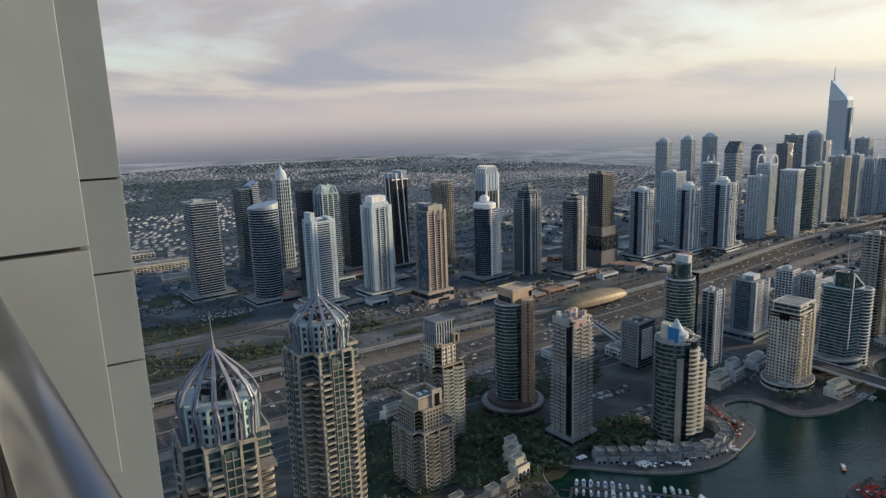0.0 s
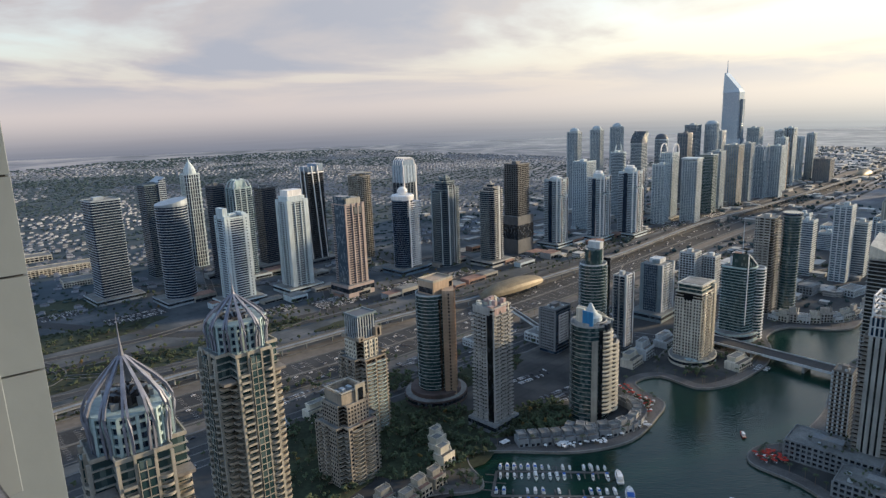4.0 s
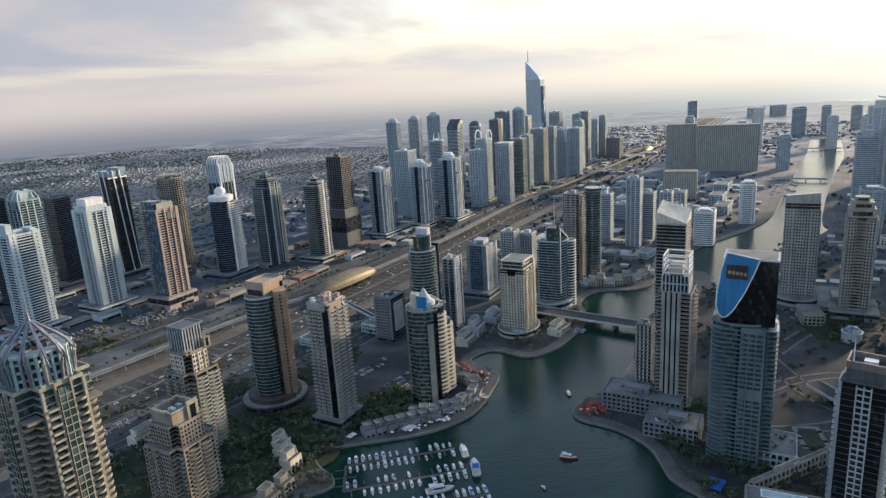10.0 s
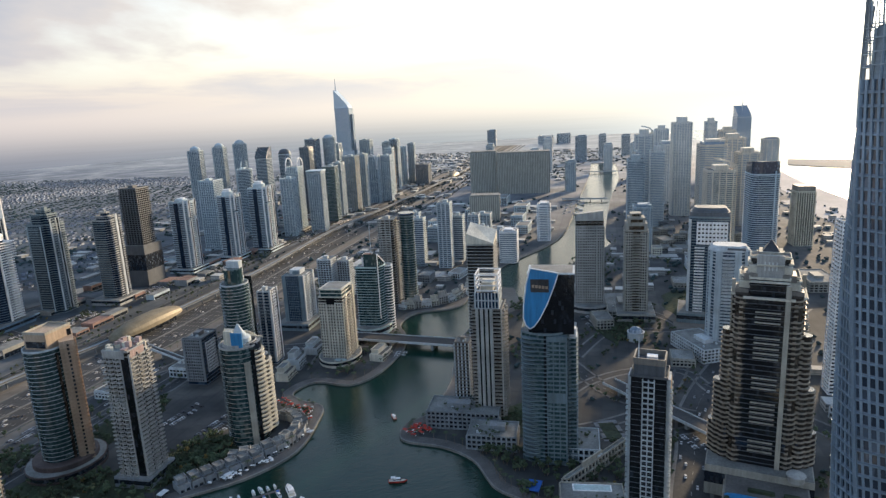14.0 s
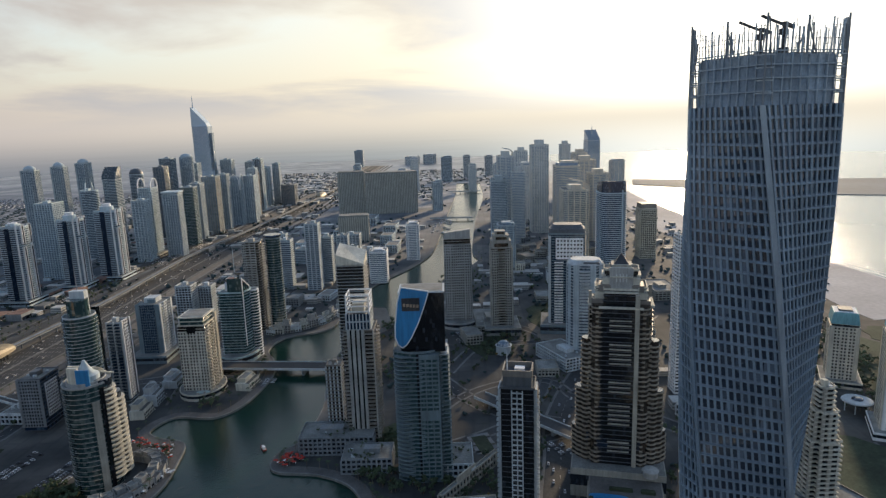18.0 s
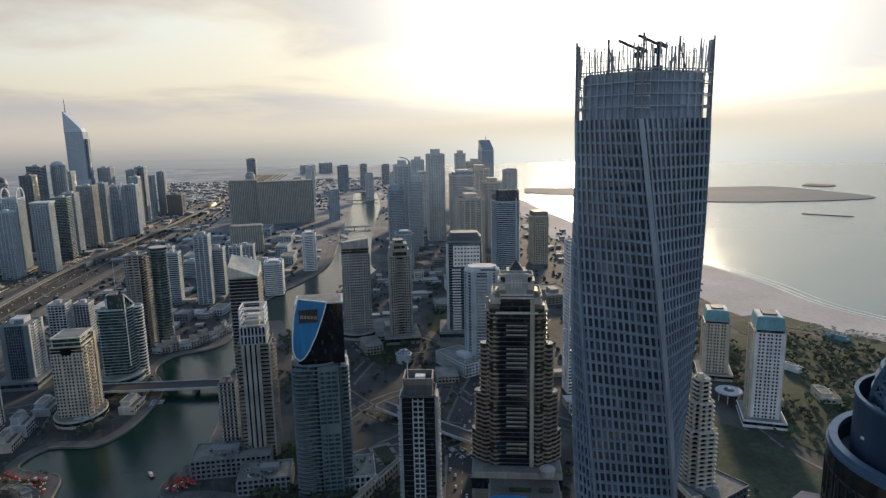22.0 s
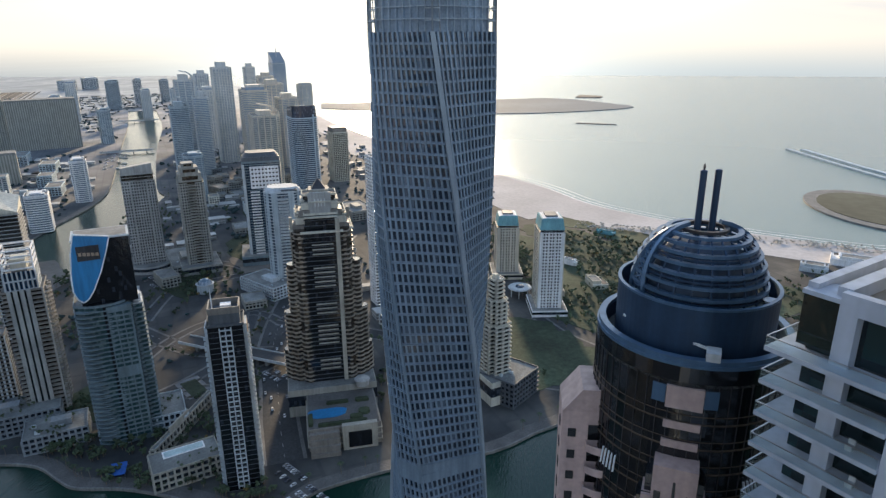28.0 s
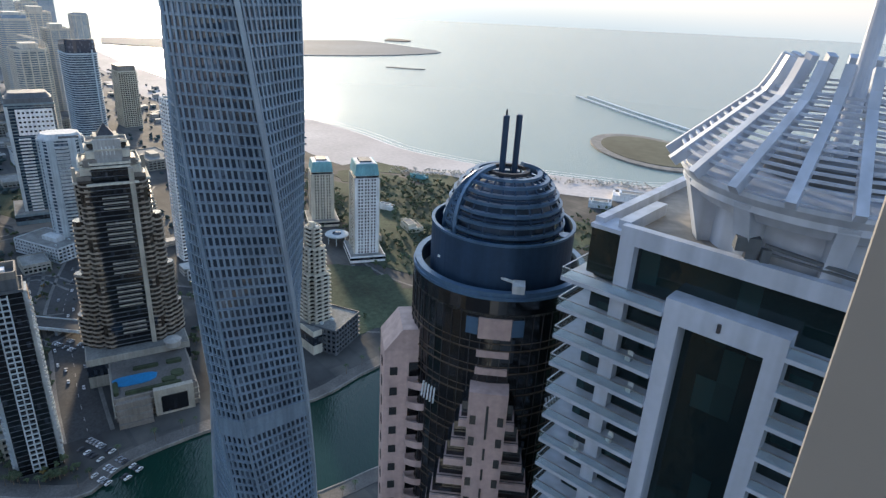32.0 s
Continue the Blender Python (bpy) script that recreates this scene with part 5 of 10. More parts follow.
domed_tower("beige balconied tower with a pale ribbed dome and spire", -84, 218, 160, 30, 191, 206)
domed_tower("beige balconied tower with a ribbed dome, beside its twin", -61.5, 297, 163, 36, 188, 199)
r = tower("beige stepped tower with a dark finned crown", -6, 516, notch(34, 34, 6), 68, core=GLASSBROWN, band=TANWALL, bt=0.4, out=0.05, piers=0, group=MAR, segs=((68, 1.0), (84, 0.68)), plant=False, fh=3.3)
side_of(r, 270, 17, 2, 67, 3.3, [("w", -11, -6), ("c", -6, -2.2), ("w", -2.2, 2.2), ("c", 2.2, 6), ("w", 6, 11)], TANWALL, TANWALL)
side_of(r, 0, 17, 2, 67, 3.3, [("p", -11, -10), ("c", -10, -0.6), ("p", -0.6, 0.6), ("c", 0.6, 10), ("p", 10, 11)], TANWALL, PALETEAL)
for a in (0, 270):
    side_of(r, a, 11, 2, 64, 3.3, [("b", -16.8, -11.4), ("b", 11.4, 16.8)], TANWALL, BEIGE)
    side_of(r, a, 11.8, 68, 83, 3.7, [("w", -7.2, -2.6), ("p", -2.4, -1.4), ("w", -1.2, 3.2), ("p", 3.4, 4.4), ("w", 4.6, 7.2)], CREAM)
for sx, sy, hh in ((-9, -9, 3), (9, -9, 8), (-9, 9, 3), (9, 9, 6)):
    part("corner_turret", block(bmesh.new(), sx, sy, 84, 6, 6, hh), TANWALL, r)
    part("turret_opening", block(bmesh.new(), sx, sy - 3.0, 85, 2.2, 0.4, hh - 1.6), GLASSBLACK, r)
shaft(r, rect(19, 17), 84, 104, GLASSBLUE, SLATE, bt=0.6, fh=10, out=0.1, piers=2.7, pw=0.6, pier=PALE)
part("crown_slab", block(bmesh.new(), 0, 0, 104, 19.6, 17.6, 0.6), DARKGREY, r)
part("crown_rim", hoop(bmesh.new(), rect(20.4, 18.4), rect(18.6, 16.6), 103.6, 105.2), SLATE, r)
r = tower("squat beige apartment tower with a framed square roof", -20, 447, notch(38, 38, 6), 46, core=GLASSBROWN, band=TANWALL, bt=0.4, out=0.05, piers=0, group=MAR, segs=((46, 1.0), (61, 0.74)), plant=False, fh=3.2)
side_of(r, 270, 19, 1, 46, 3.2, [("w", -13, -9), ("c", -9, -5), ("w", -5, -0.6), ("c", -0.6, 3.4), ("w", 3.4, 13)], TANWALL, TANWALL)
side_of(r, 0, 19, 1, 46, 3.2, [("w", -13, -9), ("c", -9, -0.4), ("p", -0.4, 0.6), ("c", 0.6, 9.2), ("w", 9.2, 13)], TANWALL, BEIGE)
for a in (0, 270):
    side_of(r, a, 13, 1, 44, 3.2, [("b", -18.8, -13.4), ("b", 13.4, 18.8)], TANWALL, BEIGE)
    side_of(r, a, 14.2, 46, 61, 3.0, [("w", -9.6, 9.6)], TANWALL)
part("red_terrace", block(bmesh.new(), 6, -17.4, 46.4, 14, 3.0, 0.5), TERRACOTTA, r)
part("crown_floor", prism(bmesh.new(), rect(20, 20), 61, 65.5), ROOF, r)
for sx, sy, w, d in ((0, -10, 22, 1.0), (0, 10, 22, 1.0), (-10.3, 0, 1.0, 18.6), (10.3, 0, 1.0, 18.6)):
    part("crown_wall", block(bmesh.new(), sx, sy, 61, w, d, 8.4), TANWALL, r)
    part("crown_coping", block(bmesh.new(), sx, sy, 70.4, w + 0.6, d + 0.6, 0.6), SAND, r)
    k = int(max(w, d) // 1.6)
    for j in range(k):
        q = -max(w, d) / 2 + (j + 0.5) * max(w, d) / k
        part("fret_post", block(bmesh.new(), sx + (q if w > d else 0), sy + (0 if w > d else q), 69.4, 0.5, 0.5, 1.0), SAND, r)
part("gate_frame", block(bmesh.new(), 5.5, -11.0, 58, 9, 1.4, 16), SAND, r)
part("tall_opening", block(bmesh.new(), 5.5, -11.8, 60, 4.2, 0.4, 11), GLASSBLACK, r)
for u in (-6, 0, 6):
    part("roof_unit", block(bmesh.new(), u, 3, 65.5, 3, 5, 2.2), PALE, r)
MAROON = surface("dark_maroon_podium", (0.085, 0.066, 0.062), vary=0.25)
r = tower("oval green glass balconied tower with a tan end and roof box", 61, 565, oval(34, 30), 103, core=GLASSGREEN, band=FARGREY, bt=0.5, fh=3.3, out=0.25, piers=0, rail=GLASSGREEN, group=MAR, plant=False, podium=(oval(62, 58), 7), pod=MAROON)
part("podium_step", lathe(bmesh.new(), [(24, 7), (24, 11), (23, 11.4)], 36), MAROON, r)
for a, rr in ((250, 16.2), (285, 15.8)):
    part("bronze_strip", block(bmesh.new(), rr * math.cos(radians(a)), 0.93 * rr * math.sin(radians(a)), 8, 2.2, 1.0, 92, a + 90), GLASSBROWN, r)
part("end_wall", block(bmesh.new(), 10.3, -9.8, 0, 29.6, 10.5, 108, 44), TAN, r)
side_of(r, 316, 14.8, 8, 106, 3.3, [("b", 9.2, 12.8), ("w", 12.8, 15.6), ("b", 15.6, 19.2)], TAN, TAN)
side_of(r, 44, 19.0, 8, 106, 3.3, [("b", -8.6, -3.2), ("w", -3.2, 1.0), ("b", 1.0, 8.6)], TAN, TAN)
part("roof_box", block(bmesh.new(), 3, -1, 103, 25, 20, 13), TAN, r)
part("roof_glazing", block(bmesh.new(), -9.7, -1, 105, 0.5, 17, 5), GLASS, r)
part("box_opening", block(bmesh.new(), 13, -11.1, 104, 3.6, 0.4, 9), GLASSBLACK, r)
part("roof_parapet", hoop(bmesh.new(), rect(25.6, 20.6), rect(24, 19), 115.5, 117.5), SAND, r, "", (3, -1, 0))
r = tower("grey slab tower with a white crown of small plant rooms", 103, 499, rect(24, 22), 108, core=GLASSBROWN, band=STRIPE, bt=0.4, out=0.05, piers=0, group=MAR, plant=False, podium=(rect(32, 30), 9), pod=GREY)
side_of(r, 270, 12, 9, 104, 3.3, [("b", -11, -7.6), ("w", -7.6, -5.2), ("b", -5.2, -1.8), ("w", -1.8, 0.6), ("b", 0.6, 4.0), ("p", 4.0, 5.0), ("d", 5.0, 10.4)], STRIPE, STRIPE, GLASSBLACK)
side_of(r, 0, 11, 9, 106, 3.3, [("p", -12, -11.0), ("b", -11, -4.6), ("w", -4.6, -2.0), ("b", -2.0, 4.4), ("w", 4.4, 7.0), ("b", 7.0, 12)], STRIPE, STRIPE)
ROSEROOM = surface("faded_pink_render", (0.36, 0.27, 0.25), vary=0.2)
rnd = random.Random(9)
for i in range(16):
    part("roof_room", block(bmesh.new(), rnd.uniform(-10, 10), rnd.uniform(-9, 9), 108, rnd.uniform(2.4, 5), rnd.uniform(2.4, 4), rnd.uniform(2, 6)), rnd.choice((CREAM, ROSEROOM, ROSEROOM)), r)
part("crown_screen", block(bmesh.new(), -12.3, 1.0, 103, 0.6, 18, 6.5), STRIPE, r)
part("crown_screen", block(bmesh.new(), -2.5, -11.3, 103, 15, 0.6, 5.5), ROSEROOM, r)
part("crown_frame", block(bmesh.new(), 7.6, -11.3, 103, 1.0, 0.8, 8), CREAM, r)
part("crown_frame", block(bmesh.new(), 3.2, -11.3, 110.2, 9.8, 0.8, 0.9), CREAM, r)


def curvy_tower(label, x, y, rad, h, rz, core, band, sail):
    root = tower(label, x, y, oval(2 * rad, 2 * rad * 0.92, 22), h, rz=rz, core=core, band=band, bt=0.45, fh=3.4, out=1.2, piers=0, rail=GLASSGREEN, group=MAR, plant=False)
    part("lift_core", block(bmesh.new(), rad * 0.5, rad * 0.32, 0, rad * 0.8, rad * 0.8, h + sail * 0.7), band, root)
    return root


r = tower("green glass and cream tower of curved balconies with a swooping roof", 190, 502, oval(29, 27, 22), 76, rz=38, core=GLASSGREEN, band=STRIPE, bt=0.4, fh=3.4, out=0.5, piers=0, rail=GLASSGREEN, group=MAR, plant=False)
for sx, sy, zt in ((15.5, -6.0, 52), (20.0, -2.5, 36), (23.5, 1.5, 22)):
    part("terrace_glazing", prism(bmesh.new(), oval(11, 11, 16), 0, zt), GLASS, r, "", (sx, sy, 0))
    stacked("terrace_slab", prism(bmesh.new(), oval(14, 13.5, 16), 0, 0.9), CREAM, r, [[(sx, sy, 3.0 + 3.4 * k, 0) for k in range(int(zt / 3.4))]])
me = mesh_of("ring_balcony", prism(bmesh.new(), oval(15, 13.5, 18), 0, 0.85), CREAM)
for i in range(20):
    put("ring_balcony", me, r, (0.5, -9.6, 6 + i * 3.4))
    if i < 17:
        put("ring_balcony", me, r, (9.4, -9.4, 4.3 + i * 3.4))
part("bay_glazing", prism(bmesh.new(), oval(11, 10, 18), 4, 78), GLASS, r, "", (0.5, -9.6, 0))
part("bay_glazing", prism(bmesh.new(), oval(11, 10, 18), 2, 64), GLASS, r, "", (9.4, -9.4, 0))
part("stone_strip", block(bmesh.new(), -9.6, -9.4, 0, 4.0, 2.6, 66, -48), SAND, r)
part("dark_slot", block(bmesh.new(), -6.4, -12.0, 0, 2.6, 2.0, 74, -38), GLASSBLACK, r)
part("roof_drum", lathe(bmesh.new(), [(8, 76), (7.6, 81), (5.2, 82.5), (3.0, 86), (1.6, 89), (0.8, 91)], 24), FARGREY, r)
part("roof_crown", hoop(bmesh.new(), oval(24, 22, 22), oval(22.6, 20.6, 22), 76, 78.6), STRIPE, r)
part("blue_panel", block(bmesh.new(), -10, -4, 76, 0.8, 8, 12), BLUEPANEL, r)
part("blade_wall", block(bmesh.new(), -8.6, 2.4, 76, 2.2, 6, 13), CREAM, r)
for k in range(3):
    curved_fin(r, [(-4 + k * 3, 8 - k * 5, 88 - k * 2), (1 + k * 2, 3 - k * 3, 86 - k), (6 + k * 2, -5, 80), (12 - k, -11 + k, 76.5)], 1.0, CREAM, "roof_blade")
r.scale = (1.24, 1.24, 1.12)
r = curvy_tower("grey round tower with ring balconies and a cut-away top", 239, 626, 15, 104, 38, GLASSGREEN, PALE, 24)
part("roof_drum", prism(bmesh.new(), oval(20, 18), 104, 120), GLASSGREEN, r)
part("roof_blade", block(bmesh.new(), 4, 0, 104, 7, 14, 23), PALE, r)
part("dark_fin_wall", block(bmesh.new(), 16, -4, 0, 3, 12, 108), GLASSBLACK, r)
mast(r, 6, 2, 126, 150, 0.5)
r = tower("slim white and grey tower by the marina", 282, 647, rect(17, 15), 83, core=GLASSBLUE, band=PALE, bt=0.4, out=0.05, piers=0, group=MAR)
side_of(r, 270, 8.5, 3, 84, 3.3, [("p", -7.5, -6.3), ("b", -6.3, -0.8), ("p", -0.8, 0.8), ("b", 0.8, 6.3), ("p", 6.3, 7.5)], PALE, GLASSBLUE)
side_of(r, 0, 7.5, 3, 85, 3.3, [("p", -8.5, -6.6), ("d", -6.6, -4.6), ("w", -4.6, 4.6), ("d", 4.6, 6.6), ("p", 6.6, 8.5)], WHITE)
r = tower("low grey office block with a white window grid", 207, 655, rect(30, 22), 50, core=GLASSBLUE, band=DARKGREY, bt=0.4, out=0.05, piers=0, group=MAR)
side_of(r, 0, 11, 12, 44, 3.3, [("w", -9, 9)], WHITE)
side_of(r, 270, 15, 4, 50, 3.3, [("p", -11, -9), ("w", -9, 9), ("p", 9, 11)], GREY)
r = tower("grey slab tower with a dark blue glass front by the highway", 368, 742, rect(34, 28), 68, core=GLASSBLUE, band=SLATE, bt=0.4, out=0.05, piers=0, group=MAR, podium=(rect(60, 44), 9))
side_of(r, 270, 17, 9, 69, 3.4, [("p", -14, -9), ("g", -8.6, 8.6), ("p", 9, 14)], SLATE, glass=GLASSBLUE)
side_of(r, 0, 14, 9, 69, 3.4, [("p", -17, -13), ("b", -13, -5), ("w", -5, 5), ("b", 5, 13), ("p", 13, 17)], PALE, PALE)
part("roof_block", block(bmesh.new(), 4, 2, 68, 16, 14, 6), PALE, r)
r = tower("cream tower on a rounded waterside podium with a dark glass top", 339, 597, rect(33, 28), 76, core=GLASSBROWN, band=CREAM, bt=0.4, out=0.05, piers=0, group=MAR, plant=False, fh=3.3, podium=(oval(58, 46), 7))
side_of(r, 270, 16.5, 7, 70, 3.3, [("w", -14, -5.5), ("p", -5.5, -4.5), ("w", -4.5, 4.5), ("p", 4.5, 5.5), ("w", 5.5, 14)], CREAM)
side_of(r, 270, 16.9, 69, 76, 3.3, [("d", -4.6, 4.6)], CREAM)
side_of(r, 0, 14, 7, 74, 3.3, [("b", -16, -10), ("w", -10, -4), ("b", -4, 4), ("w", 4, 10), ("b", 10, 16)], CREAM, SAND)
shaft(r, rect(29, 25), 76, 84, GLASSGREEN, CREAM, bt=0.6, fh=4, piers=0)
part("roof_slab", prism(bmesh.new(), rect(31, 27), 84, 85.2), CREAM, r)
part("roof_well", prism(bmesh.new(), rect(26, 22), 85.2, 85.5), ROOF, r)
part("corner_tower", block(bmesh.new(), 15, -12, 0, 5, 5, 82), CREAM, r)
part("pool", prism(bmesh.new(), [(-22 + p[0], -8 + p[1]) for p in oval(7, 14, 16)], 7.3, 7.6), PALETEAL, r, "pale blue podium pool")
for k in range(9):
    q = radians(190 + 17 * k)
    part("podium_column", block(bmesh.new(), 27 * math.cos(q), 21.5 * math.sin(q), 0, 1.6, 1.6, 8.6), SAND, r)
r = tower("green glass tower with a slanted sail top and thin mast", 420, 650, bow(34, 26, 6), 84, core=GLASSGREEN, band=PALETEAL, bt=0.4, fh=3.4, piers=0, group=MAR, plant=False, podium=(oval(60, 48), 10))
bm = bmesh.new()
lo = [bm.verts.new(v) for v in ((-16, -15, 84), (1, -18, 84), (1, 2, 84), (-16, 2, 84))]
hi = [bm.verts.new(v) for v in ((-16, -15, 101), (1, -18, 87), (1, 2, 87), (-16, 2, 101))]
for i in range(4):
    bm.faces.new((lo[i], lo[(i + 1) % 4], hi[(i + 1) % 4], hi[i]))
bm.faces.new(hi), bm.faces.new(lo[::-1])
part("sail_top", bm, GLASSGREEN, r)
part("roof_screen", block(bmesh.new(), 2, 2, 84, 16, 12, 10), WHITE, r)
mast(r, 8, 0, 94, 136, 0.5, PALE)
part("sail_edge", beam(bmesh.new(), (-16.6, -15.4, 101.6), (1.2, -18.6, 87.4), 1.1), WHITE, r)
part("sail_edge", beam(bmesh.new(), (-16.6, -15.6, 101.6), (-16.6, -15.6, 20), 0.9), WHITE, r)
part("roof_box", block(bmesh.new(), 3, 4, 94, 13, 7, 3.2), TERRACOTTA, r)
bay = thing("residential_tower", "white-banded round bay tower beside the green glass tower", "tower", (438, 640, 0), 38, MAR)
shaft(bay, oval(14, 14, 16), 0, 82, GLASSGREEN, WHITE, bt=0.6, out=0.9, piers=0)
roof_top(bay, oval(14, 14, 16), 82, WHITE, False)
for x, y, w, h in ((448, 807, 21, 63), (478, 806, 19, 56)):
    tower("grey mid-rise block behind the marina", x, y, rect(w, w), h, core=GLASS, band=PALE, pier=PALE, piers=4, group=MAR)
r = tower("pale balconied tower beside a dark glass cylinder", 503, 725, rect(22, 22), 122, core=GLASSBROWN, band=STRIPE, bt=0.4, out=0.05, piers=0, group=MAR)
side_of(r, 270, 11, 4, 122, 3.4, [("w", -11, -6), ("b", -6, -1), ("p", -1, 0.4), ("b", 0.4, 6), ("p", 6, 7)], STRIPE, STRIPE)
side_of(r, 0, 11, 4, 120, 3.4, [("b", 3, 12)], CREAM, PALE)
r = tower("dark green glass cylinder tower with a disc roof", 526, 711, oval(21, 21), 124, core=GLASSGREEN, band=SLATE, bt=0.35, piers=0, group=MAR, plant=False)
part("disc_roof", lathe(bmesh.new(), [(11.5, 126), (12, 127.5), (11.5, 129)], 28), GLASSBLUE, r)
# all share one grey and one glass, lightened to stand for haze
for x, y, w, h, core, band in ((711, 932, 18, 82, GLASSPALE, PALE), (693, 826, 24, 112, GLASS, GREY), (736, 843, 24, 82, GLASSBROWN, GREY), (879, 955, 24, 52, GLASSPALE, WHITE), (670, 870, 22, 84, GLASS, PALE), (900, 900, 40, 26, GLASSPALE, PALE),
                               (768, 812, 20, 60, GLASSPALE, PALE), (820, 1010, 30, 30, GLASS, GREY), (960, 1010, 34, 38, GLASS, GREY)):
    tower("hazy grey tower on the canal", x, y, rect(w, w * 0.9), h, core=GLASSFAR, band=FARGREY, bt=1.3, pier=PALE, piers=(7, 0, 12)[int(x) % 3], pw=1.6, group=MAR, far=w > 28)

# ---- towers on the seaward bank ----
r = tower("dark banded tower with a slanted open beige roof", 482, 512, rect(34, 30), 120, core=GLASSBLACK, band=STRIPE, bt=0.6, fh=3.6, piers=0, group=MAR, plant=False)
bm = bmesh.new()
lo = [bm.verts.new(v) for v in ((-17, -15, 120), (17, -15, 120), (17, 15, 120), (-17, 15, 120))]
hi = [bm.verts.new(v) for v in ((-17, -15, 122), (17, -15, 131), (17, 15, 140), (-17, 15, 133))]
for i in range(4):
    bm.faces.new((lo[i], lo[(i + 1) % 4], hi[(i + 1) % 4], hi[i]))
bm.faces.new(hi), bm.faces.new(lo[::-1])
part("slanted_roof", bm, CREAM, r)
part("side_wall", block(bmesh.new(), 17.6, 0, 0, 1.2, 28, 124), SAND, r)
r = tower("brown-grey tower with strong vertical piers and a white cage roof", 364, 381, rect(29, 26), 102, core=GLASSBROWN, band=BROWN, bt=0.4, fh=3.3, piers=0, out=-0.3, group=MAR, plant=False)
side_of(r, 270, 14.5, 6, 103, 3.3, [("b", -13, -9.4), ("p", -9.4, -6.8), ("d", -6.8, -5.4), ("p", -5.4, -2.8), ("d", -2.8, -1.4), ("p", -1.4, 1.2), ("d", 1.2, 2.6), ("p", 2.6, 5.2), ("b", 5.2, 11.8), ("p", 11.8, 13)], STRIPE, BROWN)
side_of(r, 0, 13, 6, 101, 3.3, [("b", -14, -6), ("p", -6, -4), ("b", -4, 5), ("p", 5, 7), ("b", 7, 14)], STRIPE, BROWN)
shaft(r, rect(23, 20), 102, 116, GLASSBLUE, PALE, bt=0.8, fh=7, pier=PALE, piers=3, pw=1.0)
for z in (118, 122.5, 127, 131.5):
    bm = bmesh.new()
    for a, b in zip(rect(22, 19), rect(22, 19)[1:] + rect(22, 19)[:1]):
        beam(bm, (*a, z), (*b, z), 1.0)
    part("cage_ring", bm, WHITE, r)
fins(r, rect(22, 19), 116, 132, 1.0, WHITE, name="cage_post")
part("roof_plant", block(bmesh.new(), 0, 0, 116, 14, 10, 8), CREAM, r)
tower("brown-grey side tower with a dark roof recess", 356, 408, rect(14, 13), 65, core=GLASSBROWN, band=BROWN, pier=PALE, piers=3.6, pw=1.3, group=MAR, fh=3.3)
r = tower("blue-green tower of curved balconies with a blue roof shield", 351, 306, bow(35, 27, 7), 104, rz=-52, core=GLASSGREEN, band=SLATE, bt=0.6, fh=3.3, out=0.4, piers=0, group=MAR, plant=False)
part("grid_wing", block(bmesh.new(), 9.0, -16.6, 0, 15, 7, 103), SLATE, r)
for i in range(28):
    if i not in (14, 15):
        for u in (-4.9, -0.3, 4.3):
            part("wing_window", block(bmesh.new(), 9.0 + u, -20.2, 4 + i * 3.45, 3.9, 0.4, 1.9), GLASSGREEN, r)
balconies(r, 6, 102, 3.3, [(17.2, -12, 90), (17.2, -4, 90)], 5.0, 1.6, SLATE, SLATE)
me = mesh_of("curved_balcony", prism(bmesh.new(), oval(15, 9, 20), 0, 0.9), SLATE)
for i in range(30):
    put("curved_balcony", me, r, (-9.0, -16.0, 5 + i * 3.3))
part("groove", block(bmesh.new(), 0.4, -19.6, 0, 1.6, 1.0, 104), GLASSBLACK, r)
SHIELD = [(-10.0, 109), (-13.0, 111.5), (-14.8, 117), (-14.6, 126), (-12.6, 142), (-9.5, 154), (10.5, 150.6), (7.5, 141), (2.6, 128), (-3.0, 116.5), (-6.8, 111)]
bm = bmesh.new()
front = [bm.verts.new((x, -20.5 + max(0, z - 100) * 0.05, z)) for x, z in SHIELD]
back = [bm.verts.new((x, -18.3 + max(0, z - 100) * 0.05, z)) for x, z in SHIELD]
bm.faces.new(front), bm.faces.new(back[::-1])
for i in range(len(front)):
    bm.faces.new((front[i - 1], front[i], back[i], back[i - 1]))
part("shield", bm, BLUEPANEL, r, "bright blue curved roof shield")
bm = bmesh.new()
for i in range(len(SHIELD)):
    (x0, z0), (x1, z1) = SHIELD[i - 1], SHIELD[i]
    beam(bm, (x0, -20.6 + max(0, z0 - 100) * 0.05, z0), (x1, -20.6 + max(0, z1 - 100) * 0.05, z1), 0.7)
part("shield_rim", bm, WHITE, r)
part("shield_opening", block(bmesh.new(), -2.8, -18.4, 136.5, 13, 1.6, 9.5), DARKSTEEL, r, "dark opening with bronze lettering bars")
for i in range(5):
    part("opening_bar", block(bmesh.new(), -7.4 + i * 2.4, -19.4, 140.0 - i * 0.25, 1.8, 0.3, 2.2), TAN, r)
part("top_body", block(bmesh.new(), 5.0, -4, 104, 33, 24, 45), GLASSBLACK, r)
part("top_rim", block(bmesh.new(), 5.0, -4, 149, 34, 25, 1.0), PALE, r)
part("roof_well", block(bmesh.new(), 5.0, -4, 150.0, 31, 22, 0.2), ROOF, r)
side = [(p[0] + 20.2, p[1] - 3) for p in rect(7, 22)]
shaft(r, side, 0, 100, GLASSGREEN, SLATE, bt=0.8, fh=3.3, out=0.6, piers=0)
part("side_roof", prism(bmesh.new(), side, 100, 101), PALE, r)
part("side_plant", block(bmesh.new(), 20.2, -7, 101, 5, 7, 5), WHITE, r)
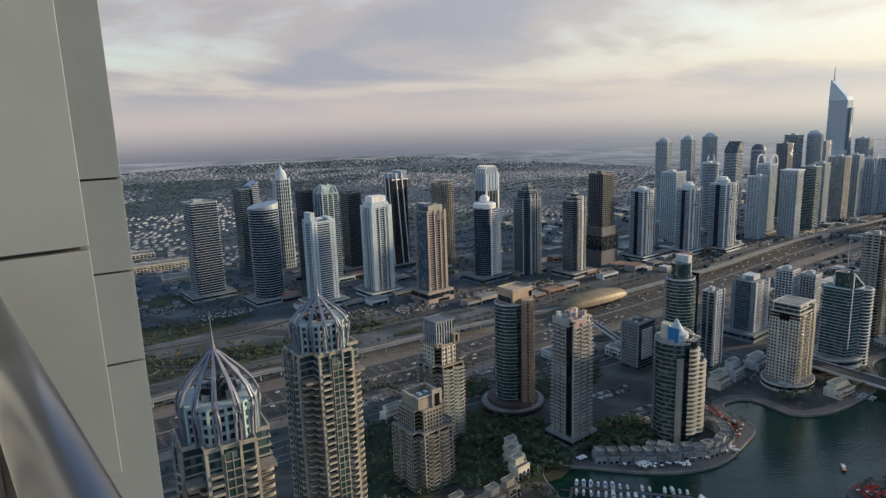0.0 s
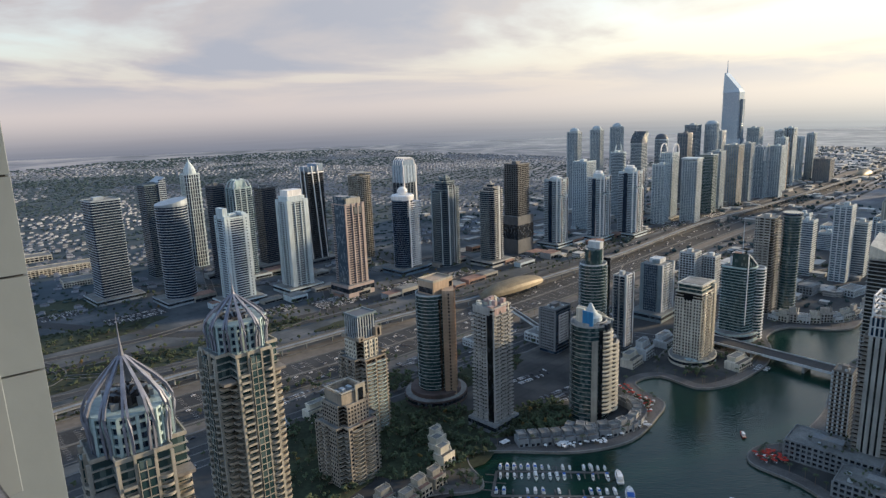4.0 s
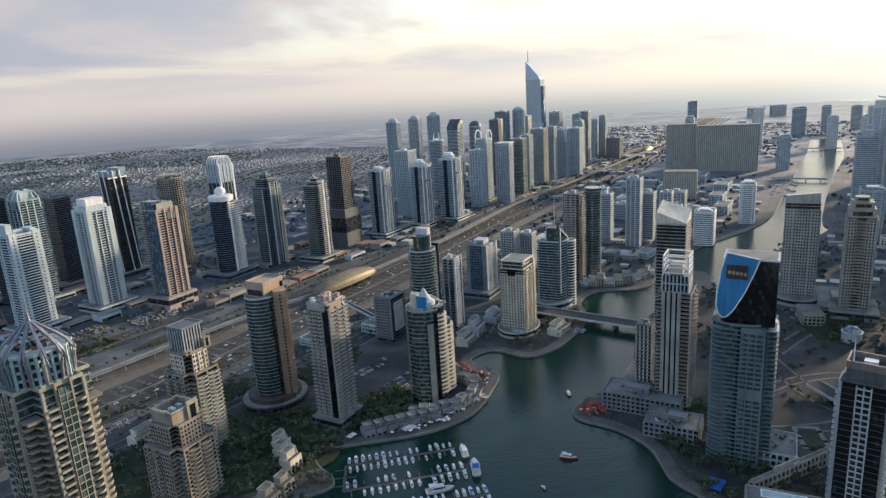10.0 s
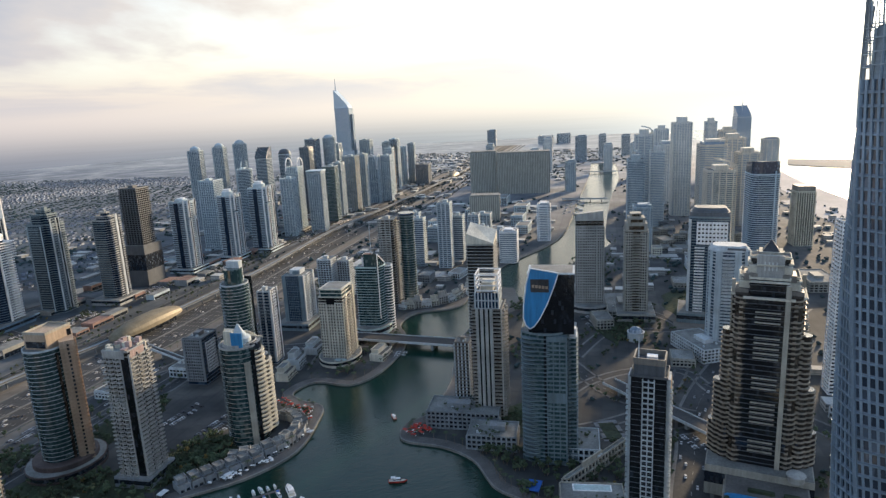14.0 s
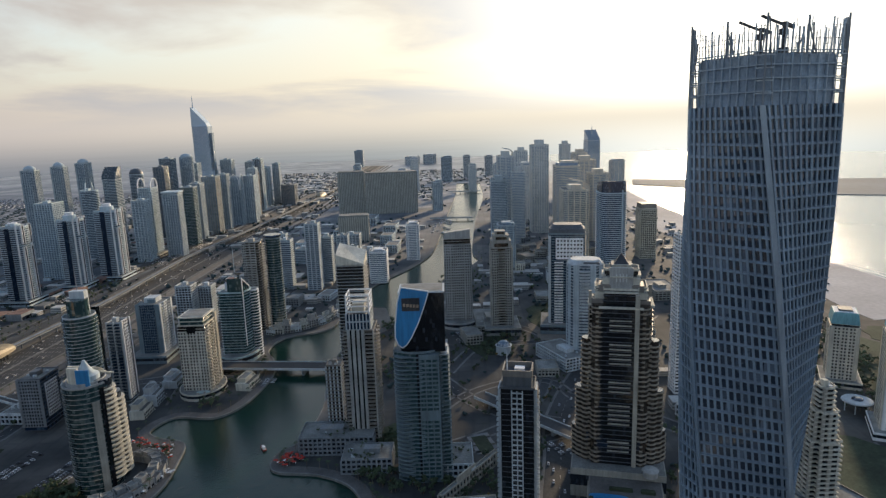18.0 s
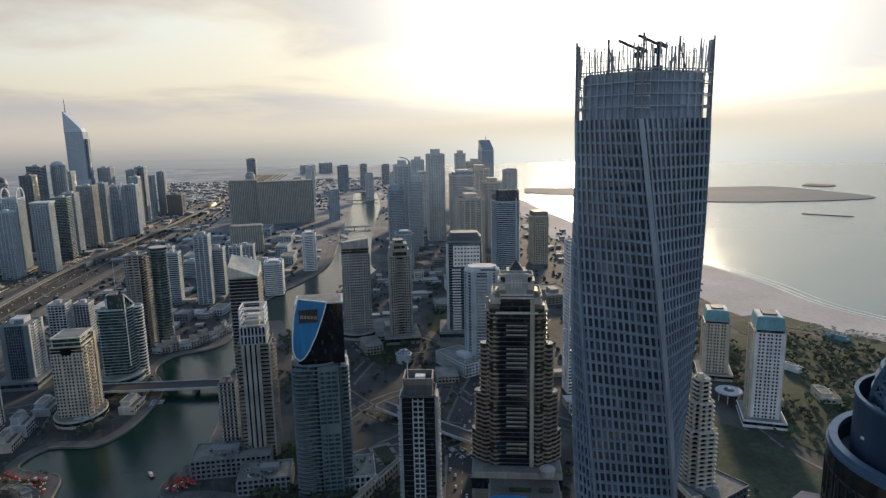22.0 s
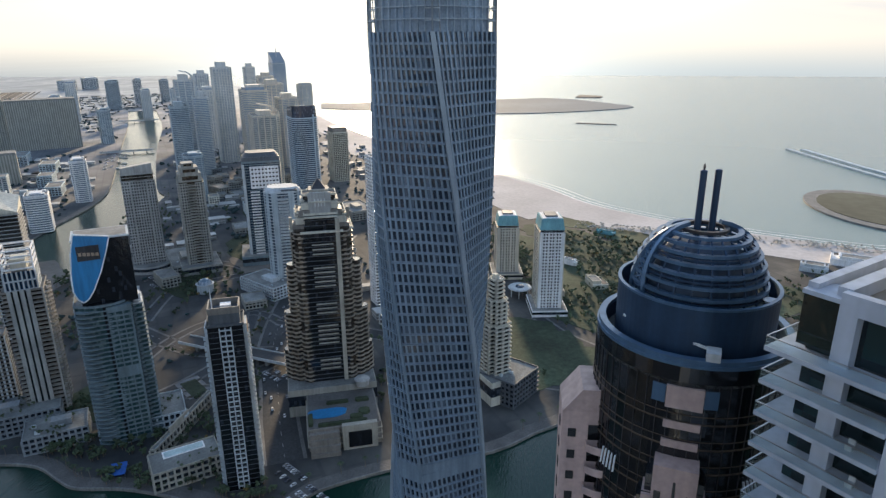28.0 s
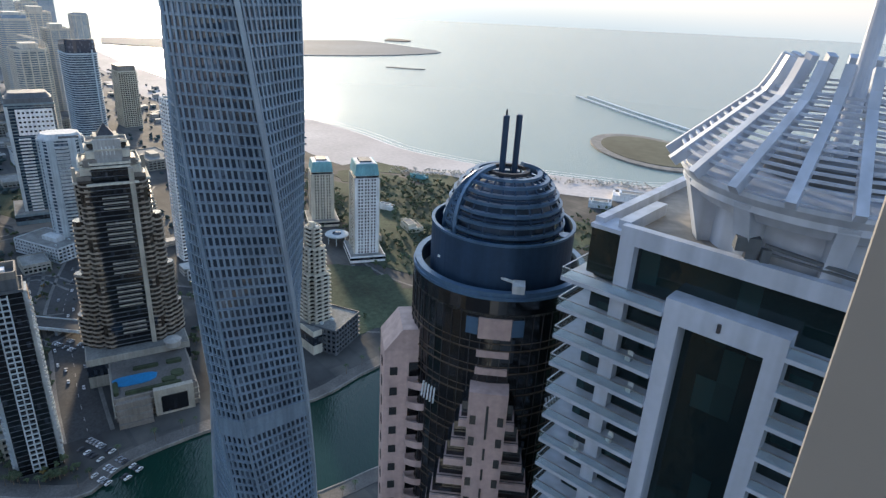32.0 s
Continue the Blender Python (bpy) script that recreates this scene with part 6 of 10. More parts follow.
r = tower("slim black tower with a white window-grid strip and white edges", 313, 193, rect(21, 19), 113, rz=-63, core=GLASSBLACK, band=DARKGREY, bt=0.3, fh=3.4, out=-0.5, piers=0, group=MAR, plant=False)
for x, y, w, d in ((-10.5, 0, 2.4, 12), (10.5, 0, 2.4, 12)):
    part("white_edge", block(bmesh.new(), x, y, 0, w, d, 112), PALE, r)
for face in (0,):
    c, s = math.cos(radians(face)), math.sin(radians(face))
    dd = 9.7 if face in (0, 180) else 11.8
    for i in range(33):
        part("grid_bar", block(bmesh.new(), 0, 0, 0, 6.4, 0.7, 0.7), PALE, r, "", (dd * s, -dd * c, 3 + i * 3.35), face)
    for u in (-3.2, 0, 3.2):
        part("grid_post", block(bmesh.new(), 0, 0, 0, 0.7, 0.7, 110), PALE, r, "", (u * c + dd * s, u * s - dd * c, 2), face)
for sx in (-1, 1):
    for sy in (-1, 1):
        balconies(r, 6, 108, 3.4, [(sx * 11.4, sy * 6.0, 90 if sx > 0 else 270)], 3.0, 1.3, PALE, PALE)
part("roof_wall", prism(bmesh.new(), rect(17, 15), 113, 120), DARKGREY, r)
bm = bmesh.new()
for a, b in zip(rect(17, 15), rect(17, 15)[1:] + rect(17, 15)[:1]):
    beam(bm, (*a, 122), (*b, 122), 0.8, 4)
part("roof_screen", bm, BROWN, r)
part("roof_plant", block(bmesh.new(), 1, 1, 120, 6, 5, 3), WHITE, r)
part("tan_panel", block(bmesh.new(), 11.6, 0, 98, 0.8, 9, 13), TAN, r)
mast(r, -6, -6, 120, 136, 0.4, WHITE)

# the big bronze stepped tower
r = tower("bronze and cream stepped tower with white bands and pyramid finial", 426, 176, notch(44, 42, 7), 140, rz=-66, pod=BEIGE, core=GLASSBLACK, band=DARKGREY, bt=0.3, fh=3.5, out=0.1, piers=0, group=MAR, plant=False, top=CREAM,
          segs=((140, 1.0), (152, 0.8), (164, 0.55)), podium=(rect(66, 60), 22))
part("crown_block", block(bmesh.new(), 0, 0, 150, 14, 14, 18), SAND, r)
part("pyramid", prism(bmesh.new(), rect(10, 10), 168, 175, 0.05), DARKSTEEL, r)
mast(r, 0, 0, 174, 184, 0.3)
for face in (0, 90, 270):
    c, s = math.cos(radians(face)), math.sin(radians(face))
    for u, dep, w in ((-18.5, 14.6, 7.5), (18.5, 14.6, 7.5)):
        balconies(r, 24, 148 - abs(u) * 0.4, 3.5, [(u * c + dep * s, u * s - dep * c, face)], w, 2.2, TANWALL, TANWALL)
    me = mesh_of("white_band", block(bmesh.new(), 0, 0, 0, 15, 1.2, 0.8), SAND)
    for i in range(32):
        if i % 13 not in (0, 1, 5, 6, 7):
            put("white_band", me, r, (21.5 * s, -21.5 * c, 26 + i * 3.5), face)
    part("stone_pier", block(bmesh.new(), 0, 0, 0, 3.0, 2.2, 150), SAND, r, "", (11 * c + 21 * s, 11 * s - 21 * c, 0), face)
    for k, rad in enumerate((22, 18, 13)):
        part("terrace", block(bmesh.new(), 0, 0, 0, 30 - 7 * k, 3, 1.0), CREAM, r, "", ((rad - 1) * s, -(rad - 1) * c, 140 + 10 * k), face)
for sx in (-1, 1):
    part("side_bay", prism(bmesh.new(), oval(9, 9, 16), 22, 142), GLASSBROWN, r, "", (sx * 15.2, -16.2, 0))
    me = mesh_of("bay_band", prism(bmesh.new(), oval(10.6, 10.6, 16), 0, 0.9), TANWALL)
    for i in range(34):
        if i % 9 not in (3, 4):
            put("bay_band", me, r, (sx * 15.2, -16.2, 24 + i * 3.5))
    for k in range(4):
        part("shoulder", block(bmesh.new(), sx * (16 - 2.4 * k), -8 + k, 140 + 5 * k, 8, 14, 4.6), CREAM if k % 2 else BROWN, r)
for dx, dy, zt in ((22.5, -12.5, 116), (26.5, -9.5, 78), (29.5, -6, 46)):
    for sx in (-1, 1):
        part("step_bay", prism(bmesh.new(), oval(8, 9, 16), 20, zt), GLASSBROWN, r, "", (sx * dx, dy, 0))
        bm = bmesh.new()
        for k in range(int((zt - 22) / 3.5)):
            prism(bm, oval(9.4, 10.4, 16), 24 + k * 3.5, 25.1 + k * 3.5)
        tagged(part("bay_banding", bm, TANWALL, r, "", (sx * dx, dy, 0)), kind="stuff")
part("top_plate", block(bmesh.new(), 0, -11.4, 152, 16, 2.0, 15), STRIPE, r)
for dx, w in ((-3.2, 0.8), (-0.8, 0.8), (1.2, 0.8), (3.6, 0.8)):
    part("emblem_bar", block(bmesh.new(), dx, -12.6, 157, w, 0.3, 5.5), HAZY, r)
part("emblem_bar", block(bmesh.new(), 2.4, -12.6, 159.4, 2.4, 0.3, 0.8), HAZY, r)
part("front_podium", block(bmesh.new(), 5, -53, 0, 50, 46, 17), BROWN, r)
part("pool_deck", block(bmesh.new(), 5, -53, 17.0, 48, 44, 0.4), PAVING, r)
for x, y, w, d in ((-18, -66, 3, 14), (4, -73.5, 34, 2.4), (20, -62, 8, 7), (2, -46, 16, 3), (20, -46, 10, 4), (14, -68, 9, 5)):
    part("planter", prism(bmesh.new(), [(x + a, y + b) for a, b in chamfer(w, d, min(w, d) * 0.3)], 17.4, 18.9, 0.985), PLANTING, r)
for k in range(3):
    part("terrace_slab", block(bmesh.new(), 5, -53, 3.5 + 4.4 * k, 51.6, 47.6, 0.8), SAND, r)
part("pool", prism(bmesh.new(), [(-6 + p[0] * (1 + 0.12 * math.sin(i * 1.1)), -58 + p[1] * (1 + 0.2 * math.cos(i * 0.7))) for i, p in enumerate(oval(27, 15, 18))], 17.4, 17.7), BLUEPANEL, r, "bright blue kidney-shaped swimming pool")
part("portal", block(bmesh.new(), 15, -77.5, 0, 24, 4, 19), SAND, r)
part("portal_opening", block(bmesh.new(), 15, -79.6, 2, 16, 0.6, 12), GLASSBLACK, r)
for k in range(4):
    part("podium_terrace", block(bmesh.new(), -9, -77.5 - k * 1.8, 0, 20, 4, 15 - 4.0 * k), BROWN, r)
part("round_pavilion", lathe(bmesh.new(), [(5, 22), (5, 26), (6, 26.4), (5.5, 27), (1, 28.4)], 20, 22, -31), STRIPE, r)

r = tower("stepped cream tower on a ribbed car-park podium", 452, 48, notch(22, 20, 4), 96, core=GLASSBLACK, band=CREAM, bt=1.0, fh=3.4, out=0.5, piers=6, pier=SAND, pw=2.2, group=MAR, segs=((60, 1.0), (80, 0.75), (96, 0.5)), podium=(rect(40, 30), 20))
for i in range(8):
    part("podium_rib", block(bmesh.new(), -18 + i * 5.1, -15.6, 2, 1.2, 1.6, 17), CREAM, r)

for x, y, w, d, h, rz, lab in ((625, 14, 30, 24, 90, 12, "white hotel tower with a teal mansard roof"), (722, 66, 28, 24, 64, 12, "cream hotel tower with a teal roof, further inland")):
    r = tower(lab, x, y, rect(w, d), h, rz=rz, core=GLASS, band=CREAM if w < 29 else WHITE, bt=0.4, out=0.05, piers=0, group="teal-roofed hotels", plant=False, podium=(rect(w * 1.5, d * 1.5), 7))
    wl = CREAM if w < 29 else WHITE
    side_of(r, 270, w / 2, 7, h - 3, 3.4, [("p", -d / 2, -d / 2 + 2.6), ("w", -d / 2 + 2.6, -3.6), ("p", -3.6, -2.8), ("w", -2.8, 2.8), ("p", 2.8, 3.6), ("w", 3.6, d / 2 - 2.6), ("p", d / 2 - 2.6, d / 2)], wl)
    for sd in (0, 180):
        side_of(r, sd, d / 2, 7, h - 3, 3.4, [("p", -w / 2, -w / 2 + 3), ("w", -w / 2 + 3, w / 2 - 3), ("p", w / 2 - 3, w / 2)], CREAM)
    part("mansard", prism(bmesh.new(), rect(w * 1.02, d * 1.02), h, h + 11, 0.86), TEAL, r)
    part("roof_well", prism(bmesh.new(), rect(w * 0.78, d * 0.78), h + 11, h + 11.4), WHITE, r)
    part("plant", block(bmesh.new(), 0, 0, h + 11.4, w * 0.5, d * 0.5, 1.6), DARKGREY, r)
    part("dark_cornice", prism(bmesh.new(), rect(w + 1, d + 1), h - 4, h - 2.4), DARKGREY, r)

r = tower("grey slab tower with a window grid and a sloping top", 668, 505, rect(30, 36), 120, core=GLASSBROWN, band=STRIPE, bt=0.4, out=0.05, piers=0, group=MAR, plant=False, podium=(oval(62, 56), 9))
side_of(r, 270, 15, 9, 112, 3.5, [("w", -18, -9.5), ("p", -9.5, -8.5), ("w", -8.5, 8.5), ("p", 8.5, 9.5), ("w", 9.5, 18)], STRIPE)
side_of(r, 0, 18, 9, 112, 3.5, [("w", -15, 15)], STRIPE)
bm = prism(bmesh.new(), rect(28, 34), 112, 132)
for v in bm.verts:
    if v.co.z > 125:
        v.co.z -= 4.0 * (v.co.y + 17) / 34 + 3.0 * (v.co.x + 14) / 28
part("sloped_cap", bm, STRIPE, r)
r = tower("beige-grey tower with a squared stepped roof", 677, 442, round_rect(31, 28, 3), 112, core=GLASSBROWN, band=BEIGE, bt=0.4, out=0.05, piers=0, group=MAR, plant=False, podium=(rect(54, 46), 10))
side_of(r, 270, 15.5, 10, 110, 3.5, [("p", -14, -12.6), ("w", -12.6, -4.4), ("b", -4.4, 4.4), ("w", 4.4, 12.6), ("p", 12.6, 14)], BEIGE, BEIGE)
side_of(r, 0, 14, 10, 110, 3.5, [("w", -15, 15)], BEIGE)
for x, y, w, d, z0, z1 in ((0, 0, 27, 25, 112, 121), (-2, 0, 22, 20, 121, 128), (-3, 1, 15, 13, 128, 133)):
    part("cap", block(bmesh.new(), x, y, z0, w, d, z1 - z0), BEIGE, r)
    part("cap_opening", block(bmesh.new(), x - w / 2 - 0.1, y, z0 + 1.5, 0.4, d * 0.7, (z1 - z0) * 0.5), GLASSBROWN, r)
r = tower("grey tower with a dark curved roof and white window grid", 728, 374, rect(46, 34), 128, rz=-62, core=GLASSBLUE, band=SLATE, bt=1.0, out=0.1, piers=0, group=MAR, plant=False, podium=(rect(66, 56), 12))
part("roof_hood", prism(bmesh.new(), round_rect(46, 32, 8), 128, 134, 0.96), DARKGREY, r)
part("roof_hood", prism(bmesh.new(), round_rect(42, 28, 8), 134, 139, 0.84), DARKGREY, r)
wall = part("white_face", block(bmesh.new(), 3, -17.6, 96, 34, 1.6, 27), WHITE, r, "white wall with a grid of small windows")
me = mesh_of("window", block(bmesh.new(), 0, 0, 0, 2.2, 0.5, 1.9), GLASS)
for i in range(8):
    for j in range(5):
        put("window", me, wall, (-11 + 4.1 * i, -18.3, 99 + 4.9 * j))
part("edge_wall", block(bmesh.new(), -21.5, -17, 0, 3.2, 2.4, 126), PALE, r)
me = mesh_of("balcony", block(bmesh.new(), 0, 0, 0, 11, 2.6, 1.3), WHITE)
for i in range(23):
    put("balcony", me, r, (-10, -18.2, 12 + 3.6 * i))
r = tower("pale grey tower with a low sloping roof", 641, 307, chamfer(39, 28, 7), 112, rz=-64, core=GLASSFAR, band=PALE, bt=0.9, out=0.1, piers=0, group=MAR, plant=False, podium=(rect(60, 46), 12))
part("sloped_roof", prism(bmesh.new(), chamfer(38, 27, 7), 112, 117, 0.82), PALE, r)
part("roof_louvre", block(bmesh.new(), 7, -11, 113, 17, 5, 2.2), DARKGREY, r)
for x, y, w, d in ((-9, -14.2, 6.5, 1.6), (9, -14.2, 6.5, 1.6), (-16.5, -10.5, 3, 3), (16.5, -10.5, 3, 3), (-19.6, 0, 1.4, 6), (19.6, 0, 1.4, 6)):
    part("face_wall", block(bmesh.new(), x, y, 0, w, d, 112), FARGREY, r)
me = mesh_of("balcony", prism(bmesh.new(), [(-5.5, 0), (-5.5, -1.6), (-3, -2.7), (3, -2.7), (5.5, -1.6), (5.5, 0)], 0, 1.3), PALE)
for i in range(26):
    put("balcony", me, r, (0, -13.8, 14 + 3.6 * i))
tower("white banded tower glimpsed behind the twisted skyscraper", 612, 190, rect(17, 15), 158, core=GLASS, band=WHITE, bt=1.5, piers=5, group=MAR)
# hotel block and hazier towers farther down the canal, haze mixed into the towers' colours
r = thing("hotel_block", "huge grey-brown ribbed hotel block, two slabs and a wing", "building", (1428, 1380, 0), -46, MAR)
for x, y, w, d, h in ((-80, 20, 80, 46, 130), (42, 0, 158, 50, 126), (-60, -470, 70, 40, 62)):
    part("slab", block(bmesh.new(), x, y, 0, w, d, h), HOTEL, r)
    me = mesh_of("rib", block(bmesh.new(), 0, 0, 0, 2.5, 2.4, h - 3), HOTELRIB)
    for i in range(int(w / 5)):
        put("rib", me, r, (x - w / 2 + 2.5 + 5 * i, y - d / 2 - 0.6, 0))
    me = mesh_of("rib", block(bmesh.new(), 0, 0, 0, 2.4, 2.5, h - 3), HOTELRIB)
    for i in range(int(d / 5)):
        put("rib", me, r, (x - w / 2 - 0.6, y - d / 2 + 2.5 + 5 * i, 0))
    part("roof", block(bmesh.new(), x, y, h, w - 2, d - 2, 1.0), ROOF, r)
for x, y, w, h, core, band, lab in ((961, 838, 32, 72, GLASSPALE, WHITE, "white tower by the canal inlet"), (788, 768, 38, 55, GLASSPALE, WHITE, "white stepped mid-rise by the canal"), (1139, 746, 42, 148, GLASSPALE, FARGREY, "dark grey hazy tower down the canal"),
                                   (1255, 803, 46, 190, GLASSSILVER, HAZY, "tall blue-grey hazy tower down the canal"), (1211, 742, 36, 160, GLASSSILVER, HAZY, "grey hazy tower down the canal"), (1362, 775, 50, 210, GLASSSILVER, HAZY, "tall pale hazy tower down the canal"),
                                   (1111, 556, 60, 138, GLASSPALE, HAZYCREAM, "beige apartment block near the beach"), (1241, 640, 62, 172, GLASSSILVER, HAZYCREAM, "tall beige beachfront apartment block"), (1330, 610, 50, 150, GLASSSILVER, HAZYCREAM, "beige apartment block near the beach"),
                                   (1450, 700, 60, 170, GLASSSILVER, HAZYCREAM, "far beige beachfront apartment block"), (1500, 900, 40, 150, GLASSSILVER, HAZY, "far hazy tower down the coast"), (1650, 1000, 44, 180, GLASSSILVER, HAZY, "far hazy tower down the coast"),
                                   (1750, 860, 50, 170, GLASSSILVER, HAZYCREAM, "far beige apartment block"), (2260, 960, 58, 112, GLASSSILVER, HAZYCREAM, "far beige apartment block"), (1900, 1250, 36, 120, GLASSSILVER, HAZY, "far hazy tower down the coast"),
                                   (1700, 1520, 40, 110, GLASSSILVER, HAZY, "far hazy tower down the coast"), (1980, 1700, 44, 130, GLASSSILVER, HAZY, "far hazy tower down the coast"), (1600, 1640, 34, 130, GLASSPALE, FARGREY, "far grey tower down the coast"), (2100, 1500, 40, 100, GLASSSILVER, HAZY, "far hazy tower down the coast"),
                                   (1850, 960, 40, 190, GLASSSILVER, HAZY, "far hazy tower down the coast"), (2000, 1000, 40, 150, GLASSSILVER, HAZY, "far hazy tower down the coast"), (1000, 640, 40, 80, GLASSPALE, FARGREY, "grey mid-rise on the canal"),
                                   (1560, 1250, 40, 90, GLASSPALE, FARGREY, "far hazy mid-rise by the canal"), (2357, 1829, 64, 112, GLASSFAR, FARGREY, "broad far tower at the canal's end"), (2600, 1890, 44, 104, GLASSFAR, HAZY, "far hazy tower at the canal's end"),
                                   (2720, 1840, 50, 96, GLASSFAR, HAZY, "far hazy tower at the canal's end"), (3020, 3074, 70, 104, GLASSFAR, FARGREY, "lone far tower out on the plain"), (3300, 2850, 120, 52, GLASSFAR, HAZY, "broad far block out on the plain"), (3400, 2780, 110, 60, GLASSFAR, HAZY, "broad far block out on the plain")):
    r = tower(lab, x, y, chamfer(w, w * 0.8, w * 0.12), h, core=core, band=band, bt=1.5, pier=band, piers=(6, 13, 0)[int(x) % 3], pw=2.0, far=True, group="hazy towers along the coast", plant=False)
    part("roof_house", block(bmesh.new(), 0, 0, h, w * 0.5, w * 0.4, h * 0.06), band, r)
    if int(x) % 4 == 3:
        for q in (-0.42, -0.14, 0.14, 0.42):
            curved_fin(r, [(q * w, -0.38 * w, h - 6), (q * w, -0.38 * w, h + 8), (q * w, -0.2 * w, h + 15), (q * w, 0.1 * w, h + 18)], 1.8, band, "crown_blade")
    elif int(x) % 4 in (0, 1):
        part("setback", block(bmesh.new(), -0.06 * w, 0, h, w * 0.78, w * 0.6, h * 0.035), core, r)
        for q in (-0.3, 0.3):
            part("corner_turret", block(bmesh.new(), q * w, -0.26 * w, h, w * 0.14, w * 0.14, h * 0.055), band, r)
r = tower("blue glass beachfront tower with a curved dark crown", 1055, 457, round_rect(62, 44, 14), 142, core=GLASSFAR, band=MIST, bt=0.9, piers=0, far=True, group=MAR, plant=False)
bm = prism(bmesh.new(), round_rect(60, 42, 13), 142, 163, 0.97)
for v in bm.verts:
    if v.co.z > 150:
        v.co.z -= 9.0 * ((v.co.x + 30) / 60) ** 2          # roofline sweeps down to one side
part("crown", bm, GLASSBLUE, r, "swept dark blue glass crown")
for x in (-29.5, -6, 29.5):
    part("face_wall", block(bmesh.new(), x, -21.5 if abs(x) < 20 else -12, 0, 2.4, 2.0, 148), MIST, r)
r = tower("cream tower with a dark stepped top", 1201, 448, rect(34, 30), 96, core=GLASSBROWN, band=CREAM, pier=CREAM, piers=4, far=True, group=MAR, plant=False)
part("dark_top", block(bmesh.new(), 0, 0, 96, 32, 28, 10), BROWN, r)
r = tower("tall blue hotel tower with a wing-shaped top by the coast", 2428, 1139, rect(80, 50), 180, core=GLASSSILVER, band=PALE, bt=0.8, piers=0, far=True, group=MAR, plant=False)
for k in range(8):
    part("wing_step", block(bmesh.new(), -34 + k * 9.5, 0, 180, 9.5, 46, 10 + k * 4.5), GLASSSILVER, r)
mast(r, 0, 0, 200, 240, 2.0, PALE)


# ---- the twisted skyscraper ----
CX, CY = 240.7, 51.0
SPIN = [(a, rr) for a, rr in ((0, 23.2), (76, 23.4), (104, 23.4), (180, 23.2), (256, 23.4), (284, 23.4))]
FACE = 192.2                       # compass bearing of the corner that faces the balcony at the top


def twist_plan(turn, k=1.0):
    out = []
    for a, rr in SPIN:
        b = radians(90 - (FACE + 65.7 + turn) + a)
        out.append((rr * k * math.cos(b), rr * k * math.sin(b)))
    return out


root = thing("twisted_skyscraper", "steel-blue twisting skyscraper with an unfinished open crown", "skyscraper", (CX, CY, 0))
FLOORS, FLOOR = 65, 272.0 / 65
METALBLUE = surface("blue_grey_metal_panel", (0.228, 0.304, 0.378), rough=0.40, metal=0.3, vary=0.14)
SPINE = surface("pale_blue_metal_spine", (0.32, 0.385, 0.44), rough=0.4, metal=0.3, vary=0.1)
SPANDREL = surface("blue_spandrel_panel", (0.186, 0.236, 0.296), rough=0.45, metal=0.2, vary=0.2)
plan = twist_plan(0)
bm = hoop(bmesh.new(), grown(plan, 0.34), grown(plan, -1.2), 0, 0.5)
me_band = mesh_of("storey_band", bm, METALBLUE)
TURN = 1.40                        # degrees of twist a storey


def swept(spot, along, wide, proud, deep):
    """One pier that winds up the facade with the storeys."""
    out = Vector((along.y, -along.x))
    corners = [spot + along * u * wide / 2 + out * v for u, v in ((-1, proud), (1, proud), (1, -deep), (-1, -deep))]
    rows = []
    for i in range(FLOORS + 1):
        t = radians((FLOORS - i) * TURN)
        c, s = math.cos(t), math.sin(t)
        rows.append([bm.verts.new((p.x * c - p.y * s, p.x * s + p.y * c, i * FLOOR)) for p in corners])
    for lo, hi in zip(rows, rows[1:]):
        for i in range(4):
            bm.faces.new((lo[i], lo[(i + 1) % 4], hi[(i + 1) % 4], hi[i]))
    bm.faces.new(rows[-1]), bm.faces.new(rows[0][::-1])


bm = bmesh.new()
for j in range(6):
    a, b = Vector(plan[j]), Vector(plan[(j + 1) % 6])
    k = max(1, round((b - a).length / 2.2))
    for q in range(1, k):
        swept(a.lerp(b, q / k), (b - a).normalized(), 0.80, 0.06, 0.9)
tagged(part("pier_grid", bm, METALBLUE, root), kind="stuff")
for j in range(6):
    bm = bmesh.new()
    a, b, p = Vector(plan[j]), Vector(plan[(j + 1) % 6]), Vector(plan[j - 1])
    swept(a, ((b - a).normalized() + (a - p).normalized()).normalized(), 1.7 if j in (0, 3) else 1.2, 0.7 if j in (0, 3) else 0.2, 1.0)
    part("spine", bm, SPINE if j in (0, 3) else METALBLUE, root)
me_sp = mesh_of("spandrel", hoop(bmesh.new(), grown(plan, -0.25), grown(plan, -1.2), 0.5, 0.95), SPANDREL)
for i in range(FLOORS):
    turn = (FLOORS - i - 0.5) * TURN
    if i in (22, 23):
        part("plant_storey", prism(bmesh.new(), plan, 0, FLOOR), METALBLUE, root, "", (0, 0, i * FLOOR), turn)
        continue
    put("storey_band", me_band, root, (0, 0, i * FLOOR), turn)
    put("spandrel", me_sp, root, (0, 0, i * FLOOR), turn)
bm = bmesh.new()
rings = []
for i in range(FLOORS + 1):
    t = radians((FLOORS - i) * TURN)
    c, s = math.cos(t), math.sin(t)
    rings.append([bm.verts.new((0.974 * (x * c - y * s), 0.974 * (x * s + y * c), i * FLOOR)) for x, y in plan])
for a, b in zip(rings, rings[1:]):
    for i in range(len(plan)):
        bm.faces.new((a[i], a[(i + 1) % len(plan)], b[(i + 1) % len(plan)], b[i]))
bm.faces.new(rings[-1])
part("glazing", bm, glazing("blue_black_glass", (0.016, 0.030, 0.052), (0.13, 0.175, 0.23), cell=(2.2, 2.2, FLOOR), share=0.32), root)
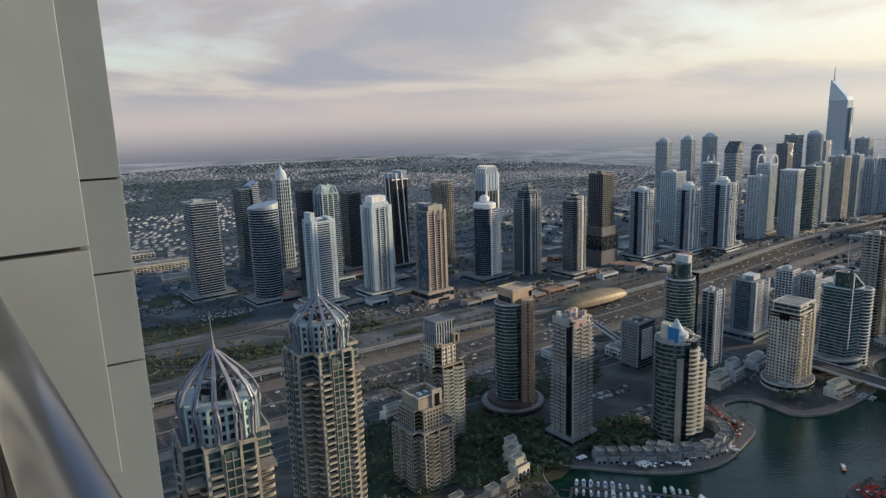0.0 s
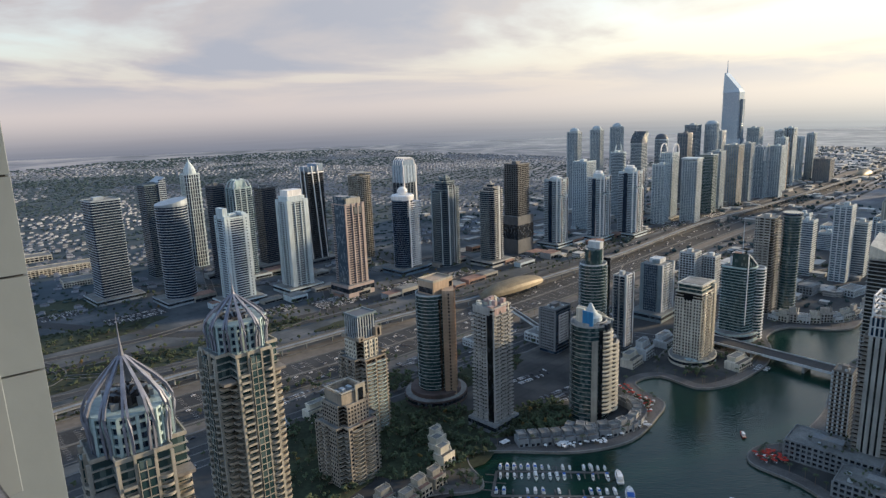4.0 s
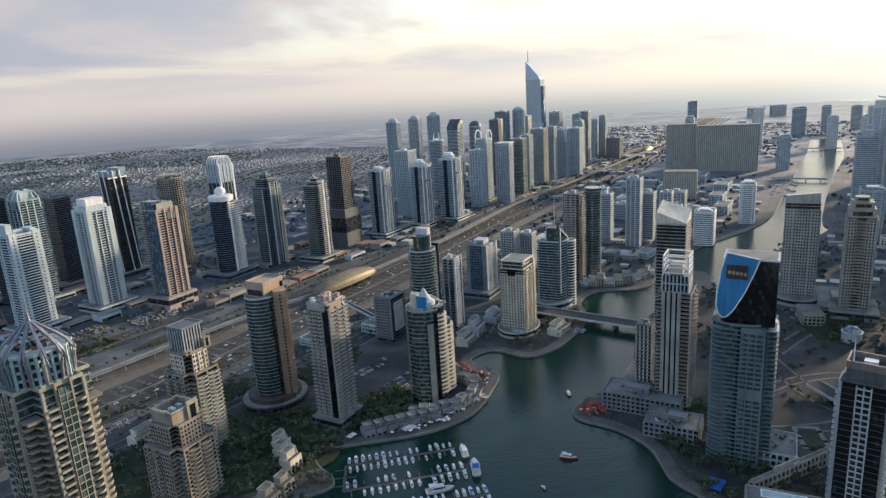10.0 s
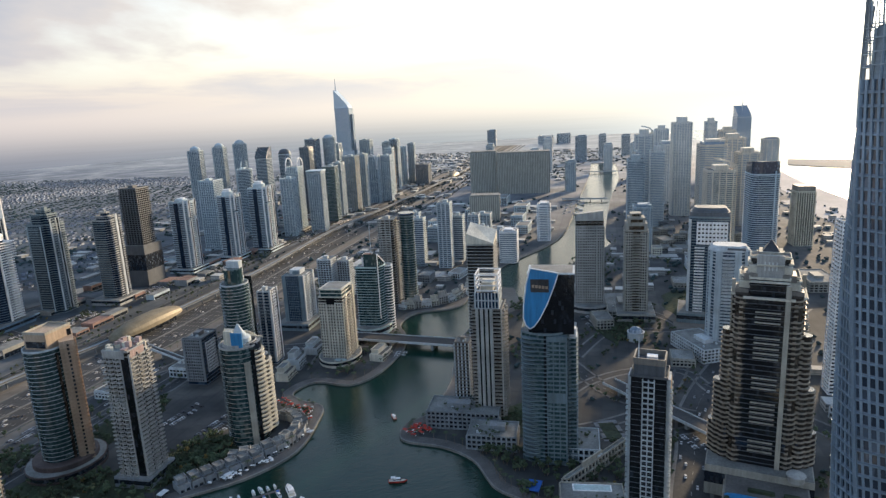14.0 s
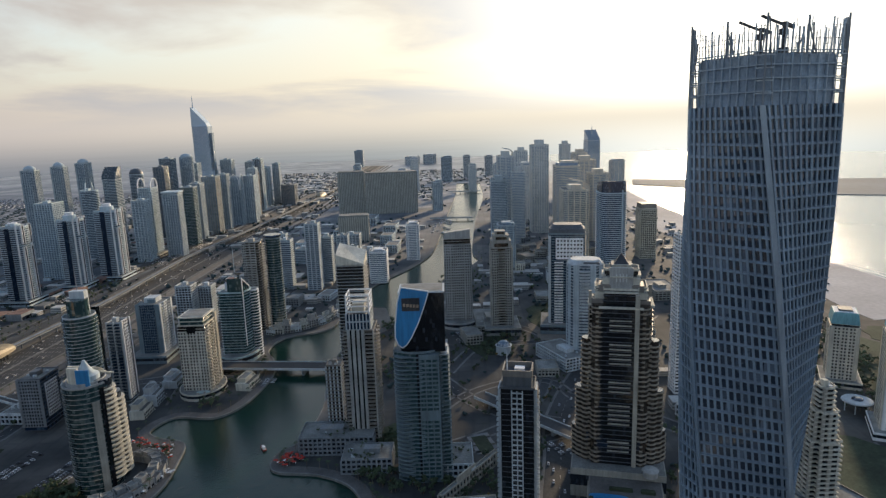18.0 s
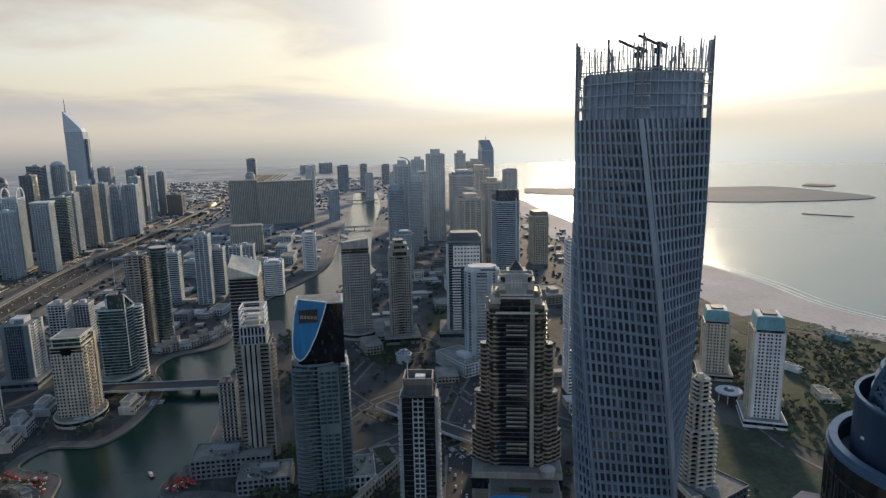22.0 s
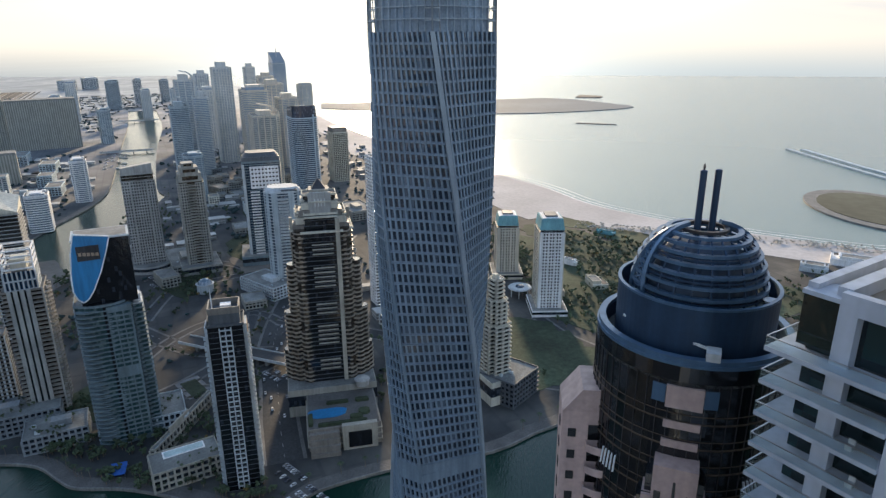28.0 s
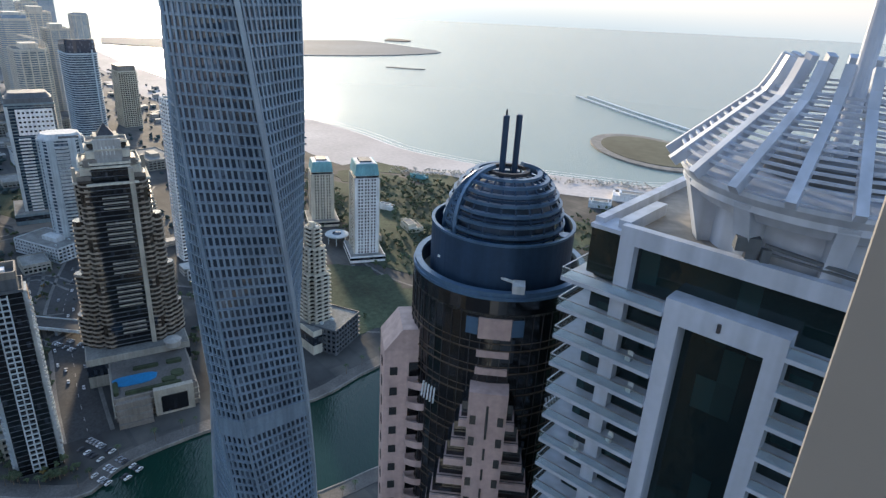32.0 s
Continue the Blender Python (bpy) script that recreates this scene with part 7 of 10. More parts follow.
# recessed top storeys behind an open frame, then the crown posts
inner = twist_plan(0, 0.86)
part("top_wall", prism(bmesh.new(), inner, 272, 287.5), surface("blue_film_panel", (0.27, 0.34, 0.41), rough=0.5, vary=0.25), root)
for z in (276, 280, 284):
    part("top_band", prism(bmesh.new(), grown(inner, 0.35), z, z + 0.6), METALBLUE, root)
for i in range(len(inner)):
    a, b = Vector(inner[i]), Vector(inner[(i + 1) % 6])
    k = max(1, round((b - a).length / 3.2))
    for j in range(k):
        s = a.lerp(b, j / k)
        part("top_fin", block(bmesh.new(), 0, 0, 0, 0.5, 0.5, 15), METALBLUE, root, "", (s.x * 1.01, s.y * 1.01, 272))
outer = plan
for i in range(6):
    a, b = Vector(outer[i]), Vector(outer[(i + 1) % 6])
    bm = bmesh.new()
    beam(bm, (a.x, a.y, 272), (a.x, a.y, 299), 0.55)
    d = (b - a).normalized()
    beam(bm, (a.x + d.x * 3.4, a.y + d.y * 3.4, 272), (a.x + d.x * 0.6, a.y + d.y * 0.6, 298), 0.3)
    part("corner_post", bm, GREY, root)
    for z in (275.6, 279.4, 283.2, 287):
        bm = bmesh.new()
        e = a + d * 3.0
        beam(bm, (a.x, a.y, z), (e.x, e.y, z), 0.32)
        p = Vector(outer[i - 1])
        e = a + (p - a).normalized() * 3.0
        beam(bm, (a.x, a.y, z), (e.x, e.y, z), 0.32)
        part("frame_rung", bm, PALE, root)
for z in (276.0, 280.0, 284.0, 288.0):
    part("frame_ring", hoop(bmesh.new(), outer, grown(outer, -0.35), z, z + 0.35), SPINE, root)
for z in (291.6, 295.4):
    part("top_wire", hoop(bmesh.new(), outer, grown(outer, -0.12), z, z + 0.12), GREY, root)
rnd = random.Random(3)
for i in range(6):
    a, b = Vector(outer[i]), Vector(outer[(i + 1) % 6])
    for j in range(1, max(2, round((b - a).length / 3.2))):
        s = a.lerp(b, j / max(2, round((b - a).length / 3.2))) * 0.99
        part("frame_post", beam(bmesh.new(), (s.x, s.y, 272), (s.x, s.y, 288), 0.3), SPINE, root)
    s = a.lerp(b, 0.5)
    part("corner_post", beam(bmesh.new(), (s.x, s.y, 287), (s.x, s.y, 298.4), 0.6), GREY, root)
    e = a.lerp(b, 0.5 + 3.2 / max(6.5, (b - a).length))
    part("raking_post", beam(bmesh.new(), (e.x, e.y, 287), (s.x, s.y, 296), 0.34), GREY, root)
    k = max(2, round((b - a).length / 1.3))
    for j in range(1, k):
        s = a.lerp(b, j / k) * 0.97
        h = rnd.uniform(5.5, 11.0)
        bm = beam(bmesh.new(), (s.x, s.y, 287), (s.x + rnd.uniform(-.4, .4), s.y + rnd.uniform(-.4, .4), 287 + h), rnd.choice((0.16, 0.24, 0.4)))
        part("crown_post", bm, rnd.choice((PALE, PALE, GREY, METALBLUE)), root)
for x, y in ((-5, -6), (5, 3)):
    bm = bmesh.new()
    block(bm, x, y, 287.5, 3.0, 3.0, 2.5)
    beam(bm, (x, y, 290), (x, y, 298), 1.0)
    block(bm, x, y, 294, 3.4, 2.2, 1.8)
    beam(bm, (x, y, 297), (x - 8, y + 5, 299.5), 0.7)
    beam(bm, (x, y, 297.5), (x + 4, y - 2, 296.5), 1.1)
    part("roof_crane", bm, DARKSTEEL, root)
part("roof_deck", prism(bmesh.new(), twist_plan(0, 0.85), 287.5, 287.8), ROOF, root)
part("podium", block(bmesh.new(), 0, 0, 0, 64, 50, 9, 30), PALE, root)

# ---- the domed tower close by ----
DX, DY = 83.2, -17.6
root = thing("domed_tower", "dark glass round tower with a navy lattice dome and masts", "tower", (DX, DY, 0), 0)
R0 = 12.3
part("glazing", lathe(bmesh.new(), [(R0, 0), (R0, 231)], 64), GLASSBLACK, root)
bronze = surface("bronze_trim", (0.13, 0.10, 0.075), rough=0.45, metal=0.5)
me = mesh_of("floor_ring", lathe(bmesh.new(), [(R0 + 0.16, 0), (R0 + 0.16, 0.16)], 64), bronze)
me2 = mesh_of("sill_ring", lathe(bmesh.new(), [(R0 + 0.10, 0), (R0 + 0.10, 0.09)], 64), bronze)
for i in range(26):
    put("floor_ring", me, root, (0, 0, 138 + i * 3.5))
    put("sill_ring", me2, root, (0, 0, 139.1 + i * 3.5))
me = mesh_of("mullion", block(bmesh.new(), R0 + 0.02, 0, 120, 0.16, 0.09, 111), DARKSTEEL)
for i in range(56):
    put("mullion", me, root, (0, 0, 0), i * 360 / 56)
# navy gallery ring, drum, dome
part("gallery_floor", lathe(bmesh.new(), [(R0, 230.6), (R0, 231.2)], 64), ROOF, root)


def tube_wall(name, ri, ro, z0, z1, material, parent, n=72):
    bm = bmesh.new()
    ring = [[bm.verts.new((q * math.cos(2 * math.pi * i / n), q * math.sin(2 * math.pi * i / n), z)) for i in range(n)] for q, z in ((ro, z0), (ro, z1), (ri, z1), (ri, z0))]
    for a, b in zip(ring, ring[1:] + ring[:1]):
        for i in range(n):
            bm.faces.new((a[i], a[(i + 1) % n], b[(i + 1) % n], b[i]))
    return part(name, bm, material, parent)


NAVYLIGHT = surface("blue_coping_metal", (0.085, 0.155, 0.25), rough=0.35, metal=0.4, vary=0.08)
tube_wall("gallery_parapet", 11.45, 11.9, 231, 233.4, NAVY, root)
tube_wall("parapet_coping", 11.3, 12.2, 233.4, 234.0, NAVYLIGHT, root)
tube_wall("glass_band", 11.95, R0 + 0.04, 231.0, 233.0, GLASSBLACK, root)
tube_wall("glass_coping", 11.92, R0 + 0.12, 233.0, 233.4, NAVYLIGHT, root)
part("drum", lathe(bmesh.new(), [(10.0, 231), (10.0, 236.4), (9.0, 236.5)], 72), NAVY, root)
tube_wall("drum_wall", 9.75, 10.0, 236.4, 239.4, NAVY, root)
tube_wall("drum_coping", 9.65, 10.1, 239.4, 239.7, NAVYLIGHT, root)
tube_wall("dome_kerb", 7.6, 8.5, 236.5, 238.8, PALETEAL, root)
part("dome_core", lathe(bmesh.new(), [(7.3, 237), (7.25, 239), (6.6, 241.5), (5.6, 243.4), (4.2, 244.6), (2.0, 245.2)], 40), NAVY, root)
DOME = [(8.25 * math.cos(radians(a)) ** 0.8, 238.6 + 8.9 * math.sin(radians(a))) for a in range(0, 91, 9)]
for k in range(1, 8):
    q, z = DOME[k]
    tube_wall("dome_hoop", q - 0.34, q + 0.34, z - 0.20, z + 0.20, NAVYLIGHT, root, 48)
for k in (0, 2, 4):
    q = (DOME[k][0] + DOME[k + 1][0]) / 2
    tube_wall("dome_hoop", q - 0.2, q + 0.2, (DOME[k][1] + DOME[k + 1][1]) / 2 - 0.12, (DOME[k][1] + DOME[k + 1][1]) / 2 + 0.12, NAVY, root, 48)
for i in range(24):
    a = 2 * math.pi * i / 24
    part("dome_rib", bent_bar(bmesh.new(), [(q * math.cos(a), q * math.sin(a), z) for q, z in DOME[:8]], 0.20), NAVY, root)
for base in (108, 288):
    for dk in (-12, 12):
        line = [((q + .25) * math.cos(radians(base + dk * (1 - k / 12))), (q + .25) * math.sin(radians(base + dk * (1 - k / 12))), z + 0.1) for k, (q, z) in enumerate(DOME[:10])]
        part("dome_arch", bent_bar(bmesh.new(), line, 0.52), NAVYLIGHT, root)
    for k in range(7):
        for sg in (-1, 1):
            a0, a1 = radians(base + sg * 12 * (1 - k / 12)), radians(base - sg * 12 * (1 - (k + 1) / 12))
            (q0, z0), (q1, z1) = DOME[k], DOME[k + 1]
            part("arch_brace", beam(bmesh.new(), ((q0 + .2) * math.cos(a0), (q0 + .2) * math.sin(a0), z0), ((q1 + .2) * math.cos(a1), (q1 + .2) * math.sin(a1), z1), 0.24), NAVYLIGHT, root)
tube_wall("crown_ring", 2.4, 3.0, 246.6, 247.0, DARKSTEEL, root, 32)
for u in (-0.95, 0.95):
    bx, by = u * math.cos(radians(-11.9)) * 0.2 + u * 0.22, -u
    part("twin_mast", lathe(bmesh.new(), [(0.42, 244.5), (0.42, 254.2), (0.2, 254.3)], 14, bx, by), NAVY, root)
part("mast_lamp", lathe(bmesh.new(), [(0.12, 254.3), (0.16, 254.8), (0.05, 255.1)], 8, -0.4, 0.95), DARKSTEEL, root)
# way back to the balcony from the dome, for the bays that face it
BACK = math.degrees(math.atan2(-DY, -DX))


def bay(deg, width, depth, z_top, lab):
    """A granite bay whose stepped balconies widen downwards."""
    b = thing("granite_bay", lab, "")
    b.parent = root
    b.rotation_euler = (0, 0, radians(deg))
    part("shaft", block(bmesh.new(), R0 + depth / 2 - 1.2, 0, 0, depth + 2.4, width, z_top), PINK, b)
    part("sloped_cap", prism(bmesh.new(), [(R0 - 1 + p[0] + depth / 2, p[1]) for p in rect(depth + 2.0, width)], z_top, z_top + 1.4), PINK, b)
    part("slot", block(bmesh.new(), R0 + depth + 0.02, 0, z_top - 4.5, 0.12, 0.35, 3.2), GLASSBLACK, b)
    for i in range(24):
        z = z_top - 2.4 - i * 3.5
        if z < 120:
            break
        part("slit_window", block(bmesh.new(), R0 + depth + 0.03, 0, z, 0.12, 0.3, 1.9), GLASSBLACK, b)
        for sgn in (-1, 1):
            ww = min(9.0, 1.1 + i * 0.85)
            back = R0 - 0.20 * ww
            part("window_square", block(bmesh.new(), R0 + depth + 0.03, sgn * (width / 2 - 0.75), z - 1.2, 0.12, 0.8, 1.4), GLASSBLACK, b)
            part("recess", block(bmesh.new(), back + depth * 0.5 - 1.9, sgn * (width / 2 + ww / 2 - 0.2), z - 0.5, depth + 3.0, ww - 0.2, 2.42), GLASSBLACK, b)
            part("balcony", block(bmesh.new(), back + depth * 0.5 - 1.6, sgn * (width / 2 + ww / 2), z - 1.58, depth + 4.2, ww, 1.08), PINK, b)
            part("rail", block(bmesh.new(), back + depth + 0.42, sgn * (width / 2 + ww / 2), z - 0.2, 0.1, ww, 0.1), DARKSTEEL, b)
            if ww > 4.6:
                part("step_wall", block(bmesh.new(), back + depth * 0.5 - 1.7, sgn * (width / 2 + (ww - 3.4) / 2), z - 0.5, depth + 3.7, ww - 3.4, 2.42), PINK, b)
                part("window_square", block(bmesh.new(), back + depth + 0.17, sgn * (width / 2 + ww - 4.4), z - 0.1, 0.14, 0.9, 1.5), GLASSBLACK, b)
    return b


bay(BACK + 1.0, 5.2, 2.6, 219.2, "pink granite bay of stepped balconies")
# flat granite wing
wing = thing("granite_wing", "pink granite side wing with square windows and curved balconies", "")
wing.parent = root
ang = BACK - 74
wing.rotation_euler = (0, 0, radians(ang))
part("wall", prism(bmesh.new(), [(R0 - 4, -3.4), (R0 + 4.4, -3.4), (R0 + 4.4, 3.6), (R0 - 4, 3.6)], 0, 221), PINK, wing)
cap = prism(bmesh.new(), [(R0 - 4, -3.4), (R0 + 4.4, -3.4), (R0 + 4.4, 3.6), (R0 - 4, 3.6)], 221, 224.4)
for v in cap.verts:
    if v.co.z > 222 and v.co.x > R0 + 3:
        v.co.x -= 2.6          # the top leans back from the outer edge
part("sloped_cap", cap, PINK, wing)
rail_me = mesh_of("balcony", hoop(prism(bmesh.new(), bow(4.6, 1.2, 1.0), 0, 0.25), bow(4.6, 1.2, 1.0), grown(bow(4.6, 1.2, 1.0), -0.15), 0.25, 1.15), PINK)
win_me = mesh_of("window_square", block(bmesh.new(), 0, 0, 0, 1.1, 0.14, 1.3), GLASSBLACK)
slot_me = mesh_of("recess", block(bmesh.new(), 0, 0, 0, 4.0, 0.2, 2.3), GLASSBLACK)
for i in range(28):
    z = 217 - i * 3.5
    put("window_square", win_me, wing, (R0 + 3.0, 3.65, z))
    put("window_square", win_me, wing, (R0 + 4.45, 0.6, z), 90)
    put("recess", slot_me, wing, (R0 - 1.2, 3.66, z - 0.3))
    put("balcony", rail_me, wing, (R0 - 1.2, 4.2, z - 1.5), 180)
# billboard-like white panels and a window-cleaning crane on the gallery
for z, w, h in ((227.4, 4.3, 3.0), (224.6, 4.3, 1.0), (221.9, 4.3, 1.0)):
    part("white_panel", block(bmesh.new(), 0, 0, 0, 0.4, w, h), PINK, root, "pale spandrel panel", (R0 * math.cos(radians(BACK + 1)) * 1.0, R0 * math.sin(radians(BACK + 1)), z), BACK + 1)
for dk in (-14, 14):
    part("blue_panel", block(bmesh.new(), 0, 0, 0, 0.3, 1.6, 2.4), NAVYLIGHT, root, "", (R0 * math.cos(radians(BACK + 1 + dk)), R0 * math.sin(radians(BACK + 1 + dk)), 227.8), BACK + 1 + dk)
bm = bmesh.new()
cxx, cyy = 11.3 * math.cos(radians(BACK + 14)), 11.3 * math.sin(radians(BACK + 14))
block(bm, cxx, cyy, 234.0, 2.0, 1.6, 1.1, BACK)
beam(bm, (cxx, cyy, 235), (cxx * 0.6 + 3, cyy * 0.6 + 9.6, 235.6), 0.28)
part("cleaning_crane", bm, PALE, root)
part("dish", lathe(bmesh.new(), [(0.3, 239.0), (0.9, 239.4), (0.95, 239.5)], 20, -5.2, -7.6), WHITE, root)
for i in range(14):
    a = radians(BACK - 70 + i * 4)
    part("gallery_lamp", block(bmesh.new(), 0, 0, 231.2, 0.3, 0.3, 0.5), PALE, root, "", (10.8 * math.cos(a), 10.8 * math.sin(a), 0))
for dk in (-46, 40):
    for k in range(5):
        a = radians(BACK + dk + k * 2.6)
        part("curved_louvre", beam(bmesh.new(), ((R0 + .35) * math.cos(a), (R0 + .35) * math.sin(a), 217.4), ((R0 + .9) * math.cos(a + .02), (R0 + .9) * math.sin(a + .02), 215.2), 0.22), PALE, root)

# ---- the white tower close by ----
# facade frame: u along the front from its far corner, v outwards to the balcony
WA, WB = Vector((55.8, -20.4)), Vector((40.1, -35.4))
U = (WB - WA).normalized()
V = Vector((U.y, -U.x)) if Vector((U.y, -U.x)).dot(-WA) > 0 else Vector((-U.y, U.x))
WRZ = math.degrees(math.atan2(U.y, U.x))
SGN = 1 if Vector((-U.y, U.x)).dot(V) > 0 else -1
root = thing("white_tower", "white tower with black glass, balconies and a ribbed white crown", "tower", (WA.x, WA.y, 0), WRZ)
ZR = 250.0
WP = surface("bluish_white_panel", (0.38, 0.43, 0.51), rough=0.5, vary=0.06)
BACKD = 26.0
TEALGLASS = glazing("dark_teal_glass", (0.004, 0.012, 0.014), (0.012, 0.034, 0.038), share=0.35, rough=0.04, spec=0.45)


def wb(name, u0, u1, v0, v1, z0, z1, material, label=""):
    """A block in the facade's own directions (v outwards)."""
    bm = bmesh.new()
    a, b = sorted((SGN * v0, SGN * v1))
    prism(bm, [(u0, a), (u1, a), (u1, b), (u0, b)], z0, z1)
    return part(name, bm, material, root, label)


wb("glazing", 0.6, 33, -BACKD, -0.9, 0, ZR - 1.4, TEALGLASS)
wb("roof_deck", 0.2, 33, -BACKD, -0.4, ZR - 1.4, ZR - 0.9, BROWN)
wb("parapet", 3.2, 33, -0.7, 0.25, ZR - 1.5, ZR + 0.2, WP)
wb("parapet", 0, 0.9, -BACKD, -0.7, ZR - 0.9, ZR + 0.0, WP)
wb("parapet", 2.4, 3.6, -9, -0.7, ZR - 0.9, ZR + 0.3, WP)
wb("pier", 3.2, 4.7, -0.9, 0.25, 0, ZR - 1.5, WP)
wb("corner_glass", 0.1, 3.2, -3.0, -0.1, ZR - 5.6, ZR - 0.9, TEALGLASS)
wb("corner_coping", 0.0, 3.3, -3.2, 0.1, ZR - 0.9, ZR - 0.5, WP)
# portal frame
wb("portal_leg", 8.85, 10.4, -0.9, 1.3, 0, 245.2, WP)
wb("portal_leg", 17.6, 19.15, -0.9, 1.3, 0, 245.2, WP)
wb("portal_beam", 10.4, 17.6, -0.9, 1.3, 242.9, 245.2, WP)
wb("portal_lamp", 13.6, 13.9, 1.3, 1.55, 243.7, 244.5, DARKSTEEL)
pane = bpy.data.materials.new("clear_pane")
pane.use_nodes = True
pb = pane.node_tree.nodes["Principled BSDF"]
pb.inputs["Base Color"].default_value, pb.inputs["Roughness"].default_value = (0.80, 0.88, 0.88, 1), 0.04
pb.inputs["Transmission Weight"].default_value, pb.inputs["IOR"].default_value = 0.97, 1.06
for i in range(19):
    z = ZR - 6.6 - i * 3.3
    for u0, u1 in ((-1.6, 8.85), (19.15, 26.5)):
        wb("balcony_slab", u0, u1, -0.9, 1.7, z, z + 0.42, WP)
        ob = wb("glass_rail", u0 + 0.05, u1 - 0.05, 1.58, 1.63, z + 0.42, z + 1.35, pane)
        ob.visible_shadow = False
        wb("rail_cap", u0 + 0.02, u1 - 0.02, 1.55, 1.66, z + 1.35, z + 1.42, STEEL)
    wb("side_slab", -1.6, 0.6, -12, -0.9, z, z + 0.42, WP)
    ob = wb("glass_rail", -1.58, -1.53, -12, 1.6, z + 0.42, z + 1.35, pane)
    ob.visible_shadow = False
    wb("side_cap", -1.6, -1.5, -12, 1.66, z + 1.35, z + 1.42, STEEL)
    wb("window_frame", 5.2, 8.0, -0.9, -0.8, z + 0.5, z + 0.6, DARKSTEEL)
for i, u in ((2, 6.0), (3, 6.6), (5, 5.6), (6, 2.0), (8, 7.0), (9, 5.8)):
    z = ZR - 6.6 - i * 3.3 + 0.42
    wb("balcony_chair", u, u + 0.55, 0.3, 0.9, z, z + 0.45, PALE)
    wb("balcony_chair", u, u + 0.55, 0.3, 0.4, z + 0.45, z + 0.9, PALE)
# crown: ring beam on raking legs, radial ribs, concentric slats
KX, KY = 51.5, -40.2
kc = (Matrix.Rotation(-radians(WRZ), 2) @ (Vector((KX, KY)) - WA))
crown = thing("crown", "round white rooftop pergola of curved ribs and slats", "")
crown.parent, crown.location = root, (kc.x, kc.y, 0)
tube_wall("ring_beam", 10.9, 12.4, 254.4, 256.0, WP, crown)
fascia = lathe(bmesh.new(), [(11.2, 253.4), (12.9, 255.6), (12.9, 256.0), (10.8, 256.0)], 72)
part("fascia", fascia, WP, crown)
tube_wall("drum_wall", 9.3, 9.6, ZR - 0.9, 254.2, WP, crown)
tube_wall("gutter", 9.0, 12.6, 255.9, 256.15, WP, crown)
RIB = [(14.1, 256.2), (7.3, 262.6), (6.6, 264.0), (6.0, 265.7)]
RIBS = 20
for i in range(RIBS):
    a = 2 * math.pi * i / RIBS
    bm = bmesh.new()
    for (q0, z0), (q1, z1) in zip(RIB, RIB[1:]):
        beam(bm, (q0 * math.cos(a), q0 * math.sin(a), z0), (q1 * math.cos(a), q1 * math.sin(a), z1), 0.8, 0.9)
    part("rib", bm, WP, crown)
    if i % 2 == 0:
        leg = bmesh.new()
        c, sn = math.cos(a), math.sin(a)
        pts = [(9.4, ZR - 0.9), (10.7, ZR - 0.9), (12.5, 254.9), (9.4, 254.9)]
        sides = [[leg.verts.new((q * c - w * sn, q * sn + w * c, z)) for q, z in pts] for w in (-0.75, 0.75)]
        leg.faces.new(sides[0]), leg.faces.new(sides[1][::-1])
        for j in range(4):
            leg.faces.new((sides[0][j], sides[1][j], sides[1][(j + 1) % 4], sides[0][(j + 1) % 4]))
        part("raking_leg", leg, WP, crown)
for k in range(13):
    t = k / 12
    q, z = 13.0 + (6.9 - 13.0) * t, 257.35 + (263.3 - 257.35) * t
    tube_wall("slat", q - 0.13, q + 0.13, z - 0.02, z + 0.2, WP, crown, RIBS)
part("mast", lathe(bmesh.new(), [(0.75, 250), (0.7, 268), (0.45, 292)], 16), WP, crown)
part("inner_plant", lathe(bmesh.new(), [(6.0, ZR - 0.9), (6.0, 257.5), (5.5, 257.7)], 32), DARKGREY, crown)
rnd = random.Random(12)
for _ in range(7):
    part("plant_unit", block(bmesh.new(), rnd.uniform(-5, 5), rnd.uniform(-5, 5), 257.5, rnd.uniform(1, 2.4), rnd.uniform(1, 2), rnd.uniform(.7, 1.6)), WP, crown)
def roof_spot(x, y):
    """A place in plan in the white tower's own directions."""
    q = Matrix.Rotation(-radians(WRZ), 2) @ (Vector((x, y)) - WA)
    return q.x, q.y


cx_, cy_ = roof_spot(46.4, -30.4)
ex_, ey_ = roof_spot(39.2, -36.6)
crane = bmesh.new()
block(crane, cx_, cy_, ZR + 0.8, 1.9, 1.2, 1.2, 28)
block(crane, cx_ + 0.4, cy_, ZR - 0.9, 0.9, 0.9, 1.7, 28)
block(crane, cx_ + 1.6, cy_, ZR - 0.9, 0.7, 0.7, 2.2, 28)
beam(crane, (cx_ + 1.4, cy_, ZR + 1.6), (ex_, ey_, ZR + 1.2), 0.28)
beam(crane, (cx_ + 1.4, cy_, ZR + 1.0), (ex_, ey_, ZR + 0.9), 0.18)
part("cleaning_crane", crane, surface("grey_machine_paint", (0.075, 0.09, 0.105), rough=0.5), root)
for i in range(5):
    wb("roof_box", 15.5 + i * 2.1, 16.6 + i * 2.1, -4.2, -3.2, ZR - 0.9, ZR - 0.1, PALE)

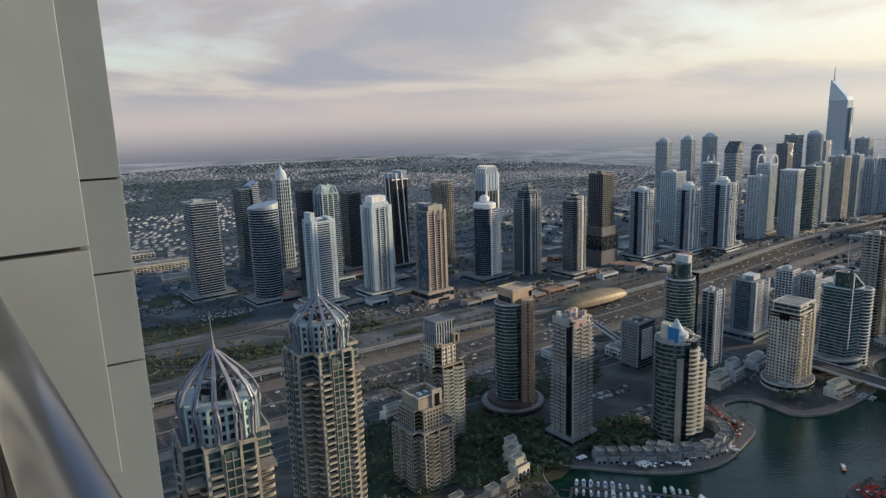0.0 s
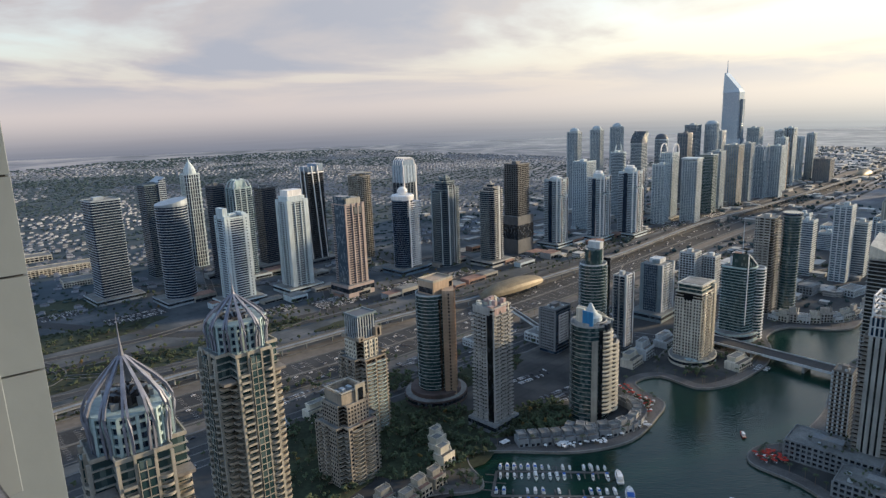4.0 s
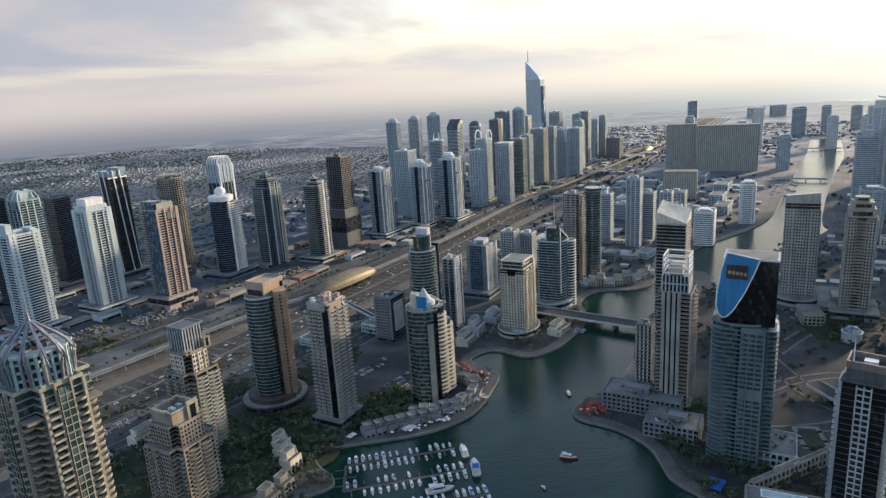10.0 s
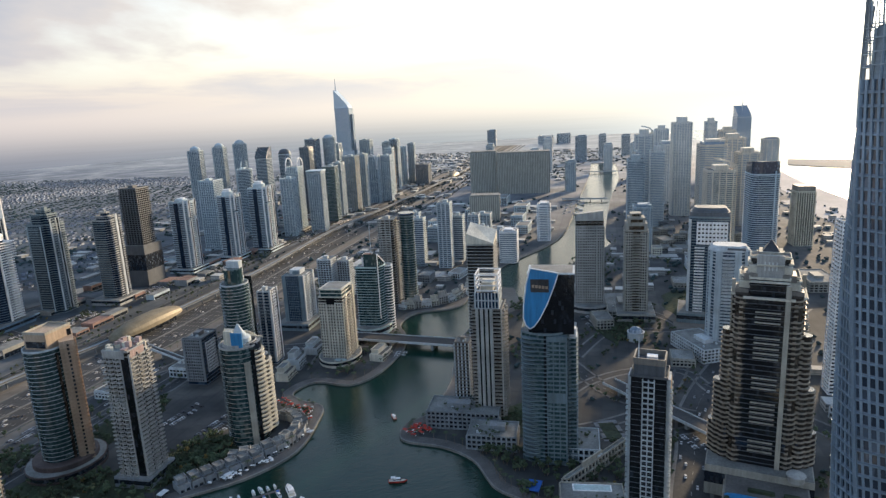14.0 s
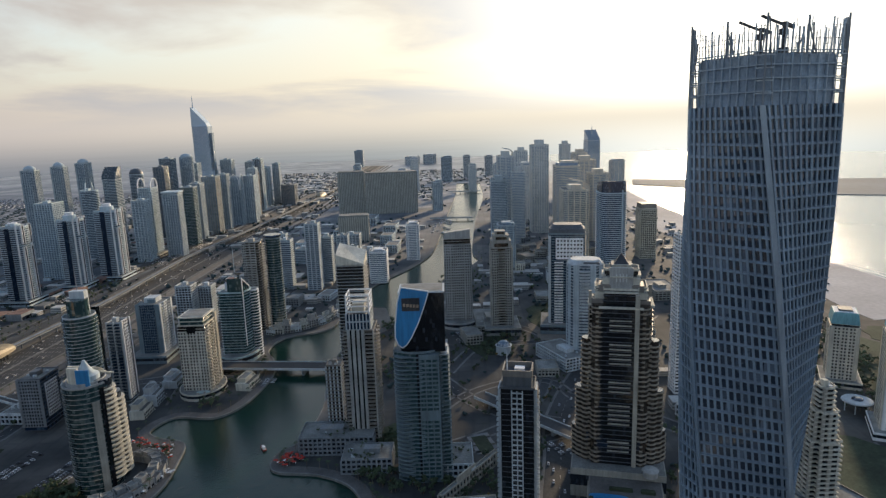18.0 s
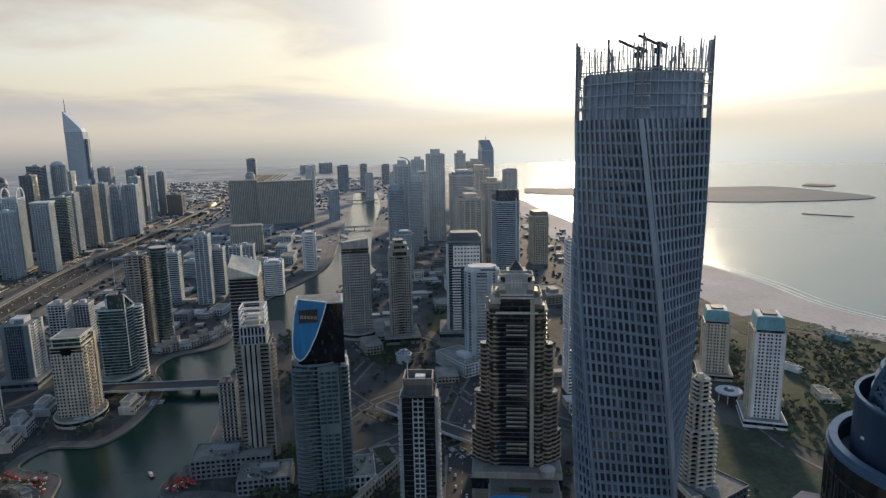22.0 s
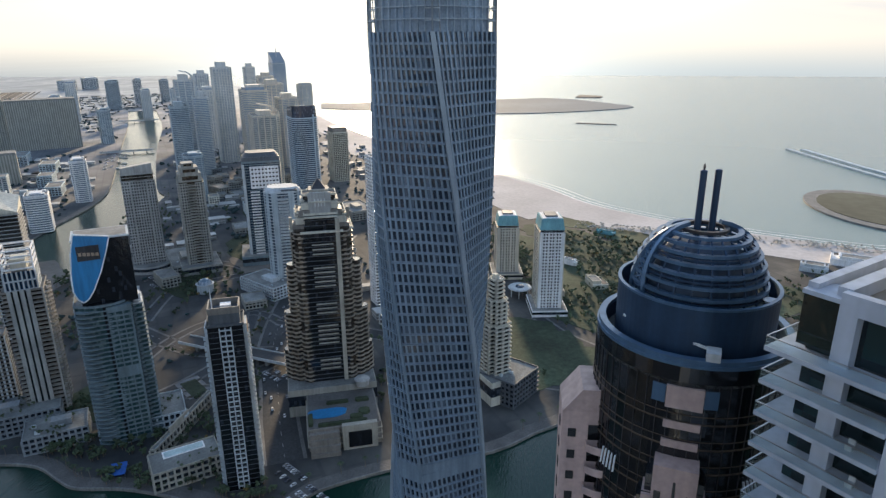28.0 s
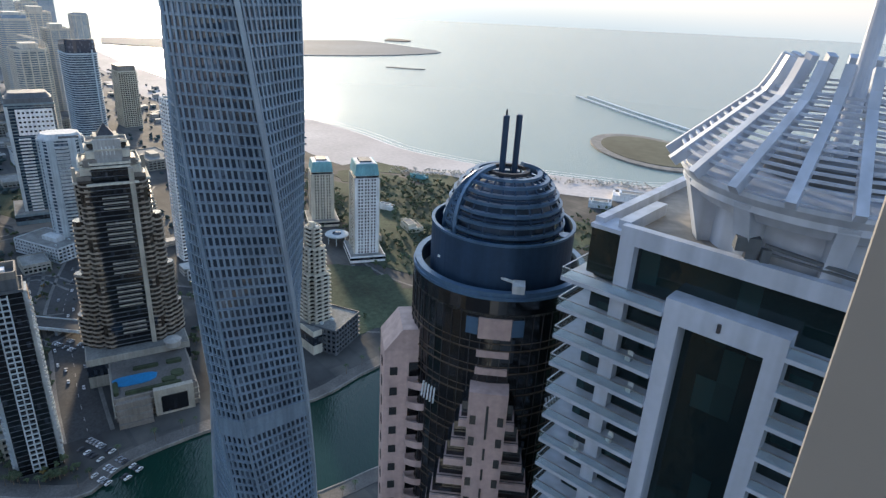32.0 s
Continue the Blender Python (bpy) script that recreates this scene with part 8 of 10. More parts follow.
# ---- our own tower: the panelled pier, fin, wall, slab and rail of the balcony ----
def panel_wall(name, az0, az1, dist, z0, z1, depth, material, joints, label, extra=0.0):
    """A flat panelled face at that distance, square to the sight line, split by thin open joints at given heights."""
    mid = radians((az0 + az1) / 2)
    face, side = Vector((math.sin(mid), math.cos(mid))), Vector((math.cos(mid), -math.sin(mid)))
    half = dist * math.tan(radians((az1 - az0) / 2))
    ob = thing(name, label, "wall", kind="structure")
    cuts = [z0] + sorted(joints) + [z1]
    for a, b in zip(cuts, cuts[1:]):
        bm = bmesh.new()
        pts = [face * dist - side * (half + extra), face * dist + side * half, face * (dist + depth) + side * half, face * (dist + depth) - side * (half + extra)]
        prism(bm, [(p.x, p.y) for p in pts], a + 0.006, b - 0.006)
        bmesh.ops.bevel(bm, geom=[e for e in bm.edges], offset=0.0018, segments=1, affect="EDGES")
        part("panel", bm, material, ob)
    bm = bmesh.new()
    pts = [face * (dist + 0.03) - side * (half + extra), face * (dist + 0.03) + side * (half - 0.02), face * (dist + depth) + side * (half - 0.02), face * (dist + depth) - side * (half + extra)]
    prism(bm, [(p.x, p.y) for p in pts], z0, z1)
    part("backing", bm, DARKSTEEL, ob)
    return ob


panel_wall("wall_west", -42, -29.4, 2.0, 268.98, 273.5, 0.35, PANEL, [269.676], "light grey-green metal panelled wall beside the balcony")
panel_wall("wall_north", -31.5, -26.5, 4.0, 262.0, 274.0, 1.2, PANEL, [266.7, 267.65, 268.66, 269.2, 269.73, 271.6], "light grey metal panelled pier beyond the balcony")
panel_wall("wall_south", 131.6, 175, 0.42, 262.0, 275.0, 0.3, FINGREY, [266.0, 272.0], "plain grey fin wall at the balcony's end")
A0, A1 = Vector((0.0538, 0.0443)) - Vector((0.6356, -0.772)) * 2.0, Vector((0.0538, 0.0443)) + Vector((0.6356, -0.772)) * 0.2
along = (A1 - A0).normalized()
outw = Vector((-along.y, along.x)) if Vector((-along.y, along.x)).dot(Vector((0.77, 0.64))) > 0 else Vector((along.y, -along.x))
c0 = (A0 + A1) / 2
brz = math.degrees(math.atan2(along.y, along.x))
bal = thing("balcony", "narrow high balcony with a grey metal handrail over dark glass", "balcony", (c0.x, c0.y, 268.6), brz)
osgn = 1 if Vector((-along.y, along.x)).dot(outw) > 0 else -1
hl = (A1 - A0).length / 2
off = -(c0.dot(outw))
rail_y = 0.0
bm = prism(bmesh.new(), [(-hl, min(rail_y + osgn * 0.1, rail_y - osgn * 1.6)), (hl, min(rail_y + osgn * 0.1, rail_y - osgn * 1.6)), (hl, max(rail_y + osgn * 0.1, rail_y - osgn * 1.6)), (-hl, max(rail_y + osgn * 0.1, rail_y - osgn * 1.6))], -0.25, 0.0)
part("slab", bm, GREY, bal)
bm = bmesh.new()
n, rr = 32, 0.038
va = [[bm.verts.new((x, rail_y + rr * math.cos(2 * math.pi * k / n), 1.05 + rr * math.sin(2 * math.pi * k / n))) for k in range(n)] for x in (-hl, hl)]
for k in range(n):
    bm.faces.new((va[0][k], va[0][(k + 1) % n], va[1][(k + 1) % n], va[1][k]))
bm.faces.new(va[0][::-1]), bm.faces.new(va[1])
rail = part("handrail", bm, surface("satin_steel", (0.20, 0.21, 0.235), rough=0.26, metal=0.95, vary=0.05, grain=20, bump=0.02), bal)
for f in rail.data.polygons:
    f.use_smooth = len(f.vertices) == 4
bm = bmesh.new()
block(bm, 0, rail_y, 0.02, 2 * hl, 0.012, 1.01)
part("panel", bm, surface("dark_rail_panel", (0.02, 0.022, 0.025), rough=0.7, vary=0.1, grain=8, bump=0.02, spec=0.2), bal)
for x in (-hl + 0.02, hl - 0.02):
    part("post", block(bmesh.new(), x, rail_y, 0, 0.04, 0.04, 1.05), STEEL, bal)
ob = thing("wall_back", "grey facade of the tower that carries the balcony", "wall", (c0.x - outw.x * (1.6 - off), c0.y - outw.y * (1.6 - off), 0), brz, kind="structure")
bm = prism(bmesh.new(), [(-14, -osgn * 0.3), (14, -osgn * 0.3), (14, -osgn * 26), (-14, -osgn * 26)] if osgn > 0 else [(-14, 0.3), (14, 0.3), (14, 26), (-14, 26)], 0, 300)
part("tower_wall", bm, PALE, ob)
bm = block(bmesh.new(), 0, -osgn * 0.2, 268.7, 2.4, 0.12, 2.2)
part("balcony_door", bm, GLASSBLACK, ob)


# ---- scattered stuff: trees, villas, cars ----
def scattered(name, base, spots, materials, label, category, kind="stuff"):
    """One mesh of many copies of a small base shape (verts, faces, slot per face) at (x, y, z, scale, turn)."""
    bv, bf, bs = base
    bv = np.array(bv, dtype=float)
    V, F, S = [], [], []
    for i, (x, y, z, k, a) in enumerate(spots):
        c, s = math.cos(a), math.sin(a)
        q = bv * (k if hasattr(k, "__len__") else (k, k, k))
        V.append(np.stack([q[:, 0] * c - q[:, 1] * s + x, q[:, 0] * s + q[:, 1] * c + y, q[:, 2] + z], 1))
        o = i * len(bv)
        F += [tuple(j + o for j in f) for f in bf]
        S += bs
    me = bpy.data.meshes.new(name)
    me.from_pydata(np.concatenate(V).tolist(), [], F)
    for m in materials:
        me.materials.append(m)
    me.polygons.foreach_set("material_index", S)
    me.update()
    return tagged(new(name, me), label, category, "", kind)


def gather(bm, slots):
    bmesh.ops.recalc_face_normals(bm, faces=bm.faces)
    bm.verts.index_update()
    out = [tuple(v.co) for v in bm.verts], [tuple(v.index for v in f.verts) for f in bm.faces], [f.material_index for f in bm.faces]
    bm.free()
    return out


def clump(bm, x, y, z, r, rnd, slot, squash=0.8, level=1):
    got = bmesh.ops.create_icosphere(bm, subdivisions=level, radius=r, matrix=Matrix.Translation((x, y, z)) @ Matrix.Diagonal((1, 1, squash, 1)))
    for v in got["verts"]:
        v.co += Vector((rnd.uniform(-1, 1), rnd.uniform(-1, 1), rnd.uniform(-1, 1))) * r * 0.28
    for f in {f for v in got["verts"] for f in v.link_faces}:
        f.material_index = slot


def tree_base(seed, h=7.0, n=7):
    """Tapered trunk, three limbs, and a crown of loose leaf clumps with gaps."""
    rnd = random.Random(seed)
    bm = bmesh.new()
    lathe(bm, [(0.28, 0), (0.17, h * 0.4), (0.08, h * 0.7)], 5)
    for k in range(3):
        a = 2.1 * k + rnd.random()
        beam(bm, (0, 0, h * 0.35), (1.5 * math.cos(a), 1.5 * math.sin(a), h * 0.62), 0.12)
    for k in range(n):
        a, q = 2 * math.pi * k / n + rnd.uniform(-.4, .4), rnd.uniform(0.5, 1.9)
        clump(bm, q * math.cos(a), q * math.sin(a), h * rnd.uniform(0.5, 0.92), rnd.uniform(0.8, 1.35), rnd, 1)
    return gather(bm, 2)


def palm_base(seed, h=9.0):
    rnd = random.Random(seed)
    bm = bmesh.new()
    lathe(bm, [(0.24, 0), (0.17, h * 0.5), (0.15, h)], 5)
    for k in range(9):
        a = 2 * math.pi * k / 9 + rnd.uniform(-.2, .2)
        c, s = math.cos(a), math.sin(a)
        pts = [(0.1, h), (1.1, h + 0.75), (2.2, h + 0.45), (3.0, h - 0.6)]
        for (q0, z0), (q1, z1) in zip(pts, pts[1:]):
            w0, w1 = 0.42, 0.3 if q1 < 3 else 0.05
            vs = [bm.verts.new((q * c - w * s * g, q * s + w * c * g, z)) for q, z, w, g in ((q0, z0, w0, 1), (q1, z1, w1, 1), (q1, z1, w1, -1), (q0, z0, w0, -1))]
            bm.faces.new(vs).material_index = 1
    return gather(bm, 2)


def bush_base(seed):
    rnd = random.Random(seed)
    bm = bmesh.new()
    for k in range(2):
        clump(bm, rnd.uniform(-4, 4), rnd.uniform(-3, 3), rnd.uniform(2.0, 4.4), rnd.uniform(3.0, 5.0), rnd, 0, level=1)
    return gather(bm, 1)


def car_base():
    bm = bmesh.new()
    prism(bm, [(-2.2, -0.9), (2.2, -0.9), (2.2, 0.9), (-2.2, 0.9)], 0.25, 0.85, 0.97)
    n0 = len(bm.faces)
    bm.faces.ensure_lookup_table()
    prism(bm, [(-1.4, -0.8), (0.9, -0.8), (0.9, 0.8), (-1.4, 0.8)], 0.85, 1.45, 0.8)
    bm.faces.ensure_lookup_table()
    for f in list(bm.faces)[n0:n0 + 4]:
        f.material_index = 1
    for x in (-1.4, 1.4):
        k = len(bm.faces)
        block(bm, x, 0, 0.0, 0.62, 1.84, 0.6)
        bm.faces.ensure_lookup_table()
        for f in list(bm.faces)[k:]:
            f.material_index = 2
    return gather(bm, 3)


UX, UY = Vector((0.800, 0.600)), Vector((-0.600, 0.800))


def small_villa_base(w=13.0, d=11.0):
    """A far villa: walls, a hipped roof and a lower wing."""
    bm = bmesh.new()
    prism(bm, rect(w, d), 0, 6.2)
    k = len(bm.faces)
    prism(bm, rect(w + 1, d + 1), 6.2, 8.6, 0.3)
    bm.faces.ensure_lookup_table()
    for f in list(bm.faces)[k:]:
        f.material_index = 1
    block(bm, w * 0.62, 1, 0, 6, 6, 3.6)
    return gather(bm, 2)


rnd = random.Random(21)
villas, groves = [], []
feet = [o.location.xy.copy() for o in bpy.data.objects if o.parent is None and o.type == "EMPTY" and o.location.y > 700]
v = 980.0
row = 0
while v < 4250:
    u = -1900.0
    far_k = 1 + max(0, v - 2200) / 2600
    while u < 2700:
        u += rnd.uniform(16, 23) * far_k
        p = UX * u + UY * v
        if p.y < 600 or abs(p.x) > p.y * 1.15 + 100:
            continue
        bend = 60 * math.sin(u * 0.0042 + v * 0.0021) + 34 * math.sin(u * 0.011)
        q = p + UY * (bend + rnd.uniform(-3, 3))
        if q.length > 4600 or (v < 1400 and min((q - f).length for f in feet) < 42) or (v < 1200 and q.x > 1150):
            continue
        dens = noise.noise(Vector((q.x * 0.0026, q.y * 0.0026, 0.3))) - max(0, v - 3500) / 2500
        lane = (u + 40 * math.sin(v * 0.01)) % 190 < 24
        if dens > -0.08 and not lane and rnd.random() < 0.74:
            kk = rnd.uniform(0.5, 0.8) * (0.85 + 0.15 * far_k)
            villas.append((q.x, q.y, 0, (kk * rnd.uniform(0.8, 1.3), kk, kk * rnd.uniform(0.8, 1.15)), radians(37) + 0.4 * math.cos(u * 0.0042 + v * 0.0021) + rnd.choice((0, 3.14))))
        for _ in range(rnd.choice((1, 1, 2)) if dens > -0.08 else rnd.choice((1, 2, 3))):
            kk = rnd.uniform(0.45, 0.9) * far_k * (1.0 if dens > -0.12 else 1.35)
            groves.append((q.x + rnd.uniform(-10, 10) * far_k, q.y + rnd.uniform(-10, 10) * far_k, 0, (kk * 1.15, kk * 1.15, kk * 0.5), rnd.uniform(0, 6)))
    row += 1
    v += (25 if row % 2 else 40) * far_k
# walls and roofs carry the blue of distance haze in their colour
HAZEWALL = surface("hazed_villa_wall", (0.31, 0.345, 0.40), vary=0.25, grain=0.2)
VILLAROOF = surface("hazed_villa_roof", (0.115, 0.125, 0.15), vary=0.5, grain=0.05)
scattered("villas", small_villa_base(), villas, [HAZEWALL, VILLAROOF], "cream villas with grey-brown roofs, tinted haze blue, spread over a suburb", "villa")
# foliage lightened and blued to stand for haze
HAZELEAF = surface("hazed_foliage", (0.040, 0.066, 0.068), rough=0.95, vary=0.4, grain=0.3, streak=0)
scattered("garden_trees", bush_base(4), groves, [HAZELEAF], "dark green trees between the villas", "trees")

# low-rise blocks and trees over the plain past the hotel block and down the canal
rnd = random.Random(58)
flats, copse = [], []
for _ in range(2600):
    u, v = rnd.uniform(900, 3700), rnd.uniform(-150, 1250)
    p = Vector((0.824, 0.566)) * u + Vector((-0.566, 0.824)) * v
    if p.length > 4500 or abs((p - Vector((1428, 1380))).length) < 190:
        continue
    near_line = min((p - Vector(c)).length for c in EAST[::4] + WEST[::4] + HIGHWAY[::2])
    if near_line < 60 or in_water(p.x, p.y, 40):
        continue
    if noise.noise(Vector((p.x * 0.004, p.y * 0.004, 2.0))) > -0.15 and rnd.random() < 0.6:
        flats.append((p.x, p.y, 0, (rnd.uniform(0.5, 1.5), rnd.uniform(0.5, 1.2), rnd.choice((0.5, 0.6, 0.8, 0.8, 1.2))), radians(36) + rnd.choice((0, 1.57))))
    copse.append((p.x + rnd.uniform(-40, 40), p.y + rnd.uniform(-40, 40), 0, rnd.uniform(0.5, 1.1), rnd.uniform(0, 6)))
stands = [o.location.xy.copy() for o in bpy.data.objects if o.parent is None and o.type == "EMPTY"]
for _ in range(1500):
    x, y = rnd.uniform(430, 1900), rnd.uniform(120, 900)
    coast_x = next((a[0] + (y - a[1]) * (b[0] - a[0]) / (b[1] - a[1]) for a, b in zip(COAST, COAST[1:]) if b[1] <= y <= a[1]), 0)
    p = Vector((x, y))
    if x > coast_x - 120 or in_water(x, y, 24) or min((p - f).length for f in stands) < 34:
        continue
    if min((p - Vector(c)).length for c in LANES) < 22:
        continue
    if rnd.random() < 0.15:
        flats.append((x, y, 0, (rnd.uniform(0.4, 0.9), rnd.uniform(0.4, 0.9), rnd.choice((0.5, 0.8, 1.1))), radians(36) + rnd.choice((0, 1.57))))
    else:
        copse.append((x, y, 0, rnd.uniform(0.35, 0.8), rnd.uniform(0, 6)))
bm = prism(bmesh.new(), rect(26, 18), 0, 7)
k = len(bm.faces)
for z in (1.2, 4.4):
    prism(bm, rect(26.3, 18.3), z, z + 1.5)
bm.faces.ensure_lookup_table()
for f in list(bm.faces)[k:]:
    f.material_index = 1
scattered("low_rise_blocks", gather(bm, 2), flats, [surface("grey_low_rise_wall", (0.42, 0.42, 0.40), vary=0.35, grain=0.05), surface("shaded_window_band", (0.20, 0.21, 0.21), rough=0.6, vary=0.2)], "pale low-rise blocks spread over the hazy plain", "building")
scattered("plain_trees", bush_base(9), copse, [HAZELEAF], "dark clumps of trees between the low-rise blocks", "trees")

# trees of the near district: along roads, in plots and gardens
spots = []


def sow(n, cx, cy, rx, ry, rz=33, lo=0.6, hi=1.15):
    c, s = math.cos(radians(rz)), math.sin(radians(rz))
    for _ in range(n):
        a, q = rnd.uniform(0, 6.283), math.sqrt(rnd.random())
        x, y = rx * q * math.cos(a), ry * q * math.sin(a)
        spots.append((cx + c * x - s * y, cy + s * x + c * y, 0, rnd.uniform(lo, hi), rnd.uniform(0, 6.28)))


sow(70, -350, 690, 130, 26), sow(40, -230, 730, 70, 16), sow(60, -420, 780, 130, 30), sow(40, -140, 800, 60, 12), sow(40, 30, 520, 50, 30), sow(36, 25, 470, 22, 34), sow(30, 40, 600, 40, 12)
sow(80, 150, 500, 34, 26, 20), sow(24, 120, 480, 26, 8, 0), sow(16, 230, 520, 10, 26), sow(30, 60, 420, 22, 22), sow(24, 10, 400, 24, 20)
sow(220, 640, -60, 70, 90, 20), sow(230, 740, -90, 90, 70, 30), sow(90, 840, -150, 60, 50, 60), sow(60, 690, 40, 50, 40), sow(60, 800, 60, 60, 30), sow(60, 720, -260, 60, 80), sow(50, 600, -160, 40, 60)
sow(40, 400, 620, 60, 30), sow(30, 590, 560, 60, 20), sow(40, 620, 380, 60, 30), sow(50, 800, 420, 90, 30), sow(30, 350, 370, 20, 14), sow(24, 390, 250, 26, 24), sow(40, 900, 560, 100, 40), sow(30, 440, 130, 30, 40), sow(24, 330, 570, 26, 12)
def avenue(pts, k, step, lo=0.5, hi=0.9):
    """Trees in a loose row beside a street."""
    ln = offset_line(smooth(pts), k)
    for a, b in zip(ln, ln[1:]):
        a, b = Vector(a), Vector(b)
        for j in range(max(1, int((b - a).length / step))):
            if rnd.random() < 0.8:
                p = a.lerp(b, rnd.random())
                spots.append((p.x + rnd.uniform(-2, 2), p.y + rnd.uniform(-2, 2), 0, rnd.uniform(lo, hi), rnd.uniform(0, 6.28)))


for k in (-16, 16, -22, 24):
    avenue([(920, 350), (800, 330), (730, 311), (640, 296), (557, 278), (484, 255), (430, 225), (380, 200)], k, 8)
    avenue([(1500, 760), (1226, 640), (1050, 520), (920, 420), (850, 350)], k, 9)
for k in (-11, 11):
    avenue([(557, 278), (540, 200), (520, 120), (490, 60), (470, -20), (500, -140)], k, 7)
    avenue([(484, 255), (470, 320), (500, 400), (540, 470), (590, 520)], k, 7)
    avenue([(290, 600), (340, 650), (420, 700), (520, 760), (640, 840), (800, 920)], k, 8)
    avenue([(-900, 1130), (-437, 890), (-320, 842), (-200, 800), (-60, 850), (90, 950), (330, 1080), (640, 1290), (1000, 1540)], k * 1.6, 10)
    avenue([(-640, 560), (-450, 640), (-300, 740), (-160, 775), (40, 880)], k, 8)
for k in (-74, -97, -118, 79, 98):
    avenue(HIGHWAY[8:36], k, 11, 0.5, 1.0)
sow(90, 20, 470, 44, 46), sow(120, 60, 500, 36, 36), sow(60, 70, 456, 26, 16), sow(120, -50, 440, 60, 40), sow(70, 0, 520, 56, 20), sow(90, -70, 500, 60, 34), sow(80, 140, 500, 46, 26, 20), sow(60, -10, 590, 60, 20), sow(60, 120, 610, 50, 20), sow(60, 620, 420, 40, 30), sow(50, 322, 318, 13, 26, 0), sow(40, 305, 205, 12, 36, 0), sow(40, 352, 232, 18, 26, 0), sow(40, 300, 260, 10, 30, 0), sow(60, 380, 340, 26, 30), sow(40, 340, 270, 20, 26), sow(40, 430, 260, 30, 20), sow(60, 700, 470, 60, 40), sow(70, 760, 380, 70, 40), sow(70, 1000, 480, 140, 50), sow(60, 860, 640, 120, 40), sow(40, 560, 430, 50, 40), sow(40, 470, 470, 40, 40)
sow(50, -100, 880, 90, 40), sow(60, 120, 1010, 120, 50), sow(60, 420, 1150, 140, 60), sow(60, -330, 960, 100, 60), sow(50, 20, 1120, 90, 50), sow(40, -20, 640, 60, 20), sow(50, 100, 640, 70, 24), sow(40, -120, 590, 60, 16)
sow(150, 850, -40, 60, 60, 60), sow(140, 760, 120, 60, 80, 20), sow(120, 900, 130, 70, 50, 40), sow(80, 660, -260, 60, 60)
for cx, cy, z, n in ((338, 388, 15.3, 40), (330, 345, 12.3, 26), (312, 222, 13.3, 14), (366, 292, 10.3, 16)):
    for _ in range(n):
        spots.append((cx + rnd.uniform(-13, 13), cy + rnd.uniform(-13, 13), z, rnd.uniform(0.3, 0.55), rnd.uniform(0, 6.28)))
spots = [q for q in spots if not (75 < q[0] < 290 and 230 < q[1] < 440)]
half = len(spots) // 2
rnd.shuffle(spots)
scattered("street_trees", tree_base(1), spots[:half], [BARK, LEAF], "dusty green street trees in plots and gardens", "trees")
scattered("park_trees", tree_base(2, 6.0, 8), spots[half:half * 2 - 130], [BARK, LEAF], "dark green rounded park trees", "trees")
scattered("turning_trees", tree_base(3, 5.0, 6), spots[half * 2 - 130:], [BARK, LEAF2], "yellowing garden trees", "trees")
palms = []
for line, k in ((EAST, 8.5), (WEST, 8.5)):
    ln = offset_line(line, k)
    for a, b in zip(ln, ln[1:]):
        for j in range(max(1, int((Vector(b) - Vector(a)).length / 9))):
            if rnd.random() < 0.75 and a[1] < 760:
                p = Vector(a).lerp(Vector(b), rnd.random())
                palms.append((p.x + rnd.uniform(-1, 1), p.y + rnd.uniform(-1, 1), 0.1, rnd.uniform(0.6, 0.95), rnd.uniform(0, 6)))
for k in (-52, 53, 76):
    ln = offset_line(HIGHWAY, k)
    for a, b in zip(ln[6:34], ln[7:35]):
        for j in range(int((Vector(b) - Vector(a)).length / 16)):
            p = Vector(a).lerp(Vector(b), rnd.random())
            palms.append((p.x, p.y, 0, rnd.uniform(0.6, 0.9), rnd.uniform(0, 6)))
scattered("palms", palm_base(6), palms, [BARK, LEAF], "date palms along promenades and roads", "palms")

# single garden trees by the water that can be told apart
for i, (x, y) in enumerate(((128, 492), (137, 500), (146, 488), (156, 497), (150, 509), (165, 506), (139, 512), (322, 410), (330, 402), (388, 240), (398, 262), (345, 560), (300, 600), (20, 430), (34, 452))):
    tr = thing("garden_tree", "leafy garden tree among the terraces", "tree", (x, y, 0.05), i * 47, "garden trees")
    base = tree_base(40 + i % 3, 6.5, 9)
    for nm, slot, m in (("trunk", 0, BARK), ("crown", 1, LEAF2 if i % 4 == 2 else LEAF)):
        me = bpy.data.meshes.new(nm)
        me.from_pydata(base[0], [], [f for f, s in zip(base[1], base[2]) if s == slot])
        me.materials.append(m)
        me.update()
        put(nm, me, tr)

# low scrub over the verges of the interchange
rnd = random.Random(63)
scrub = []
for cx, cy, a, b, n in ((-350, 665, 150, 34, 260), (-215, 735, 80, 24, 120), (-420, 790, 160, 40, 260), (-130, 800, 50, 18, 60), (-560, 560, 160, 50, 220), (-260, 615, 90, 12, 60), (450, 880, 80, 40, 60)):
    for _ in range(n):
        q, w = math.sqrt(rnd.random()), rnd.uniform(0, 6.283)
        u, v = a * q * math.cos(w), b * q * math.sin(w)
        k = rnd.uniform(0.25, 0.6)
        scrub.append((cx + 0.839 * u - 0.545 * v, cy + 0.545 * u + 0.839 * v, 0, (k * 1.5, k, k * 0.55), rnd.uniform(0, 6)))
scattered("scrub", bush_base(12), scrub, [PLANTING], "dark low scrub on the verges of the interchange", "shrubs")

